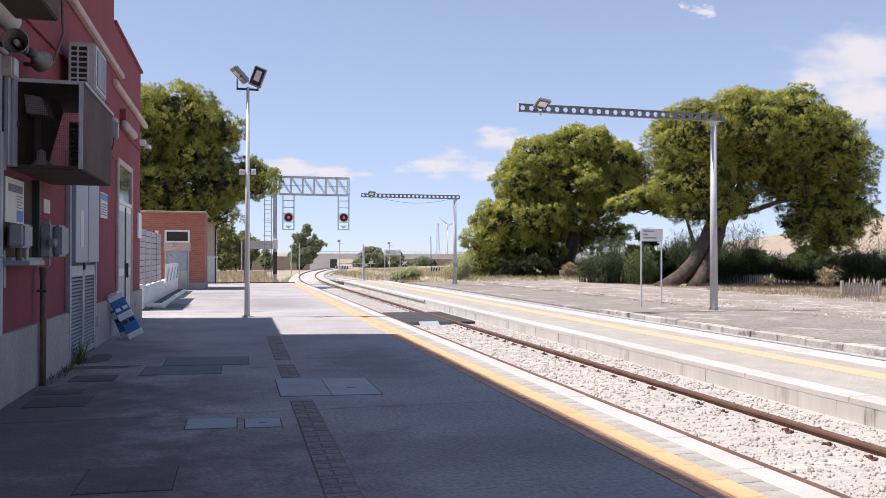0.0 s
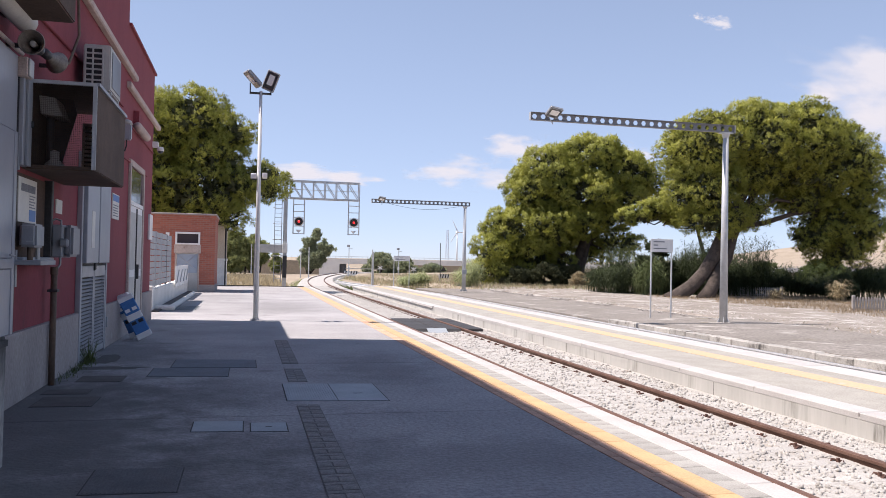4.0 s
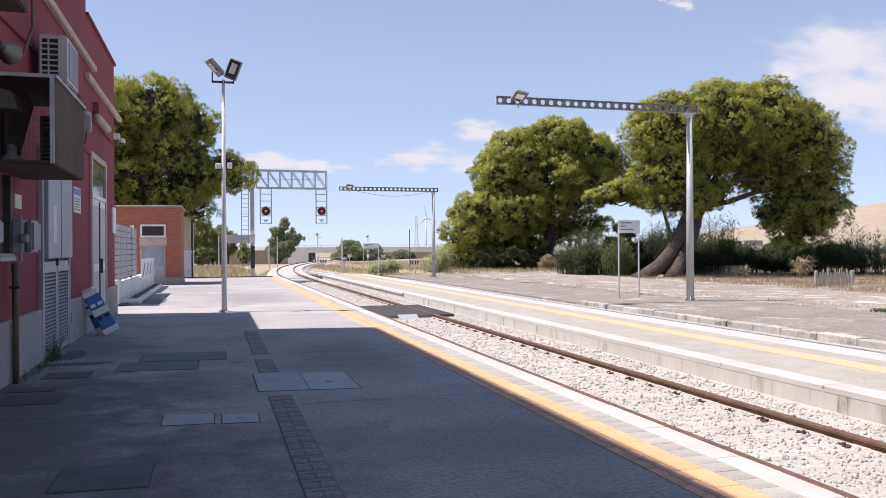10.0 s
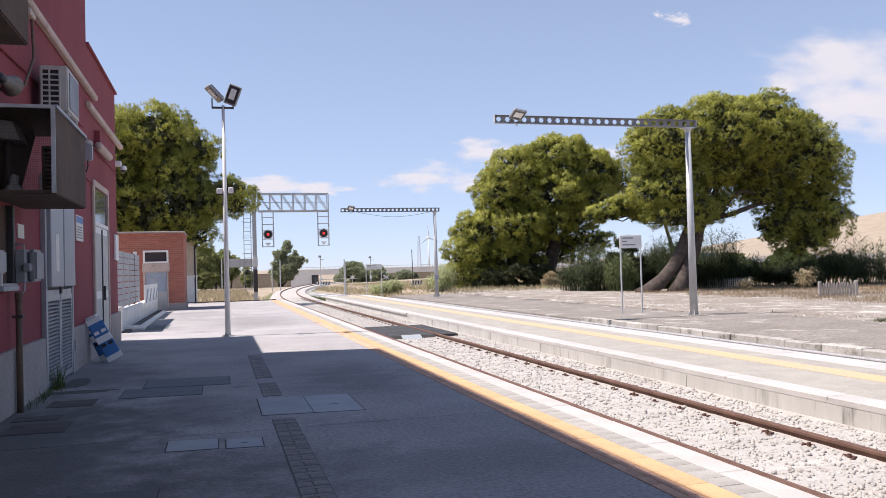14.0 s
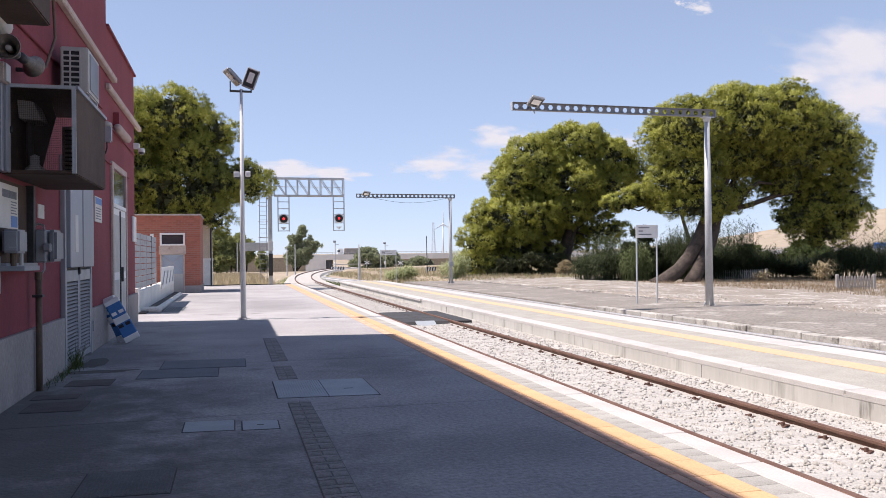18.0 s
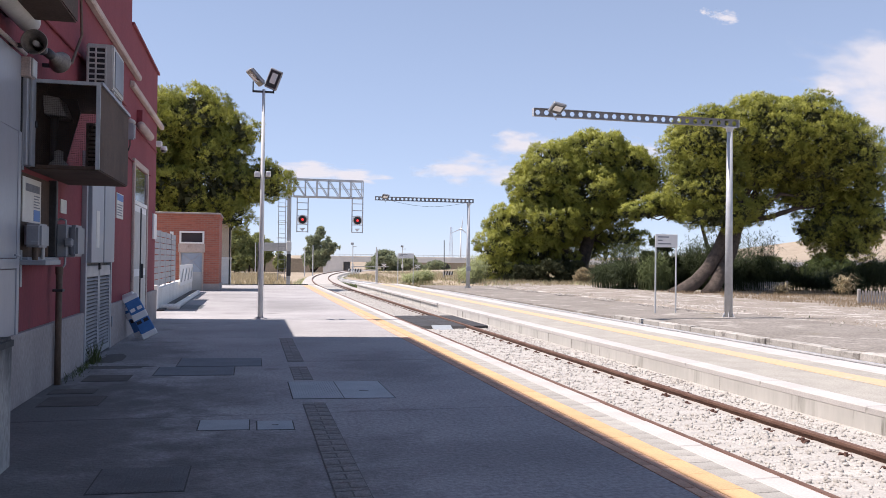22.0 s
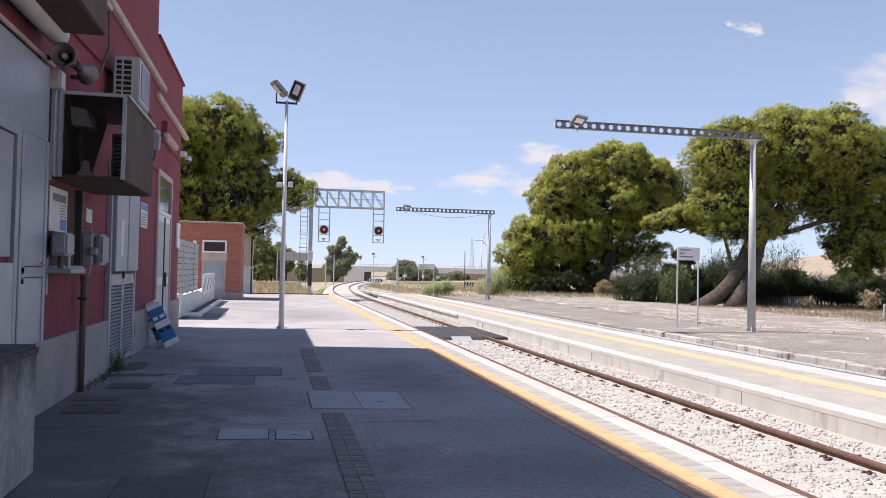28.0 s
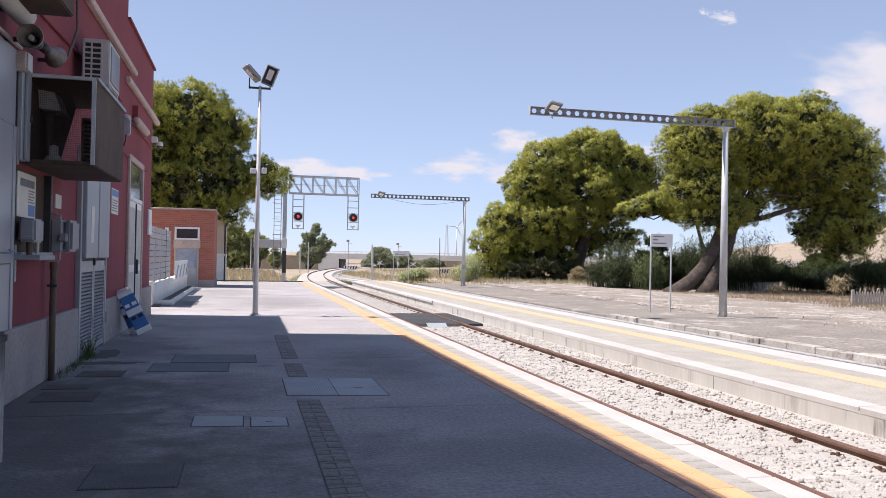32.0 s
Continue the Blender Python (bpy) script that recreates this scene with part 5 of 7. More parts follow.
def between_rails(cen, zz, y0, y1, half, lift=0.148):
    def f(rng, n):
        yv = y0 + (y1 - y0) * rng.random(n) ** 1.6
        xv = rng.uniform(-half, half, n)
        cx = np.array([cen(q) for q in yv])
        on_sleeper = (np.abs((yv + 2.0 + 0.3) % 0.6 - 0.3) < 0.15) & (np.abs(xv) < 1.15) & (rng.random(n) < 0.25)
        xv = np.where(on_sleeper, np.sign(xv) * rng.uniform(1.2, half, n), xv)
        near = np.abs(np.abs(xv) - 0.7525) < 0.10
        xv = np.where(near, xv + np.sign(xv) * 0.2, xv)
        return np.c_[cx + xv, yv, zz - lift + rng.uniform(-0.018, 0.014, n)]
    return f


stones("ballast", "pale angular limestone ballast between the rails", 46000, between_rails(track_x, RAIL_Z, 1.5, 46, 1.62, 0.094), 0, 0.026, 21, M["ballast"])
stones("ballast", "pale ballast along the second track", 7000, between_rails(siding_x, SIDING_Z, 4.0, 46, 1.68), 0, 0.04, 22, M["ballast"])
M["rubble"] = mat("rubble_stone", (0.50, 0.46, 0.42), (0.36, 0.33, 0.30), 0.95, scale=2, fine=30, bump=0.3, island=0.3)


def strewn(rng, k):
    """Streaks and patches of stones along the back of the old platform."""
    out = []
    while len(out) < k:
        x, y_ = 17.6 + 9 * rng.random() ** 1.2, rng.uniform(4, 60)
        if noise.noise((x * 0.9, y_ * 0.35, 7)) > rng.uniform(-0.15, 0.45):
            out.append((x, y_, -0.455 + 0.02 * rng.random()))
    return np.array(out)


stones("rubble", "pale stones strewn over rough ground behind the old platform", 13000, strewn, 0, 0.034, 23, M["rubble"])

# rubber crossing
crossing = thing("track_crossing", "black rubber panel crossing over the running track", "crossing")
for x0, x1 in ((3.62, 4.46), (4.66, 5.28), (5.32, 5.94), (6.16, 6.62)):
    for a in (22.0, 23.4, 24.8):
        part("panel", box(x0, x1, a + 0.01, a + 1.39, -0.48, RAIL_Z - 0.005, 0.015), M["rubber"], crossing)
part("ramp", prism([(21.85, -0.50), (22.0, -0.50), (22.0, RAIL_Z - 0.01)], "x", 4.66, 5.94), M["rubber"], crossing)
part("plate", prism([(21.50, -0.50), (21.98, RAIL_Z + 0.0), (21.98, RAIL_Z + 0.02), (21.48, -0.48)], "x", 4.95, 5.5), M["slab_cover"], crossing, "pale concrete plate on the ramp")

stain_rng = random.Random(3)
M["damp"] = mat("damp_concrete", (0.075, 0.068, 0.066), (0.11, 0.10, 0.095), 0.8, scale=5, fine=40, bump=0.4)
for k_, (cx_, cy_, rx_, ry_) in enumerate(((-1.75, 11.62, 0.52, 0.17), (-1.95, 12.6, 0.22, 0.6))):
    ring = []
    for i in range(28):
        a_ = 2 * math.pi * i / 28
        q_ = 0.75 + 0.35 * noise.noise((math.cos(a_) * 1.7 + k_ * 9, math.sin(a_) * 1.7, 2))
        ring.append((cx_ + rx_ * q_ * math.cos(a_) * 1.15, cy_ + ry_ * q_ * math.sin(a_) * 1.15))
    tagged(obj("stain", prism(ring, "z", 0.0004, 0.0020), M["damp"]), "dark damp stain on the concrete by the wall", "stain", kind="structure")


# ---- masts, lights and gantry ----
def floodlight(parent, m, w=0.34, h=0.44, d=0.10):
    b = part("floodlight", box(-w / 2, w / 2, 0, d, 0, h, 0.02), M["grey_plastic"], parent)
    b.matrix_basis = m
    part("lens", box(-w / 2 + 0.03, w / 2 - 0.03, -0.004, 0.004, 0.04, h - 0.04), M["dark_glass"], b)
    part("led_array", box(-w / 2 + 0.09, w / 2 - 0.09, -0.008, -0.004, 0.14, h - 0.10), M["white"], b)
    for i in range(5):
        part("cooling_fin", box(-w / 2 + 0.04 + i * (w - 0.08) / 4 - 0.006, -w / 2 + 0.04 + i * (w - 0.08) / 4 + 0.006, d, d + 0.035, 0.04, h - 0.04), M["grey_plastic"], b)
    return b


mast = thing("light_mast", "slender white lighting mast with twin floodlights", "lamp post", (0.26, 20.4, 0))
part("shaft", tube((0, 0, 0), (0, 0, 5.68), 0.070, 0.037, 20), M["pole"], mast, smooth=True)
part("base_collar", revolve([(0.16, 0.0), (0.16, 0.012), (0.085, 0.02), (0.075, 0.05)], 20), M["concrete"], mast)
part("cross_arm", box(-0.26, 0.24, -0.03, 0.03, 5.60, 5.645), M["dark_metal"], mast)
for x in (-0.26, 0.24):
    part("yoke", box(x - 0.015, x + 0.015, -0.03, 0.03, 5.60, 5.86), M["dark_metal"], mast)
floodlight(mast, pose(-0.06, 0.0, 5.76, 46, 0, -72), 0.36, 0.50, 0.07)
floodlight(mast, pose(0.14, -0.04, 5.70, 10, 22, -8), 0.32, 0.50, 0.08)
part("camera_bracket", box(-0.18, 0.2, -0.02, 0.02, 3.47, 3.50), M["dark_metal"], mast)
part("camera_housing", box(-0.20, -0.06, -0.16, 0.10, 3.50, 3.62, 0.012), M["white"], mast)
part("camera_housing", box(0.08, 0.20, -0.16, 0.10, 3.52, 3.64, 0.012), M["white"], mast)


def hex_arm(x0, x1, z0, z1, n, th=0.05):
    """A castellated beam: a web with a row of hexagonal holes, and two flanges."""
    bm = bmesh.new()
    box(x0, x1, -0.075, 0.075, z0, z0 + 0.018, bm=bm)
    box(x0, x1, -0.075, 0.075, z1 - 0.018, z1, bm=bm)
    step = (x1 - x0) / n
    zm, r = (z0 + z1) / 2, (z1 - z0) * 0.34
    top, bot = z1 - 0.018, z0 + 0.018
    for i in range(n):
        c = x0 + step * (i + 0.5)
        a, b = c - step / 2, c + step / 2
        hexp = [(c - r, zm), (c - r * 0.5, zm + r * 0.87), (c + r * 0.5, zm + r * 0.87), (c + r, zm), (c + r * 0.5, zm - r * 0.87), (c - r * 0.5, zm - r * 0.87)]
        outer = [(a, zm), (a, top), (b, top), (b, zm), (b, bot), (a, bot)]
        for yy, flip in ((-0.006, False), (0.006, True)):
            hv = [bm.verts.new((p[0], yy, p[1])) for p in hexp]
            ov = [bm.verts.new((p[0], yy, p[1])) for p in outer]
            for k in range(6):
                q = [hv[k], hv[(k + 1) % 6], ov[(k + 1) % 6], ov[k]]
                bm.faces.new(q[::-1] if flip else q)
    return bm


# darker copy of the pole steel; the arm's shadowed side is in the colour
M["arm_steel_shade"] = mat("shaded_zinc", (0.25, 0.25, 0.26), (0.19, 0.19, 0.20), 0.55, 0.1, scale=4, fine=50, bump=0.05, grain=0.1)


def cantilever(at, h, left, n, label, lamp_x, side_box=False):
    lp = thing("platform_light", label, "lamp post", at, group="cantilever platform lights")
    part("pole", tube((0, 0, 0), (0, 0, h), 0.145, 0.095, 20), M["steel"], lp, smooth=True)
    for k in range(6):
        a = k * math.pi / 3
        part("foot_gusset", prism([(0.12, 0.0), (0.26, 0.0), (0.13, 0.22)], "y", -0.008, 0.008), M["steel"], lp).matrix_basis = pose(0, 0, 0, 0, 0, math.degrees(a))
    part("head_plate", box(-0.22, 0.22, -0.11, 0.11, h, h + 0.03, 0.004), M["steel"], lp)
    part("head_collar", tube((0, 0, h - 0.16), (0, 0, h), 0.10, 0.15, 16), M["steel"], lp)
    part("arm", hex_arm(-left, 0.33, h + 0.03, h + 0.30, n), M["arm_steel_shade"], lp)
    part("end_plate", box(-left - 0.012, -left, -0.08, 0.08, h + 0.03, h + 0.30), M["steel"], lp)
    part("end_plate", box(0.33, 0.342, -0.08, 0.08, h + 0.03, h + 0.30), M["steel"], lp)
    floodlight(lp, pose(lamp_x + 0.12, -0.14, h + 0.12, 58, 8, 8), 0.48, 0.46, 0.10)
    part("lamp_bracket", path_tube([(lamp_x + 0.1, -0.1, h + 0.1), (lamp_x + 0.15, -0.12, h - 0.02), (lamp_x + 0.22, -0.08, h - 0.08), (lamp_x + 0.24, 0.0, h + 0.04)], 0.012, 6), M["steel"], lp)
    pts = [(-left * 0.82 + (left * 0.78) * i / 14, 0.05, h + 0.02 - 0.32 * math.sin(math.pi * i / 14)) for i in range(15)]
    if side_box:
        part("cable", path_tube(pts, 0.010, 5), M["dark_metal"], lp)
        part("switch_case", box(-0.18, 0.14, -0.22, -0.10, 1.2, 1.52, 0.01), M["alu"], lp)
    return lp


cantilever((16.58, 25.5, -0.42), 6.77, 7.42, 25, "grey steel pole with perforated cantilever arm over the tracks", -6.85)
cantilever((14.72, 54.0, -0.42), 5.90, 6.58, 24, "far grey steel pole with perforated arm and hanging cable", -6.1, True)

# signal gantry
G0 = (2.52, 56.0, -0.6)
gantry = thing("signal_gantry", "grey steel lattice gantry over the track", "signal gantry", G0)
part("post", box(-0.13, 0.13, -0.16, -0.12, 0, 7.95), M["steel"], gantry)
part("post", box(-0.13, 0.13, 0.12, 0.16, 0, 7.95), M["steel"], gantry)
part("post_web", box(-0.02, 0.02, -0.12, 0.12, 0, 7.95), M["steel"], gantry)
part("post_box", box(-0.17, 0.17, -0.3, -0.162, 2.6, 3.25, 0.01), M["white"], gantry)
part("post_cabinet", box(-0.14, 0.14, -0.32, -0.162, 0.9, 2.4, 0.01), M["dark_metal"], gantry)
T0, T1, ZB, ZT = 0.28, 5.02, 6.36, 7.54
for yy in (-0.35, 0.35):
    for zz in (ZB, ZT):
        part("chord", box(T0, T1, yy - 0.045, yy + 0.045, zz - 0.045, zz + 0.045), M["steel"], gantry)
    for i in range(7):
        x = T0 + (T1 - T0) * i / 6
        part("strut", box(x - 0.03, x + 0.03, yy - 0.03, yy + 0.03, ZB, ZT), M["steel"], gantry)
        if i < 6:
            part("diagonal", tube((x, yy, ZT), (x + (T1 - T0) / 6, yy, ZB), 0.028, n=6), M["steel"], gantry)
for i in range(7):
    x = T0 + (T1 - T0) * i / 6
    part("cross_piece", box(x - 0.025, x + 0.025, -0.35, 0.35, ZB - 0.03, ZB + 0.03), M["steel"], gantry)
part("walkway", box(T0, T1, -0.3, 0.3, ZB + 0.03, ZB + 0.05), M["steel"], gantry)
part("handrail", box(T0, T1, -0.37, -0.33, 6.92, 6.96), M["steel"], gantry)
# access ladder behind the post
lad = part("ladder", box(-0.72, -0.68, 0.25, 0.29, 0.6, 7.3), M["alu"], gantry)
part("rail", box(-0.25, -0.21, 0.25, 0.29, 0.6, 7.3), M["alu"], lad)
for i in range(22):
    part("rung", box(-0.68, -0.25, 0.26, 0.28, 0.8 + i * 0.3, 0.825 + i * 0.3), M["alu"], lad)
for i in range(5):
    part("hoop", path_tube([(-0.70, 0.27, 2.4 + i * 1.1), (-0.80, 0.6, 2.4 + i * 1.1), (-0.46, 0.9, 2.4 + i * 1.1), (-0.12, 0.6, 2.4 + i * 1.1), (-0.23, 0.27, 2.4 + i * 1.1)], 0.02, 6), M["alu"], lad)


def signal(at, label):
    s = thing("railway_signal", label, "signal", at, group="signals on the gantry")
    for x in (-0.37, 0.37):
        part("hanger", box(x - 0.035, x + 0.035, -0.04, 0.04, 0.0, 2.45), M["steel"], s)
    for z in (0.04, 0.55, 1.12, 1.55, 2.02):
        part("rung", box(-0.335, 0.335, -0.025, 0.025, z - 0.025, z + 0.025), M["steel"], s)
    part("target", revolve([(0.001, -0.02), (0.34, -0.02), (0.34, 0.02), (0.001, 0.02)], 28, matrix=pose(0, -0.12, 0.86, 90, 0, 0)), M["white"], s)
    part("disc", revolve([(0.001, -0.02), (0.27, -0.02), (0.27, 0.015), (0.001, 0.015)], 28, matrix=pose(0, -0.15, 0.86, 90, 0, 0)), M["black"], s)
    part("red_light", revolve([(0.001, 0.03), (0.05, 0.028), (0.085, 0.0), (0.085, -0.02), (0.001, -0.02)], 20, matrix=pose(0, -0.19, 0.86, 90, 0, 0)), M["red_lens"], s, smooth=True)
    part("hood", path_tube([(-0.15, -0.3, 0.9), (-0.1, -0.3, 1.0), (0, -0.3, 1.04), (0.1, -0.3, 1.0), (0.15, -0.3, 0.9)], 0.02, 6), M["black"], s)
    part("bracket", prism([(-0.2, 0.30), (0.2, 0.30), (0.0, 0.08)], "y", -0.03, 0.03), M["white"], s)
    return s


signal((3.40, 55.65, 3.29), "red railway signal hanging in a ladder frame")
signal((7.16, 55.65, 3.32), "red railway signal hanging in a ladder frame")

# ---- signs ----
def name_board(at, w, h, z, label, faded=False, rz=0.0):
    s = thing("station_sign", label, "sign", at, rz)
    for x in (0.0, w):
        part("leg", tube((x, 0, 0), (x, 0, z + h), 0.03 if not faded else 0.05, n=10), M["steel"] if not faded else M["dark_metal"], s)
    part("board", box(-0.04, w + 0.04, -0.045, -0.015, z, z + h, 0.006), M["white"] if not faded else M["steel"], s)
    if not faded:
        for i, (a, b) in enumerate(((0.08, 0.62), (0.08, 0.30), (0.08, 0.72))):
            part("text_line", box(a * w, b * w, -0.048, -0.046, z + h * (0.74 - 0.26 * i), z + h * (0.83 - 0.26 * i)), M["alu_panel"], s)
    return s


name_board((15.06, 28.0, -0.42), 0.86, 0.50, 2.52, "faded white sign board on two steel legs")
name_board((11.22, 62.0, -0.75), 1.22, 0.40, 2.36, "far white sign board on two steel legs")
name_board((0.55, 61.0, -0.75), 2.2, 0.62, 2.78, "grey backed sign board on two dark legs", True)

# ---- brick hut, wall and fence ----
def brick_material():
    m = M["brick"].copy()
    m.name = "brickwork"
    nt = m.node_tree
    N, L = nt.nodes, nt.links
    bsdf = N["Principled BSDF"]
    tc, sep, comb, add = N.new("ShaderNodeTexCoord"), N.new("ShaderNodeSeparateXYZ"), N.new("ShaderNodeCombineXYZ"), N.new("ShaderNodeMath")
    L.new(tc.outputs["Object"], sep.inputs[0])
    L.new(sep.outputs[0], add.inputs[0])
    L.new(sep.outputs[1], add.inputs[1])
    L.new(add.outputs[0], comb.inputs[0])
    L.new(sep.outputs[2], comb.inputs[1])
    bt = N.new("ShaderNodeTexBrick")
    bt.inputs["Color1"].default_value, bt.inputs["Color2"].default_value, bt.inputs["Mortar"].default_value = (0.43, 0.135, 0.088, 1), (0.32, 0.098, 0.066, 1), (0.33, 0.19, 0.15, 1)
    bt.inputs["Scale"].default_value, bt.inputs["Mortar Size"].default_value = 1.0, 0.010
    bt.inputs["Brick Width"].default_value, bt.inputs["Row Height"].default_value = 0.26, 0.085
    L.new(comb.outputs[0], bt.inputs["Vector"])
    L.new(bt.outputs["Color"], bsdf.inputs["Base Color"])
    return m


M["brickwork"] = brick_material()
hut = thing("brick_hut", "small flat-roofed brick hut with white trimmed openings", "hut", (-1.38, 37.3, 0))
for x0, x1, z0, z1 in ((-4.4, -2.3, 0.32, 3.28), (-1.66, -0.66, 2.64, 3.28), (-0.66, 0.0, 0.32, 3.28), (-2.3, -1.66, 0.321, 3.28)):
    part("wall", box(x0, x1, 0, 0.25, z0, z1), M["brickwork"], hut)
part("wall", box(-0.25, 0.0, 0.25, 3.4, 0.32, 3.28), M["brickwork"], hut)
part("wall", box(-4.4, -0.25, 3.15, 3.4, 0.32, 3.28), M["brickwork"], hut)
part("plinth", box(-0.66, 0.03, -0.03, 3.43, 0, 0.32, 0.01), M["plinth"], hut)
part("parapet_course", box(-4.44, 0.03, -0.04, 3.44, 3.28, 3.42), M["brickwork"], hut)
part("roof_slab", box(-4.5, 0.07, -0.09, 3.5, 3.42, 3.49, 0.015), M["plinth"], hut)
part("lintel", box(-1.74, -0.60, -0.03, 0.2, 1.72, 2.10, 0.01), M["trim"], hut)
wf = part("window_frame", box(-1.70, -1.62, -0.04, 0.1, 2.10, 2.66, 0.005), M["white"], hut)
part("side", box(-0.72, -0.64, -0.04, 0.1, 2.10, 2.66, 0.005), M["white"], wf)
part("head", box(-1.62, -0.72, -0.04, 0.1, 2.58, 2.66, 0.005), M["white"], wf)
part("sill", box(-1.62, -0.72, -0.06, 0.1, 2.10, 2.17, 0.005), M["white"], wf)
part("pane", box(-1.62, -0.72, 0.06, 0.08, 2.17, 2.58), M["dark_glass"], wf)
part("window_frame", box(-2.10, -1.95, -0.04, -0.002, 2.12, 2.62, 0.005), M["white"], hut)
dl = part("door", box(-1.66, -0.66, 0.04, 0.09, 0.0, 1.72), M["offwhite"], hut)
part("door_frame", box(-0.72, -0.66, -0.03, 0.04, 0.0, 1.72, 0.005), M["trim"], dl)
part("door_frame", box(-1.70, -1.62, -0.03, 0.04, 0.0, 1.72, 0.005), M["trim"], dl)
part("upper_pane", box(-1.60, -0.74, 0.02, 0.038, 0.85, 1.68), M["dusty_glass"], dl)
part("brace", tube((-1.58, 0.015, 0.98), (-0.78, 0.015, 1.66), 0.015, n=6), M["alu"], dl)
part("brace", tube((-0.78, 0.015, 0.98), (-1.58, 0.015, 1.66), 0.015, n=6), M["alu"], dl)

wall = thing("low_wall", "low whitewashed wall beside the platform", "wall", (-2.5, 23.4, 0))
part("pillar", box(-0.30, 0.02, 0.0, 0.35, 0.0, 0.72, 0.02), M["whitewash"], wall)
part("wall_body", box(-0.22, 0.0, 0.35, 13.8, 0.0, 0.62, 0.015), M["whitewash"], wall)
part("footing", box(0.0, 0.2, 0.0, 13.8, 0.0, 0.05, 0.01), M["joint"], wall)
kerb = thing("kerb", "rounded white kerb along a gravel bed by the wall", "kerb", (-2.2, 24.2, 0))
part("end_stone", path_tube([(-0.35, 0, 0.06), (-0.25, 0, 0.07), (0.15, 0, 0.07), (0.25, 0, 0.06)], [0.06, 0.09, 0.09, 0.05], 10), M["whitewash"], kerb, smooth=True)
for i in range(8):
    part("stone", path_tube([(0.1, 0.3 + i * 1.3, 0.03), (0.1, 0.36 + i * 1.3, 0.05), (0.1, 1.44 + i * 1.3, 0.05), (0.1, 1.5 + i * 1.3, 0.03)], [0.05, 0.085, 0.085, 0.05], 8), M["whitewash"], kerb, smooth=True)
fence = thing("slat_fence", "pale grey metal fence of horizontal slats on the low wall", "fence", (-2.62, 23.4, 0.62))
for k in range(5):
    y0 = 0.1 + k * 1.62
    part("post", box(-0.03, 0.03, y0 - 0.03, y0 + 0.03, 0.0, 1.66), M["dark_metal"] if k == 3 else M["alu"], fence)
    if k < 4:
        for i in range(9):
            part("slat", box(0.0, 0.022, y0 + 0.02, y0 + 1.60, 0.06 + i * 0.178, 0.06 + i * 0.178 + 0.155, 0.004), M["alu"], fence)
gate = thing("gate", "white painted metal panels leaning along the low wall", "gate", (-2.46, 30.2, 0.45))
for i in range(4):
    p_ = part("panel", box(0.0, 0.03, i * 1.55, i * 1.55 + 1.46, 0.0, 0.76, 0.006), M["white"], gate)
    part("rail", tube((0.045, i * 1.55 + 0.2, 0.15), (0.045, i * 1.55 + 1.1, 0.6), 0.02, n=6), M["offwhite"], p_)
house = thing("old_house", "old beige plastered house with a moulded band", "house", (-1.30, 49.5, -0.5))
part("wall", box(-5.0, 0.0, 0.0, 7.0, 0.0, 4.0), M["beige"], house)
part("moulding", box(-5.02, 0.06, -0.06, 7.0, 1.88, 2.02, 0.01), M["whitewash"], house)
part("lower_wall", box(-5.01, 0.02, -0.02, 7.0, 0.0, 1.88), M["whitewash"], house)
part("cornice", box(-5.1, 0.1, -0.1, 7.1, 3.9, 4.1, 0.02), M["beige"], house)
part("window", box(-0.002, 0.012, 1.6, 2.6, 2.3, 3.5), M["dark_glass"], house)
part("downpipe", tube((0.06, 0.5, 0.0), (0.06, 0.5, 3.9), 0.05, n=8), M["dark_metal"], house)
rail_f = thing("railing", "low dark steel railing at the platform end", "railing", (-1.4, 46.3, 0))
for i in range(6):
    part("post", box(i * 0.9 - 0.02, i * 0.9 + 0.02, -0.02, 0.02, -0.6, 0.04), M["dark_metal"], rail_f)
part("bar", box(-0.3, 4.6, -0.025, 0.025, 0.0, 0.045), M["dark_metal"], rail_f)

# ---- vegetation ----
def blades(rng, pos, h_lo, h_hi, width, lean):
    n = len(pos)
    a = rng.uniform(0, 2 * math.pi, n)
    h = rng.uniform(h_lo, h_hi, n)[:, None]
    side = np.c_[np.cos(a), np.sin(a), np.zeros(n)] * width * rng.uniform(0.6, 1.4, n)[:, None]
    tip = np.c_[rng.normal(scale=lean, size=(n, 2)), np.ones(n)] * h
    return np.stack([pos - side, pos + side, pos + tip], 1)


def grass(name, label, count, area, h, seed, material, width=0.02, lean=0.35):
    rng = np.random.default_rng(seed)
    pos = area(rng, count)
    pos[:, 2] = [ground_z(x, y_) - 0.02 if x > 20.0 or y_ > 46 else -0.41 for x, y_ in pos[:, :2]]
    return tagged(tri_mesh(name, blades(rng, pos, h * 0.4, h, width, lean), material), label, "grass", kind="stuff")


def patchy(x0, x1, y0, y1, k=0.35):
    def f(rng, n):
        out = []
        while len(out) < n:
            x, y_ = rng.uniform(x0, x1), rng.uniform(y0, y1)
            if noise.noise((x * k, y_ * k, 3)) > rng.uniform(-0.4, 0.35):
                out.append((x, y_, 0.0))
        return np.array(out)
    return f


M["weed"] = mat("weed_leaf", (0.40, 0.43, 0.23), (0.29, 0.32, 0.155), 0.75, scale=1, fine=8, bump=0, island=0.35)
translucent(M["weed"], 0.4)
M["straw"] = mat("bleached_straw", (0.46, 0.385, 0.25), (0.36, 0.30, 0.185), 0.9, scale=1.0, fine=20, bump=0.0, island=0.3)
translucent(M["straw"], 0.4)
grass("dry_grass", "dry straw-coloured grass under the trees", 15000, patchy(26.4, 42, 27, 50, 0.5), 0.30, 31, M["hay"], 0.014)
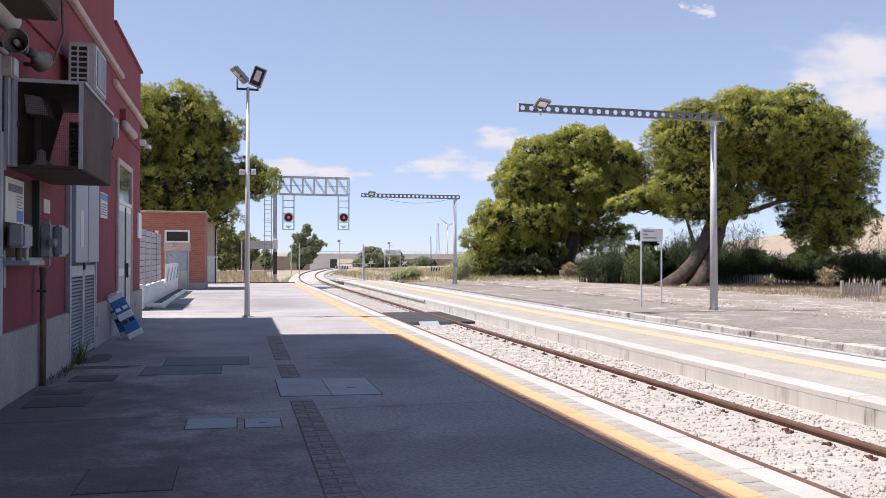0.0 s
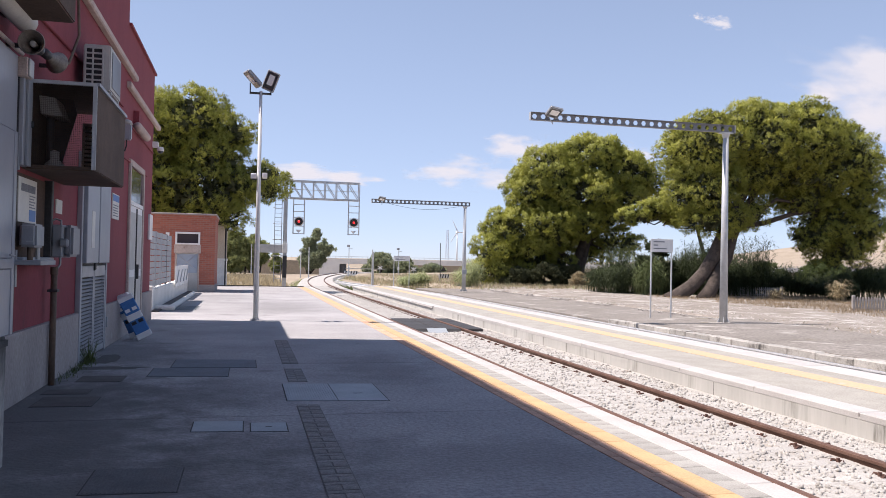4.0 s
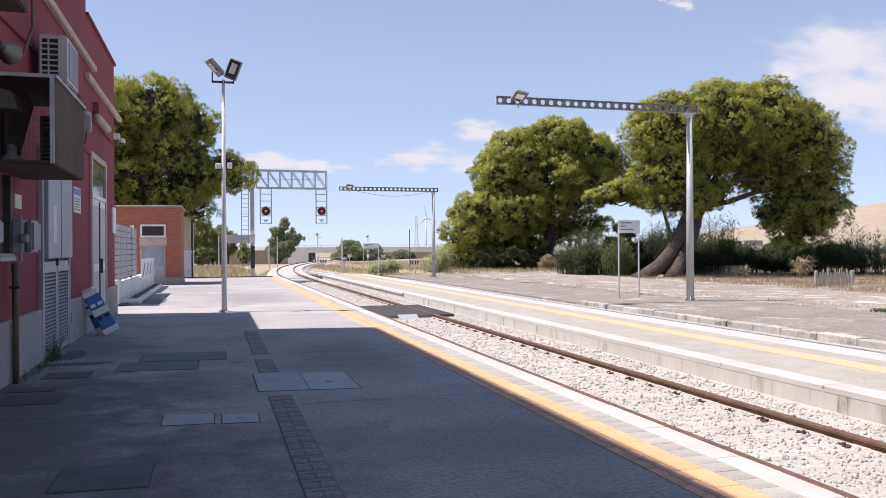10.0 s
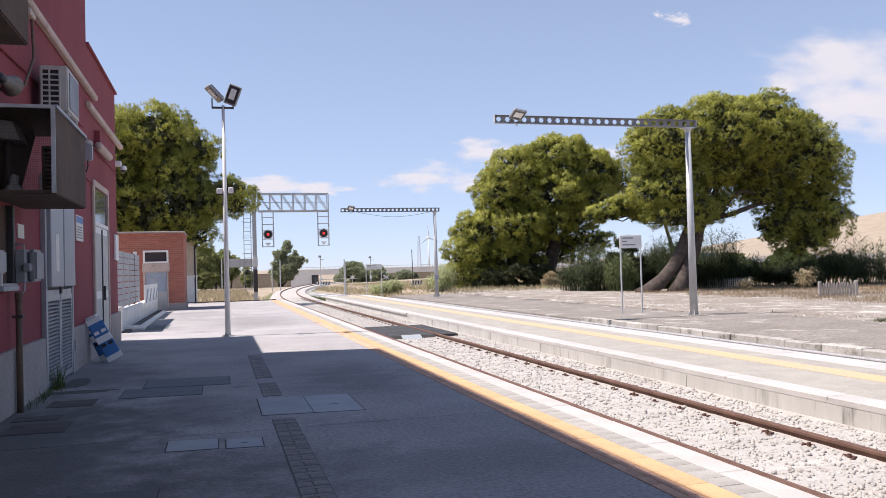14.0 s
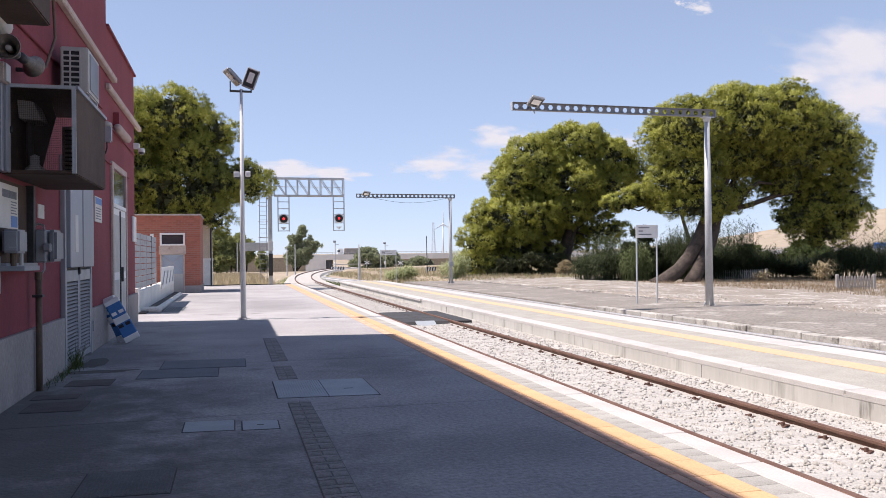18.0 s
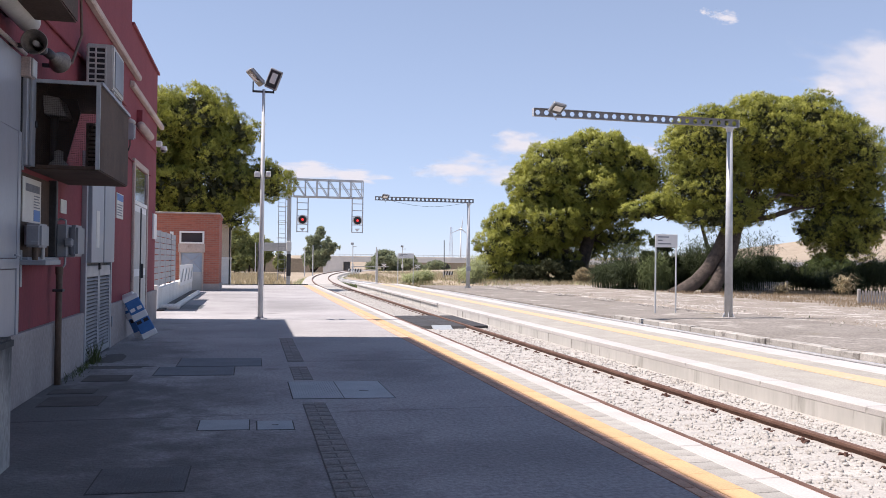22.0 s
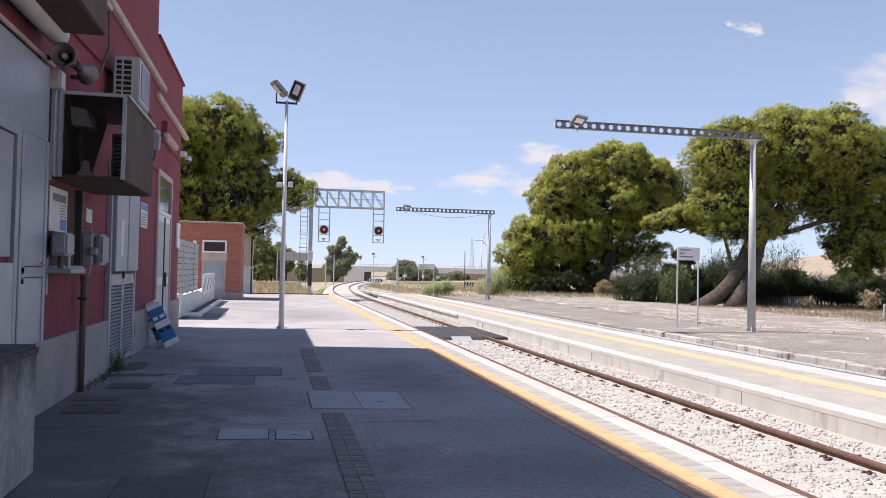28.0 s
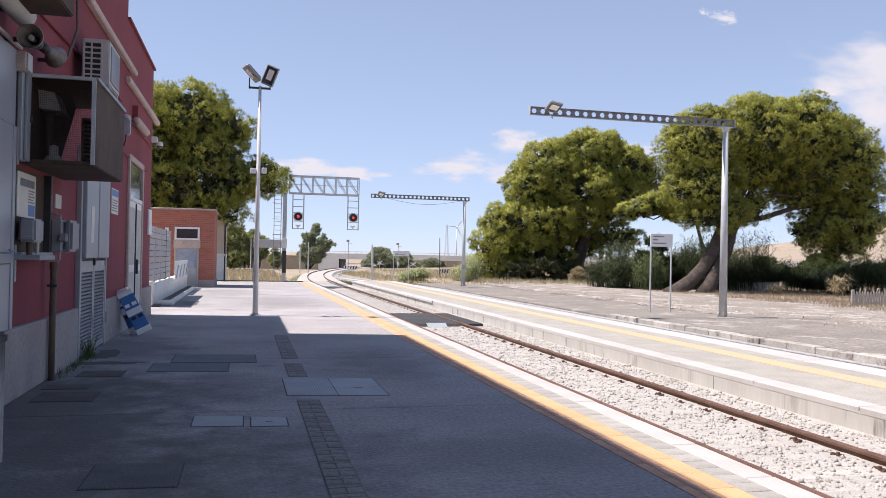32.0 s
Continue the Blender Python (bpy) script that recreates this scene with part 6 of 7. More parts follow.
grass("dry_grass", "dry straw-coloured grass beside the far tracks", 26000, patchy(12, 60, 60, 120), 0.5, 32, M["straw"], 0.03)
grass("weeds", "pale green weeds scattered over the waste ground", 5000, patchy(12, 50, 60, 118, 0.2), 0.45, 39, M["weed"], 0.03)
grass("dry_grass", "dry weeds beyond the end of the platform", 9000, patchy(-14, 3.4, 62, 110), 0.7, 33, M["straw"], 0.035)
grass("green_tufts", "small green tufts in the cracked old platform", 220, lambda rng, k: np.c_[rng.normal(19.0, 0.22, k), rng.normal(19.2, 0.22, k), np.zeros(k)], 0.16, 34, M["bush"], 0.01)
grass("weeds", "green weeds rooted between the far rails", 1600, lambda rng, k: np.c_[rng.normal(7.9, 0.4, k), rng.normal(66, 4.5, k), np.zeros(k)], 0.35, 35, M["bush"], 0.03)
grass("weeds", "dry and green weeds along the far ballast", 3600, lambda rng, k: (lambda yy: np.c_[np.array([track_x(q) for q in yy]) + np.where(rng.random(k) < 0.6, -1.5, 1.75) + rng.normal(0, 0.35, k), yy, np.zeros(k)])(rng.uniform(47, 96, k)), 0.32, 40, M["weed"], 0.022)
wall_weed = np.random.default_rng(36)
wp = np.c_[-2.17 + 0.10 * np.abs(wall_weed.normal(size=500)) * 0.8, np.where(wall_weed.random(500) < 0.5, wall_weed.normal(11.2, 0.5, 500), wall_weed.normal(12.0, 0.3, 500)), np.zeros(500)]
tagged(tri_mesh("weeds", np.concatenate([blades(wall_weed, wp[:300], 0.02, 0.11, 0.004, 0.7), blades(wall_weed, np.c_[-2.15 + 0.05 * np.abs(wall_weed.normal(size=150)), wall_weed.normal(12.25, 0.16, 150), np.zeros(150)][:80], 0.10, 0.38, 0.006, 0.3)]), M["bush"]), "green weeds at the foot of the wall", "weeds", kind="stuff")


def reed_bed(label, x0, x1, y0, y1, count, h, seed, leaf="reed"):
    """A stand of cane: stems with long arching leaves."""
    rng = np.random.default_rng(seed)
    root = thing("reed_bed", label, "reeds", ((x0 + x1) / 2, (y0 + y1) / 2, -0.5))
    cx, cy = (x0 + x1) / 2, (y0 + y1) / 2
    px, py = rng.uniform(x0, x1, count) - cx, rng.uniform(y0, y1, count) - cy
    hh = h * rng.uniform(0.6, 1.05, count) * (0.8 + 0.25 * np.sin(px * 1.3 + seed) + 0.15 * np.sin(px * 3.1))
    lean = rng.normal(scale=0.10, size=(count, 2))
    tris = []
    foot = np.c_[px, py, np.zeros(count)]
    top = foot + np.c_[lean * hh[:, None], hh]
    a = rng.uniform(0, 6.28, count)
    side = np.c_[np.cos(a), np.sin(a), 0 * a] * 0.015
    tris += [np.stack([foot - side, foot + side, top], 1)]
    for k in range(10):
        s = rng.uniform(0.25, 1.0, count)[:, None]
        b = foot + (top - foot) * s
        a = rng.uniform(0, 6.28, count)
        d = np.c_[np.cos(a), np.sin(a), rng.uniform(0.1, 0.9, count)]
        ln = rng.uniform(0.35, 0.7, count)[:, None]
        mid = b + d * ln * 0.6
        tip = mid + np.c_[d[:, :2], -rng.uniform(0.2, 0.8, count)] * ln * 0.5
        w = np.c_[-np.sin(a), np.cos(a), 0 * a] * 0.03
        tris += [np.stack([b - w, b + w, mid + w * 0.8], 1), np.stack([mid - w * 0.8, mid + w * 0.8, tip], 1)]
    tri_mesh("leaves", np.concatenate(tris), M[leaf], root)
    return root


grass("dry_grass", "short dry weeds among the stones", 900, patchy(18.8, 27, 8, 60, 0.55), 0.10, 37, M["hay"], 0.012, 0.8)
grass("weeds", "low grey-green weeds among the stones", 500, patchy(17.6, 27, 10, 58, 0.8), 0.12, 38, M["bush"], 0.014, 0.6)
# brighter copy of the reed leaf, with sunlight put into the colour
M["cane"] = mat("cane_leaf_sunlit", (0.21, 0.25, 0.11), (0.14, 0.175, 0.07), 0.7, scale=1, fine=8, bump=0, island=0.4)
translucent(M["cane"], 0.45)
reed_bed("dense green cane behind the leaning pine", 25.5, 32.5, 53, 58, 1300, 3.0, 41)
reed_bed("light green cane beside the leaning trunk, sunlight put into its colour", 26.9, 28.7, 51.0, 52.6, 170, 3.1, 47, "cane")
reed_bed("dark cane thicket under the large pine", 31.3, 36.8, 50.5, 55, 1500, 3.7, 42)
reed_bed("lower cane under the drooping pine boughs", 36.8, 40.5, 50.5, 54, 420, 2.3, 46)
reed_bed("green cane clump beside the old fence", 39.8, 43.0, 48.5, 53, 360, 2.0, 43)
reed_bed("tall cane clump past the picket fence", 42.0, 52.0, 46, 51, 900, 3.2, 44)
reed_bed("pale green cane by the far lamp pole", 18.1, 19.8, 66, 70, 220, 2.0, 45, "weed")


def shrub(label, at, r, h, seed, count=2600, size=0.22, material="bush", name="bush"):
    rng = np.random.default_rng(seed)
    root = thing(name, label, "tree" if h > 4 else "bush", at)
    n = 34
    d = rng.normal(size=(n, 3))
    d /= np.linalg.norm(d, axis=1)[:, None]
    cs = np.c_[d[:, 0] * r * 0.8 * (1 - 0.35 * (d[:, 2] > 0.3)), d[:, 1] * r * 0.7, h * 0.44 + d[:, 2] * h * 0.42]
    leaf = tufts(rng, cs, rng.uniform(0.12, 0.27, n) * min(r, h), count, size, inner=0.3, width=0.2)
    tri_mesh("foliage", leaf, M[material], root)
    bm = bmesh.new()
    for k in range(5):
        path_tube([(0, 0, 0), tuple(cs[k] * 0.5), tuple(cs[k])], [0.05 * h / 2, 0.03 * h / 2, 0.01], 5, bm)
    part("stems", bm, M["bark"], root)
    return root


reed_bed("low light green weeds on waste ground by the sign", 12.9, 15.1, 66.5, 69.0, 240, 0.95, 51, "weed")
# far leaf green lightened to carry the aerial haze in its colour
M["olive"] = mat("olive_leaf_hazed", (0.38, 0.41, 0.26), (0.27, 0.30, 0.185), 0.75, scale=1, fine=8, bump=0, island=0.35)
translucent(M["olive"], 0.4)
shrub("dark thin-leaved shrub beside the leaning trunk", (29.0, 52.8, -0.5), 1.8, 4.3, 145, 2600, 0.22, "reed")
shrub("grey-green bush beyond the level crossing", (24.5, 150.0, -1.0), 3.6, 4.4, 53, 4000, 0.45, "olive")
shrub("grey-green bush near the far road", (29.6, 152.0, -1.0), 2.6, 3.4, 54, 4000, 0.45, "olive")
shrub("pale scrub on the edge of the field", (35.0, 152.0, -1.0), 3.0, 2.4, 55, 2600, 0.4, "olive")


def plume_tree(label, at, plumes, seed, name="eucalyptus_tree", leaf="olive"):
    """A ragged tree of upright plumes: (foot x, top x, top height, width)."""
    rng = np.random.default_rng(seed)
    root = thing(name, label, "tree", at)
    cs, rs, bm = [], [], bmesh.new()
    for fx, tx, h, w in plumes:
        path_tube([(fx, 0, 0), ((fx + tx) / 2, 0.2, h * 0.45), (tx, 0, h * 0.92)], [0.05 + 0.02 * h, 0.06, 0.02], 6, bm)
        n = int(10 + h * 3)
        s = rng.uniform(0.22, 1.0, n)
        x = fx + (tx - fx) * s + rng.normal(size=n) * w * 0.5 * np.sin(np.pi * np.clip(s * 0.85 + 0.1, 0, 1))
        cs.append(np.c_[x, rng.normal(size=n) * w * 0.5, h * s])
        rs.append(rng.uniform(0.2, 0.42, n) * w)
    part("trunk", bm, M["bark"], root)
    cs, rs = np.concatenate(cs), np.concatenate(rs)
    tri_mesh("crown", tufts(rng, cs, rs, 1100 * len(plumes), 0.42, inner=0.2, width=0.2), M[leaf], root)
    return root


plume_tree("grey-green eucalyptus beside the viaduct", (11.6, 160.0, -1.1), [(0, 1.7, 8.6, 1.5), (0.2, 0.0, 6.6, 1.6), (0.4, 3.2, 6.8, 1.6), (0.6, 4.8, 5.6, 1.3), (0, -0.9, 4.6, 1.4), (0.5, 1.4, 5.2, 1.8), (0.3, 0.2, 3.6, 1.6)], 56)
M["far_leaf"] = mat("far_leaf", (0.33, 0.35, 0.14), (0.22, 0.245, 0.10), 0.75, scale=1, fine=8, bump=0, island=0.35)
translucent(M["far_leaf"], 0.4)
plume_tree("dark green trees beyond the station yard", (-4.2, 122.0, -0.6), [(-2.4, -2.8, 5.6, 1.5), (-0.8, -0.8, 6.4, 1.6), (0.8, 1.0, 6.0, 1.5), (-1.6, -1.8, 4.0, 1.7), (0.2, 0.2, 3.6, 1.7), (2.0, 2.2, 4.6, 1.4)], 61, "bushy_tree", "far_leaf")
plume_tree("broad olive-green trees beyond the platform end", (-1.6, 118.0, -0.6), [(-1.4, -1.6, 5.2, 1.8), (0.0, 0.0, 5.8, 1.9), (1.4, 1.6, 5.3, 1.8), (-0.6, -0.6, 3.4, 2.0), (0.8, 0.9, 3.2, 2.0)], 64, "bushy_tree", "far_leaf")
plume_tree("shorter dark green trees by the far yard", (0.4, 125.0, -0.6), [(-1.2, -1.4, 5.4, 1.4), (0.4, 0.6, 5.8, 1.5), (1.6, 2.0, 4.6, 1.3), (0.0, 0.0, 3.2, 1.6)], 62, "bushy_tree", "far_leaf")
plume_tree("thin grey-green shrub by the far track", (4.2, 128.0, -0.6), [(0, 0.2, 2.8, 0.9), (0.6, 1.0, 2.2, 0.8)], 63, "bushy_tree", "far_leaf")
for i in range(16):
    rr = random.Random(90 + i)
    x = 36 + i * 3.4 + rr.uniform(-1, 1)
    shrub("scrub in the shade behind the pines", (x, 62 + rr.uniform(-3, 10), -0.5), 2.4, rr.uniform(2.0, 3.2), 100 + i, 1500, 0.35, "bush")
# undergrowth in the crown's painted shade colour
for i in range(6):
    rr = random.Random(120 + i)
    shrub("dark undergrowth below the bushy pine", (24.5 + i * 2.6, 71 + rr.uniform(-1, 1), -0.5), 1.8, rr.uniform(1.6, 2.6), 130 + i, 1500, 0.3, "pine_shade")
shrub("straw-coloured dry shrub at the foot of the pine", (29.4, 68.0, -0.5), 0.8, 1.4, 140, 700, 0.3, "straw")
reed_bed("straw-coloured dry stalks by the picket fence", 35.8, 36.5, 42.8, 43.4, 34, 1.5, 141, "straw")
reed_bed("straw-coloured dry stalks in front of the cane", 32.4, 33.0, 44.2, 44.8, 26, 1.3, 143, "straw")
shrub("small oleander beside the old fence", (38.5, 45.5, -0.5), 1.0, 1.8, 142, 1200, 0.22, "reed")

# old fence with one standing picket panel
M["old_wood"] = mat("old_concrete_picket", (0.40, 0.37, 0.34), (0.30, 0.275, 0.25), 0.9, scale=3, fine=30)
def pickets(at, rz, n, label, k=0.76):
    f_ = thing("picket_fence", label, "fence", at, rz)
    for i in range(n):
        part("picket", prism([(i * 0.14, 0.02), (i * 0.14 + 0.075, 0.02), (i * 0.14 + 0.075, 0.95 * k), (i * 0.14 + 0.0375, 1.03 * k), (i * 0.14, 0.95 * k)], "y", -0.02, 0.02), M["old_wood"], f_)
    part("rail", box(-0.06, n * 0.14, 0.021, 0.06, 0.25 * k, 0.33 * k), M["old_wood"], f_)
    part("rail", box(-0.06, n * 0.14, 0.021, 0.06, 0.75 * k, 0.83 * k), M["old_wood"], f_)
    for x in (-0.16, n * 0.14 + 0.02):
        part("post", box(x - 0.07, x + 0.07, -0.07, 0.07, 0.0, 1.12 * k, 0.015), M["old_wood"], f_)
    return f_


pickets((29.4, 33.8, -0.52), -14, 12, "weathered grey picket fence panel standing in dry grass")
for i in range(2):
    pickets((33.2 + i * 2.2, 51.6 - i * 0.8, -0.52), -21, 14, "shaded grey picket fence panel overgrown by cane")

# ---- distance: level crossing, viaduct, road ----
def striped(at, w, h, n, label, rz=0.0, legs=0.6):
    s = thing("warning_board", label, "sign", at, rz)
    part("board", box(0, w, -0.02, 0.02, legs, legs + h), M["white"], s)
    for i in range(n):
        a = (i + 0.25) * w / n
        part("stripe", prism([(a, legs + 0.01), (a + w / n * 0.45, legs + 0.01), (a + w / n * 0.75, legs + h - 0.01), (a + w / n * 0.3, legs + h - 0.01)], "y", -0.026, -0.021), M["black"], s)
    for x in (0.1, w - 0.1):
        part("leg", tube((x, 0.05, 0), (x, 0.05, legs), 0.03, n=6), M["steel"], s)
    return s


striped((14.9, 126.0, -0.85), 2.1, 0.50, 5, "black and white chevron board at the level crossing", 0, 0.35)
striped((20.1, 84.0, -0.6), 1.15, 0.42, 4, "brown and white striped board in the field", 0, 0.5)
tri = thing("warning_sign", "triangular warning sign on a leaning pole", "sign", (19.3, 80.0, -0.55))
part("pole", tube((0, 0, 0), (-0.05, 0, 4.1), 0.04, n=8), M["dark_metal"], tri)
part("plate", prism([(0.05, 1.25), (0.61, 1.25), (0.33, 1.75)], "y", -0.06, -0.04), M["dark_metal"], tri)


def far_pole(at, h, label, head=True):
    p_ = thing("signal_post", label, "post", at)
    part("shaft", tube((0, 0, 0), (0, 0, h), 0.07, 0.05, 8), M["steel"], p_)
    if head:
        part("head", box(-0.28, 0.10, -0.14, 0.14, h - 0.12, h + 0.18, 0.02), M["alu"], p_)
        part("arm", box(-0.05, 0.5, -0.03, 0.03, h - 0.4, h - 0.34), M["steel"], p_)
        part("cabinet", box(-0.12, 0.12, -0.12, 0.12, 1.0, 1.5, 0.01), M["white"], p_)
    return p_


far_pole((6.45, 100.0, -0.7), 3.5, "slim grey post near the distant track", False)
far_pole((6.70, 90.0, -0.7), 3.7, "slim grey post with a small plate", False)
far_pole((13.6, 110.0, -0.7), 4.3, "level crossing light post with grey head")
far_pole((11.5, 75.0, -0.75), 3.4, "pair of tall slim grey posts", False)
far_pole((22.4, 120.0, -0.7), 4.2, "level crossing light post with grey head")
far_pole((11.75, 76.0, -0.75), 3.2, "tall slim grey post beside another", False)
far_pole((0.6, 108.0, -0.7), 4.2, "slim pole among distant trees", False)
for x, yy in ((21.2, 130.0), (23.1, 112.0)):
    xs_ = thing("crossbuck", "white crossed boards at the level crossing", "sign", (x, yy, -0.7))
    part("pole", tube((0, 0, 0), (0, 0, 1.6), 0.04, n=6), M["steel"], xs_)
    part("board", box(-0.45, 0.45, -0.05, -0.02, -0.07, 0.07), M["white"], xs_).matrix_basis = pose(0, 0, 1.25, 0, 32, 0)
    part("board", box(-0.45, 0.45, -0.08, -0.051, -0.07, 0.07), M["white"], xs_).matrix_basis = pose(0, 0, 1.25, 0, -32, 0)
barrier_bar = thing("crossing_barrier", "white and red crossing barrier beam", "barrier", (15.4, 132, -0.7))
part("beam", box(0.4, 7.0, -0.05, 0.05, 0.95, 1.07), M["offwhite"], barrier_bar)
part("pivot", box(0, 0.4, -0.2, 0.2, 0, 1.2, 0.02), M["dark_metal"], barrier_bar)

VY = 300.0
viaduct = thing("viaduct", "pale concrete road bridge with steel railing across the plain", "bridge", (0, VY, 0))
DZ = 1.5
part("deck", box(26.0, 850, 0.0, 9.0, DZ - 1.0, DZ), M["concrete_far"], viaduct)
part("parapet", box(26.0, 850, -0.3, 0.0, DZ - 1.0, DZ + 1.0), M["concrete_far"], viaduct)
part("abutment", box(26.0, 33.6, -0.32, 9.0, -6.0, DZ - 1.0), M["concrete_far"], viaduct)
# dark box that paints the shaded opening beside the abutment
part("pier", box(33.9, 36.2, 0.02, 9.0, -6.0, DZ - 1.0), M["dark_metal"], viaduct)
part("embankment", prism([(-450, -5), (26, -5), (26, DZ), (-450, DZ)], "y", -0.2, 9.0), M["earth"], viaduct)
part("embankment", prism([(52, -5), (850, -5), (850, DZ - 1.01), (60, DZ - 1.01)], "y", 0.05, 9.0), M["earth"], viaduct)
part("rail", box(26.0, 850, -0.2, -0.1, DZ + 1.75, DZ + 1.85), M["steel"], viaduct)
bm = bmesh.new()
for i in range(180):
    box(-60 + i * 2.0, -59.9 + i * 2.0, -0.2, -0.1, DZ + 1.0, DZ + 1.85, bm=bm)
tagged(part("railing_posts", bm, M["steel"], viaduct), kind="stuff")

M["haze_white"] = mat("turbine_white", (0.86, 0.88, 0.92), None, 0.5, scale=0.1, fine=1, bump=0)
turbine = thing("wind_turbine", "white wind turbine far across the plain", "wind turbine", (394.0, 1500.0, -4))
part("tower", tube((0, 0, 0), (0, 0, 66), 1.5, 0.9, 14), M["haze_white"], turbine, smooth=True)
part("nacelle", box(-1.8, 1.8, -3.0, 6.0, 64.5, 68.0, 0.6), M["haze_white"], turbine)
rotor = part("rotor", revolve([(0.001, -2.0), (1.6, -0.8), (1.8, 0.6), (0.001, 0.7)], 12, matrix=pose(0, 0, 0, -90, 0, 0)), M["haze_white"], turbine, smooth=True)
for k in range(3):
    bl = part("blade", prism([(-0.8, 0.0), (0.9, 0.0), (1.3, 4.0), (0.15, 25.0), (-0.15, 25.0), (-0.8, 4.0)], "y", -0.25, 0.25), M["haze_white"], rotor)
    bl.matrix_basis = pose(0, 0, 0, 0, 120 * k, 0)
# steel grey paled towards blue; the distance haze is in the colour
M["haze_grey"] = mat("pylon_haze_grey", (0.64, 0.68, 0.78), None, 0.6, scale=0.1, fine=1, bump=0)
pylon = thing("lattice_mast", "hazy steel lattice mast on the horizon", "mast", (374.5, 1500.0, -4))
bm = bmesh.new()
for sx, sy in ((-1, -1), (1, -1), (-1, 1), (1, 1)):
    tube((sx * 3.6, sy * 3.6, 0), (sx * 1.2, sy * 1.2, 70), 0.35, 0.3, 5, bm)
for i in range(14):
    w = 3.6 - 2.4 * i / 14
    w2 = 3.6 - 2.4 * (i + 1) / 14
    for s in (-1, 1):
        tube((-s * w, -w, i * 5), (s * w2, -w2, i * 5 + 5), 0.2, n=4, bm=bm)
part("lattice", bm, M["haze_grey"], pylon)

# ---- road vehicles ----
TRUCK_Z = DZ
truck = thing("truck", "blue box lorry with drawbar trailer and white cab", "truck")
for x0, x1 in ((-16.6, -10.2), (-8.6, -2.4)):
    part("box_body", box(x0, x1, -1.25, 1.25, 1.2, 3.7, 0.08), M["truck_blue"], truck)
    part("chassis", box(x0, x1, -1.0, 1.0, 0.8, 1.19), M["dark_metal"], truck)
part("cab", box(-2.2, -0.1, -1.2, 1.2, 0.7, 3.4, 0.25, seg=2), M["white"], truck)
part("windscreen", box(-0.9, -0.085, -1.205, 1.205, 1.9, 2.8), M["dark_glass"], truck)
part("drawbar", box(-10.2, -8.6, -0.1, 0.1, 0.85, 1.0), M["dark_metal"], truck)
for x in (-15.2, -11.6, -7.4, -3.6, -1.2):
    for yy in (-1.15, 1.15):
        wl = part("wheel", tube((x, yy - 0.14, 0.5), (x, yy + 0.14, 0.5), 0.5, n=16), M["black"], truck)
        part("rim", tube((x, yy - 0.15, 0.5), (x, yy + 0.15, 0.5), 0.26, n=12), M["alu"], wl)
M["tarpaulin"] = mat("tarpaulin", (0.30, 0.27, 0.25), (0.24, 0.215, 0.20), 0.7, scale=1, fine=10, bump=0.1)
lorry = thing("truck", "white cab lorry with a long grey tarpaulin trailer", "truck")
part("trailer", box(2.6, 11.8, -1.25, 1.25, 1.1, 3.3, 0.1), M["tarpaulin"], lorry)
part("chassis", box(2.0, 11.8, -1.0, 1.0, 0.75, 1.09), M["dark_metal"], lorry)
part("cab", box(0.0, 2.1, -1.2, 1.2, 0.6, 3.2, 0.25, seg=2), M["white"], lorry)
part("windscreen", box(-0.005, 0.8, -1.205, 1.205, 1.8, 2.6), M["dark_glass"], lorry)
for x in (1.1, 3.8, 9.2, 10.4):
    for yy in (-1.15, 1.15):
        wl = part("wheel", tube((x, yy - 0.14, 0.5), (x, yy + 0.14, 0.5), 0.5, n=16), M["black"], lorry)
        part("rim", tube((x, yy - 0.15, 0.5), (x, yy + 0.15, 0.5), 0.26, n=12), M["alu"], wl)


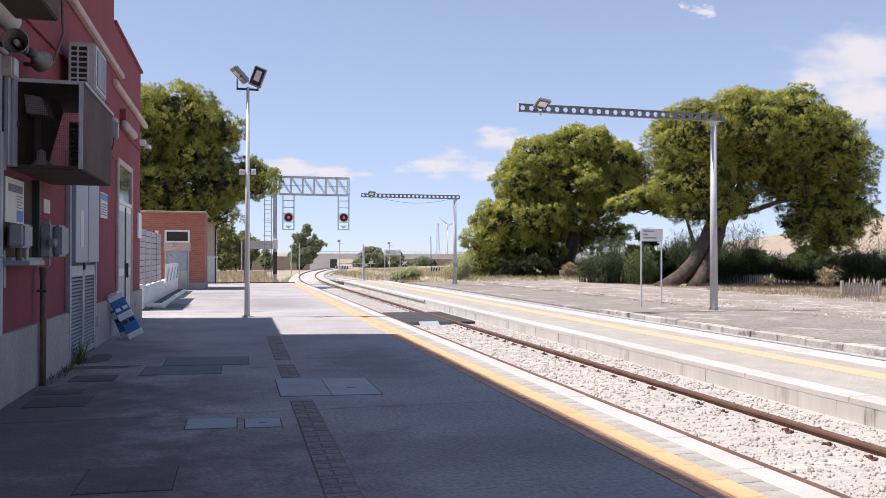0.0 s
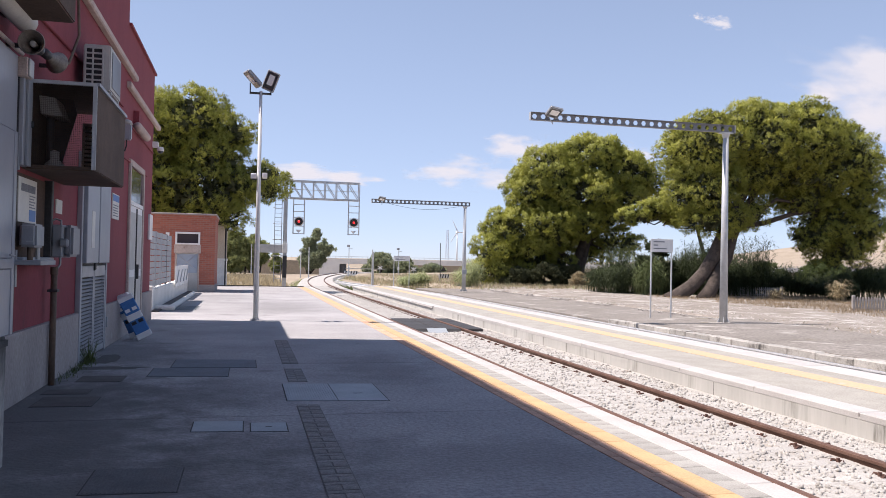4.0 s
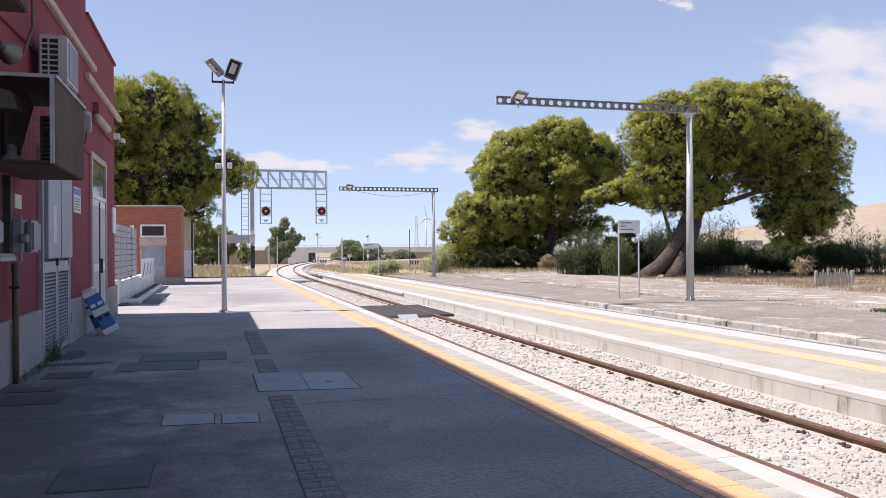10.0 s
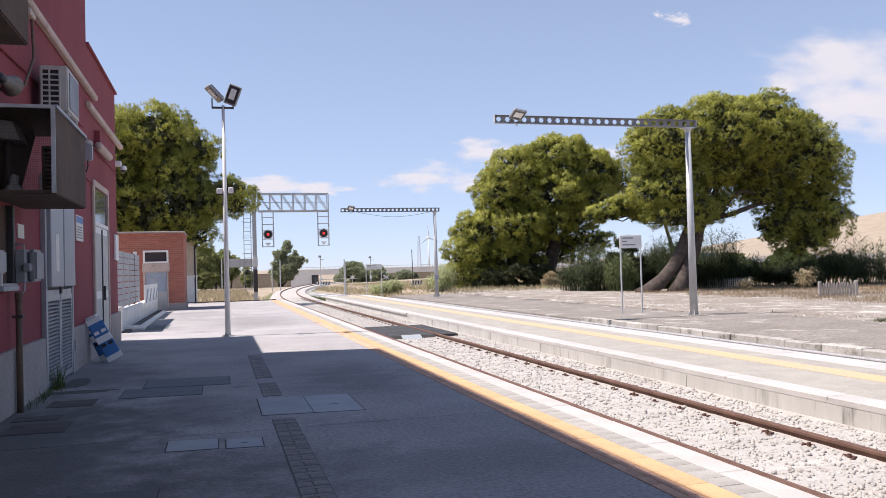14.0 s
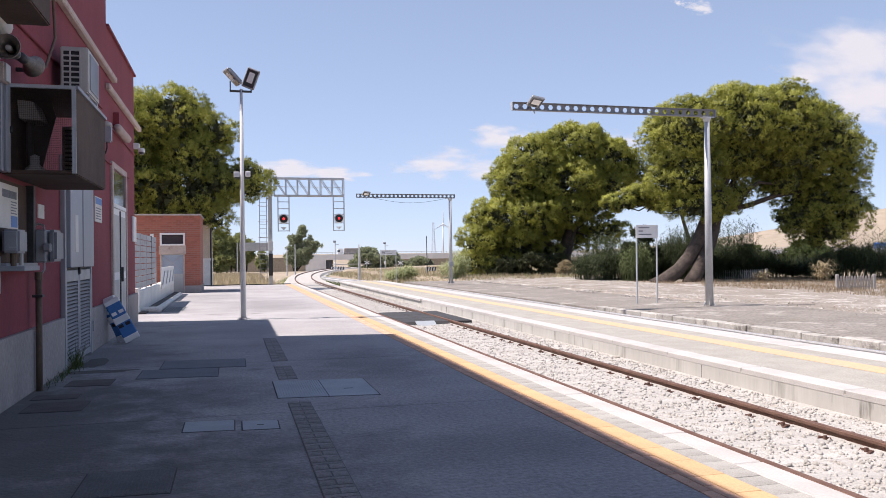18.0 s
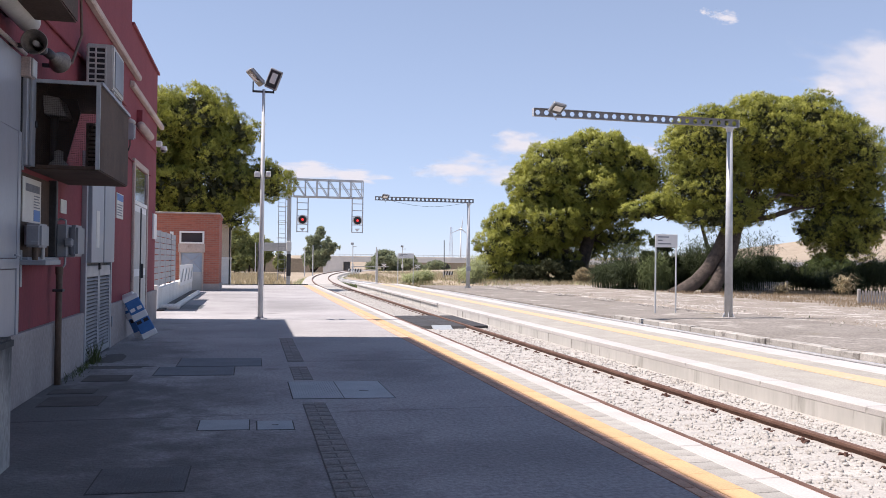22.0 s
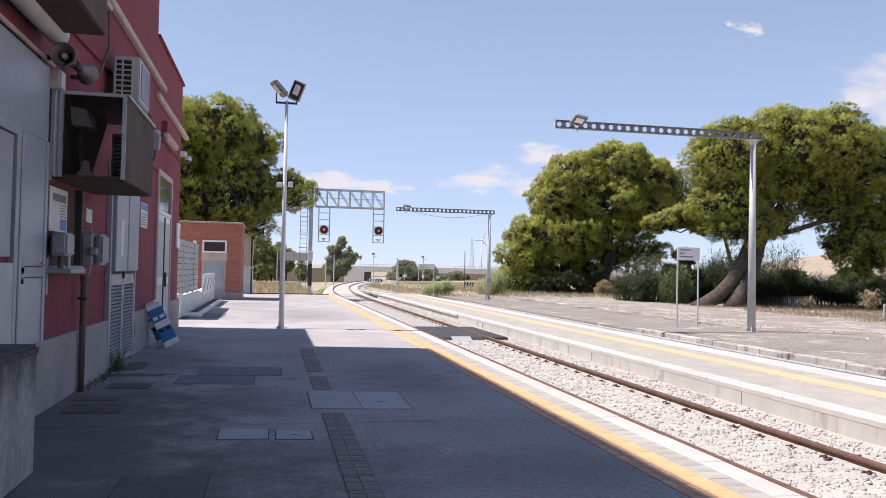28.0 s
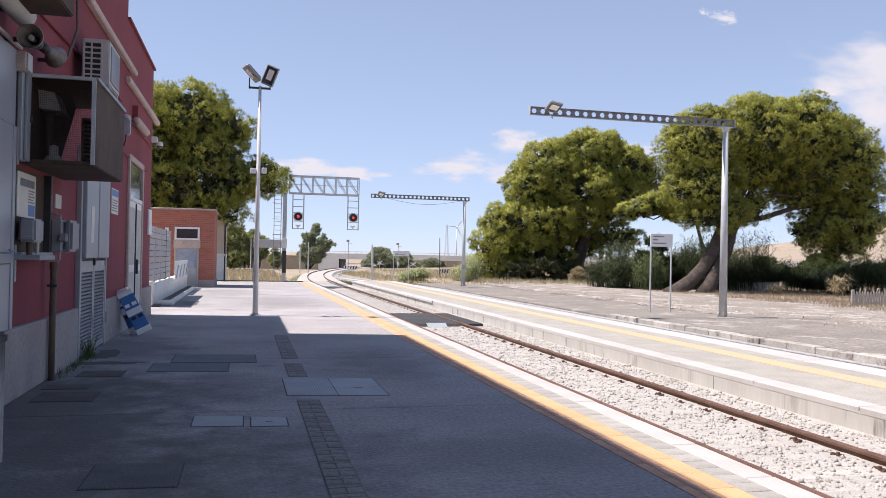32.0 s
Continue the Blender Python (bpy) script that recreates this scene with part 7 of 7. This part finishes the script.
# ---- clouds ----
def cloud_material():
    m = bpy.data.materials.new("cloud_vapour")
    m.use_nodes = True
    nt = m.node_tree
    N, L = nt.nodes, nt.links
    N.clear()
    out, mx, tr_, em = N.new("ShaderNodeOutputMaterial"), N.new("ShaderNodeMixShader"), N.new("ShaderNodeBsdfTransparent"), N.new("ShaderNodeEmission")
    tc, ln, ns, info = N.new("ShaderNodeTexCoord"), N.new("ShaderNodeVectorMath"), N.new("ShaderNodeTexNoise"), N.new("ShaderNodeObjectInfo")
    ln.operation = "LENGTH"
    em.inputs["Color"].default_value, em.inputs["Strength"].default_value = (0.98, 0.985, 1.02, 1), 0.60
    ns.noise_dimensions = "4D"
    ns.inputs["Scale"].default_value, ns.inputs["Detail"].default_value, ns.inputs["Roughness"].default_value = 1.5, 5.0, 0.50
    L.new(tc.outputs["Object"], ns.inputs["Vector"])
    wv = N.new("ShaderNodeMath")
    wv.operation, wv.inputs[1].default_value = "MULTIPLY", 37.0
    L.new(info.outputs["Random"], wv.inputs[0])
    L.new(wv.outputs[0], ns.inputs["W"])
    mp = N.new("ShaderNodeMapping")
    mp.inputs["Scale"].default_value = (1, 1, 1)
    L.new(tc.outputs["Object"], mp.inputs["Vector"])
    L.new(mp.outputs[0], ln.inputs[0])
    sub = N.new("ShaderNodeMath")
    sub.operation = "MULTIPLY_ADD"
    sub.inputs[1].default_value, sub.inputs[2].default_value = 2.6, -0.50
    L.new(ns.outputs["Fac"], sub.inputs[0])
    s2 = N.new("ShaderNodeMath")
    s2.operation = "SUBTRACT"
    L.new(sub.outputs[0], s2.inputs[0])
    L.new(ln.outputs["Value"], s2.inputs[1])
    mr = N.new("ShaderNodeMapRange")
    mr.interpolation_type = "SMOOTHSTEP"
    mr.inputs["From Min"].default_value, mr.inputs["From Max"].default_value = -0.06, 0.74
    mr.inputs["To Max"].default_value = 0.92
    L.new(s2.outputs[0], mr.inputs["Value"])
    L.new(mr.outputs[0], mx.inputs[0])
    L.new(tr_.outputs[0], mx.inputs[1])
    L.new(em.outputs[0], mx.inputs[2])
    L.new(mx.outputs[0], out.inputs["Surface"])
    return m


M["cloud"] = cloud_material()
CLOUDS = []
for cx, cz, w, h in ((2740, 872, 600, 240), (2440, 775, 280, 96), (2960, 690, 520, 170), (1040, 464, 190, 78), (800, 362, 230, 74), (990, 335, 300, 74), (184, 340, 190, 50), (360, 322, 150, 34), (1975, 1075, 95, 42), (1880, 1096, 40, 18), (1560, 478, 190, 76)):
    cl = raw("cloud", [(-2.4, 0, -2.4), (2.4, 0, -2.4), (2.4, 0, 2.4), (-2.4, 0, 2.4)], [(0, 1, 2, 3)], M["cloud"])
    tagged(cl, "soft white fair-weather cloud in the blue sky", "cloud", kind="structure")
    cl.scale = (w, 1, h)
    cl.visible_shadow = False
    CLOUDS.append((cl, cx, cz))


# ---- what moves ----
def motions():
    walk(truck, [(t, pose(32.4 + 22.7 * (t - 6.1), VY + 6.4, TRUCK_Z)) for t in (0, 8, 16, 24, 32)])
    walk(lorry, [(t, pose(72.4 - 22.8 * (t - 16.5), VY + 2.6, TRUCK_Z)) for t in (0, 8, 16, 24, 32)])
    walk(rotor, [(t, pose(0, -3.4, 66.2, 0, a, 0)) for t, a in ((0, -50), (2, -36), (3.5, -28), (6, -20), (8, -15), (10, -11), (14, -6), (17, 0), (20, 4), (24, 12), (28, 22), (30, 29), (32, 34))])
    for k, (cl, cx, cz) in enumerate(CLOUDS):
        walk(cl, [(0, pose(cx - 8, 3000 + 12 * k, cz)), (32, pose(cx + 26, 3000 + 12 * k, cz))])


motions()
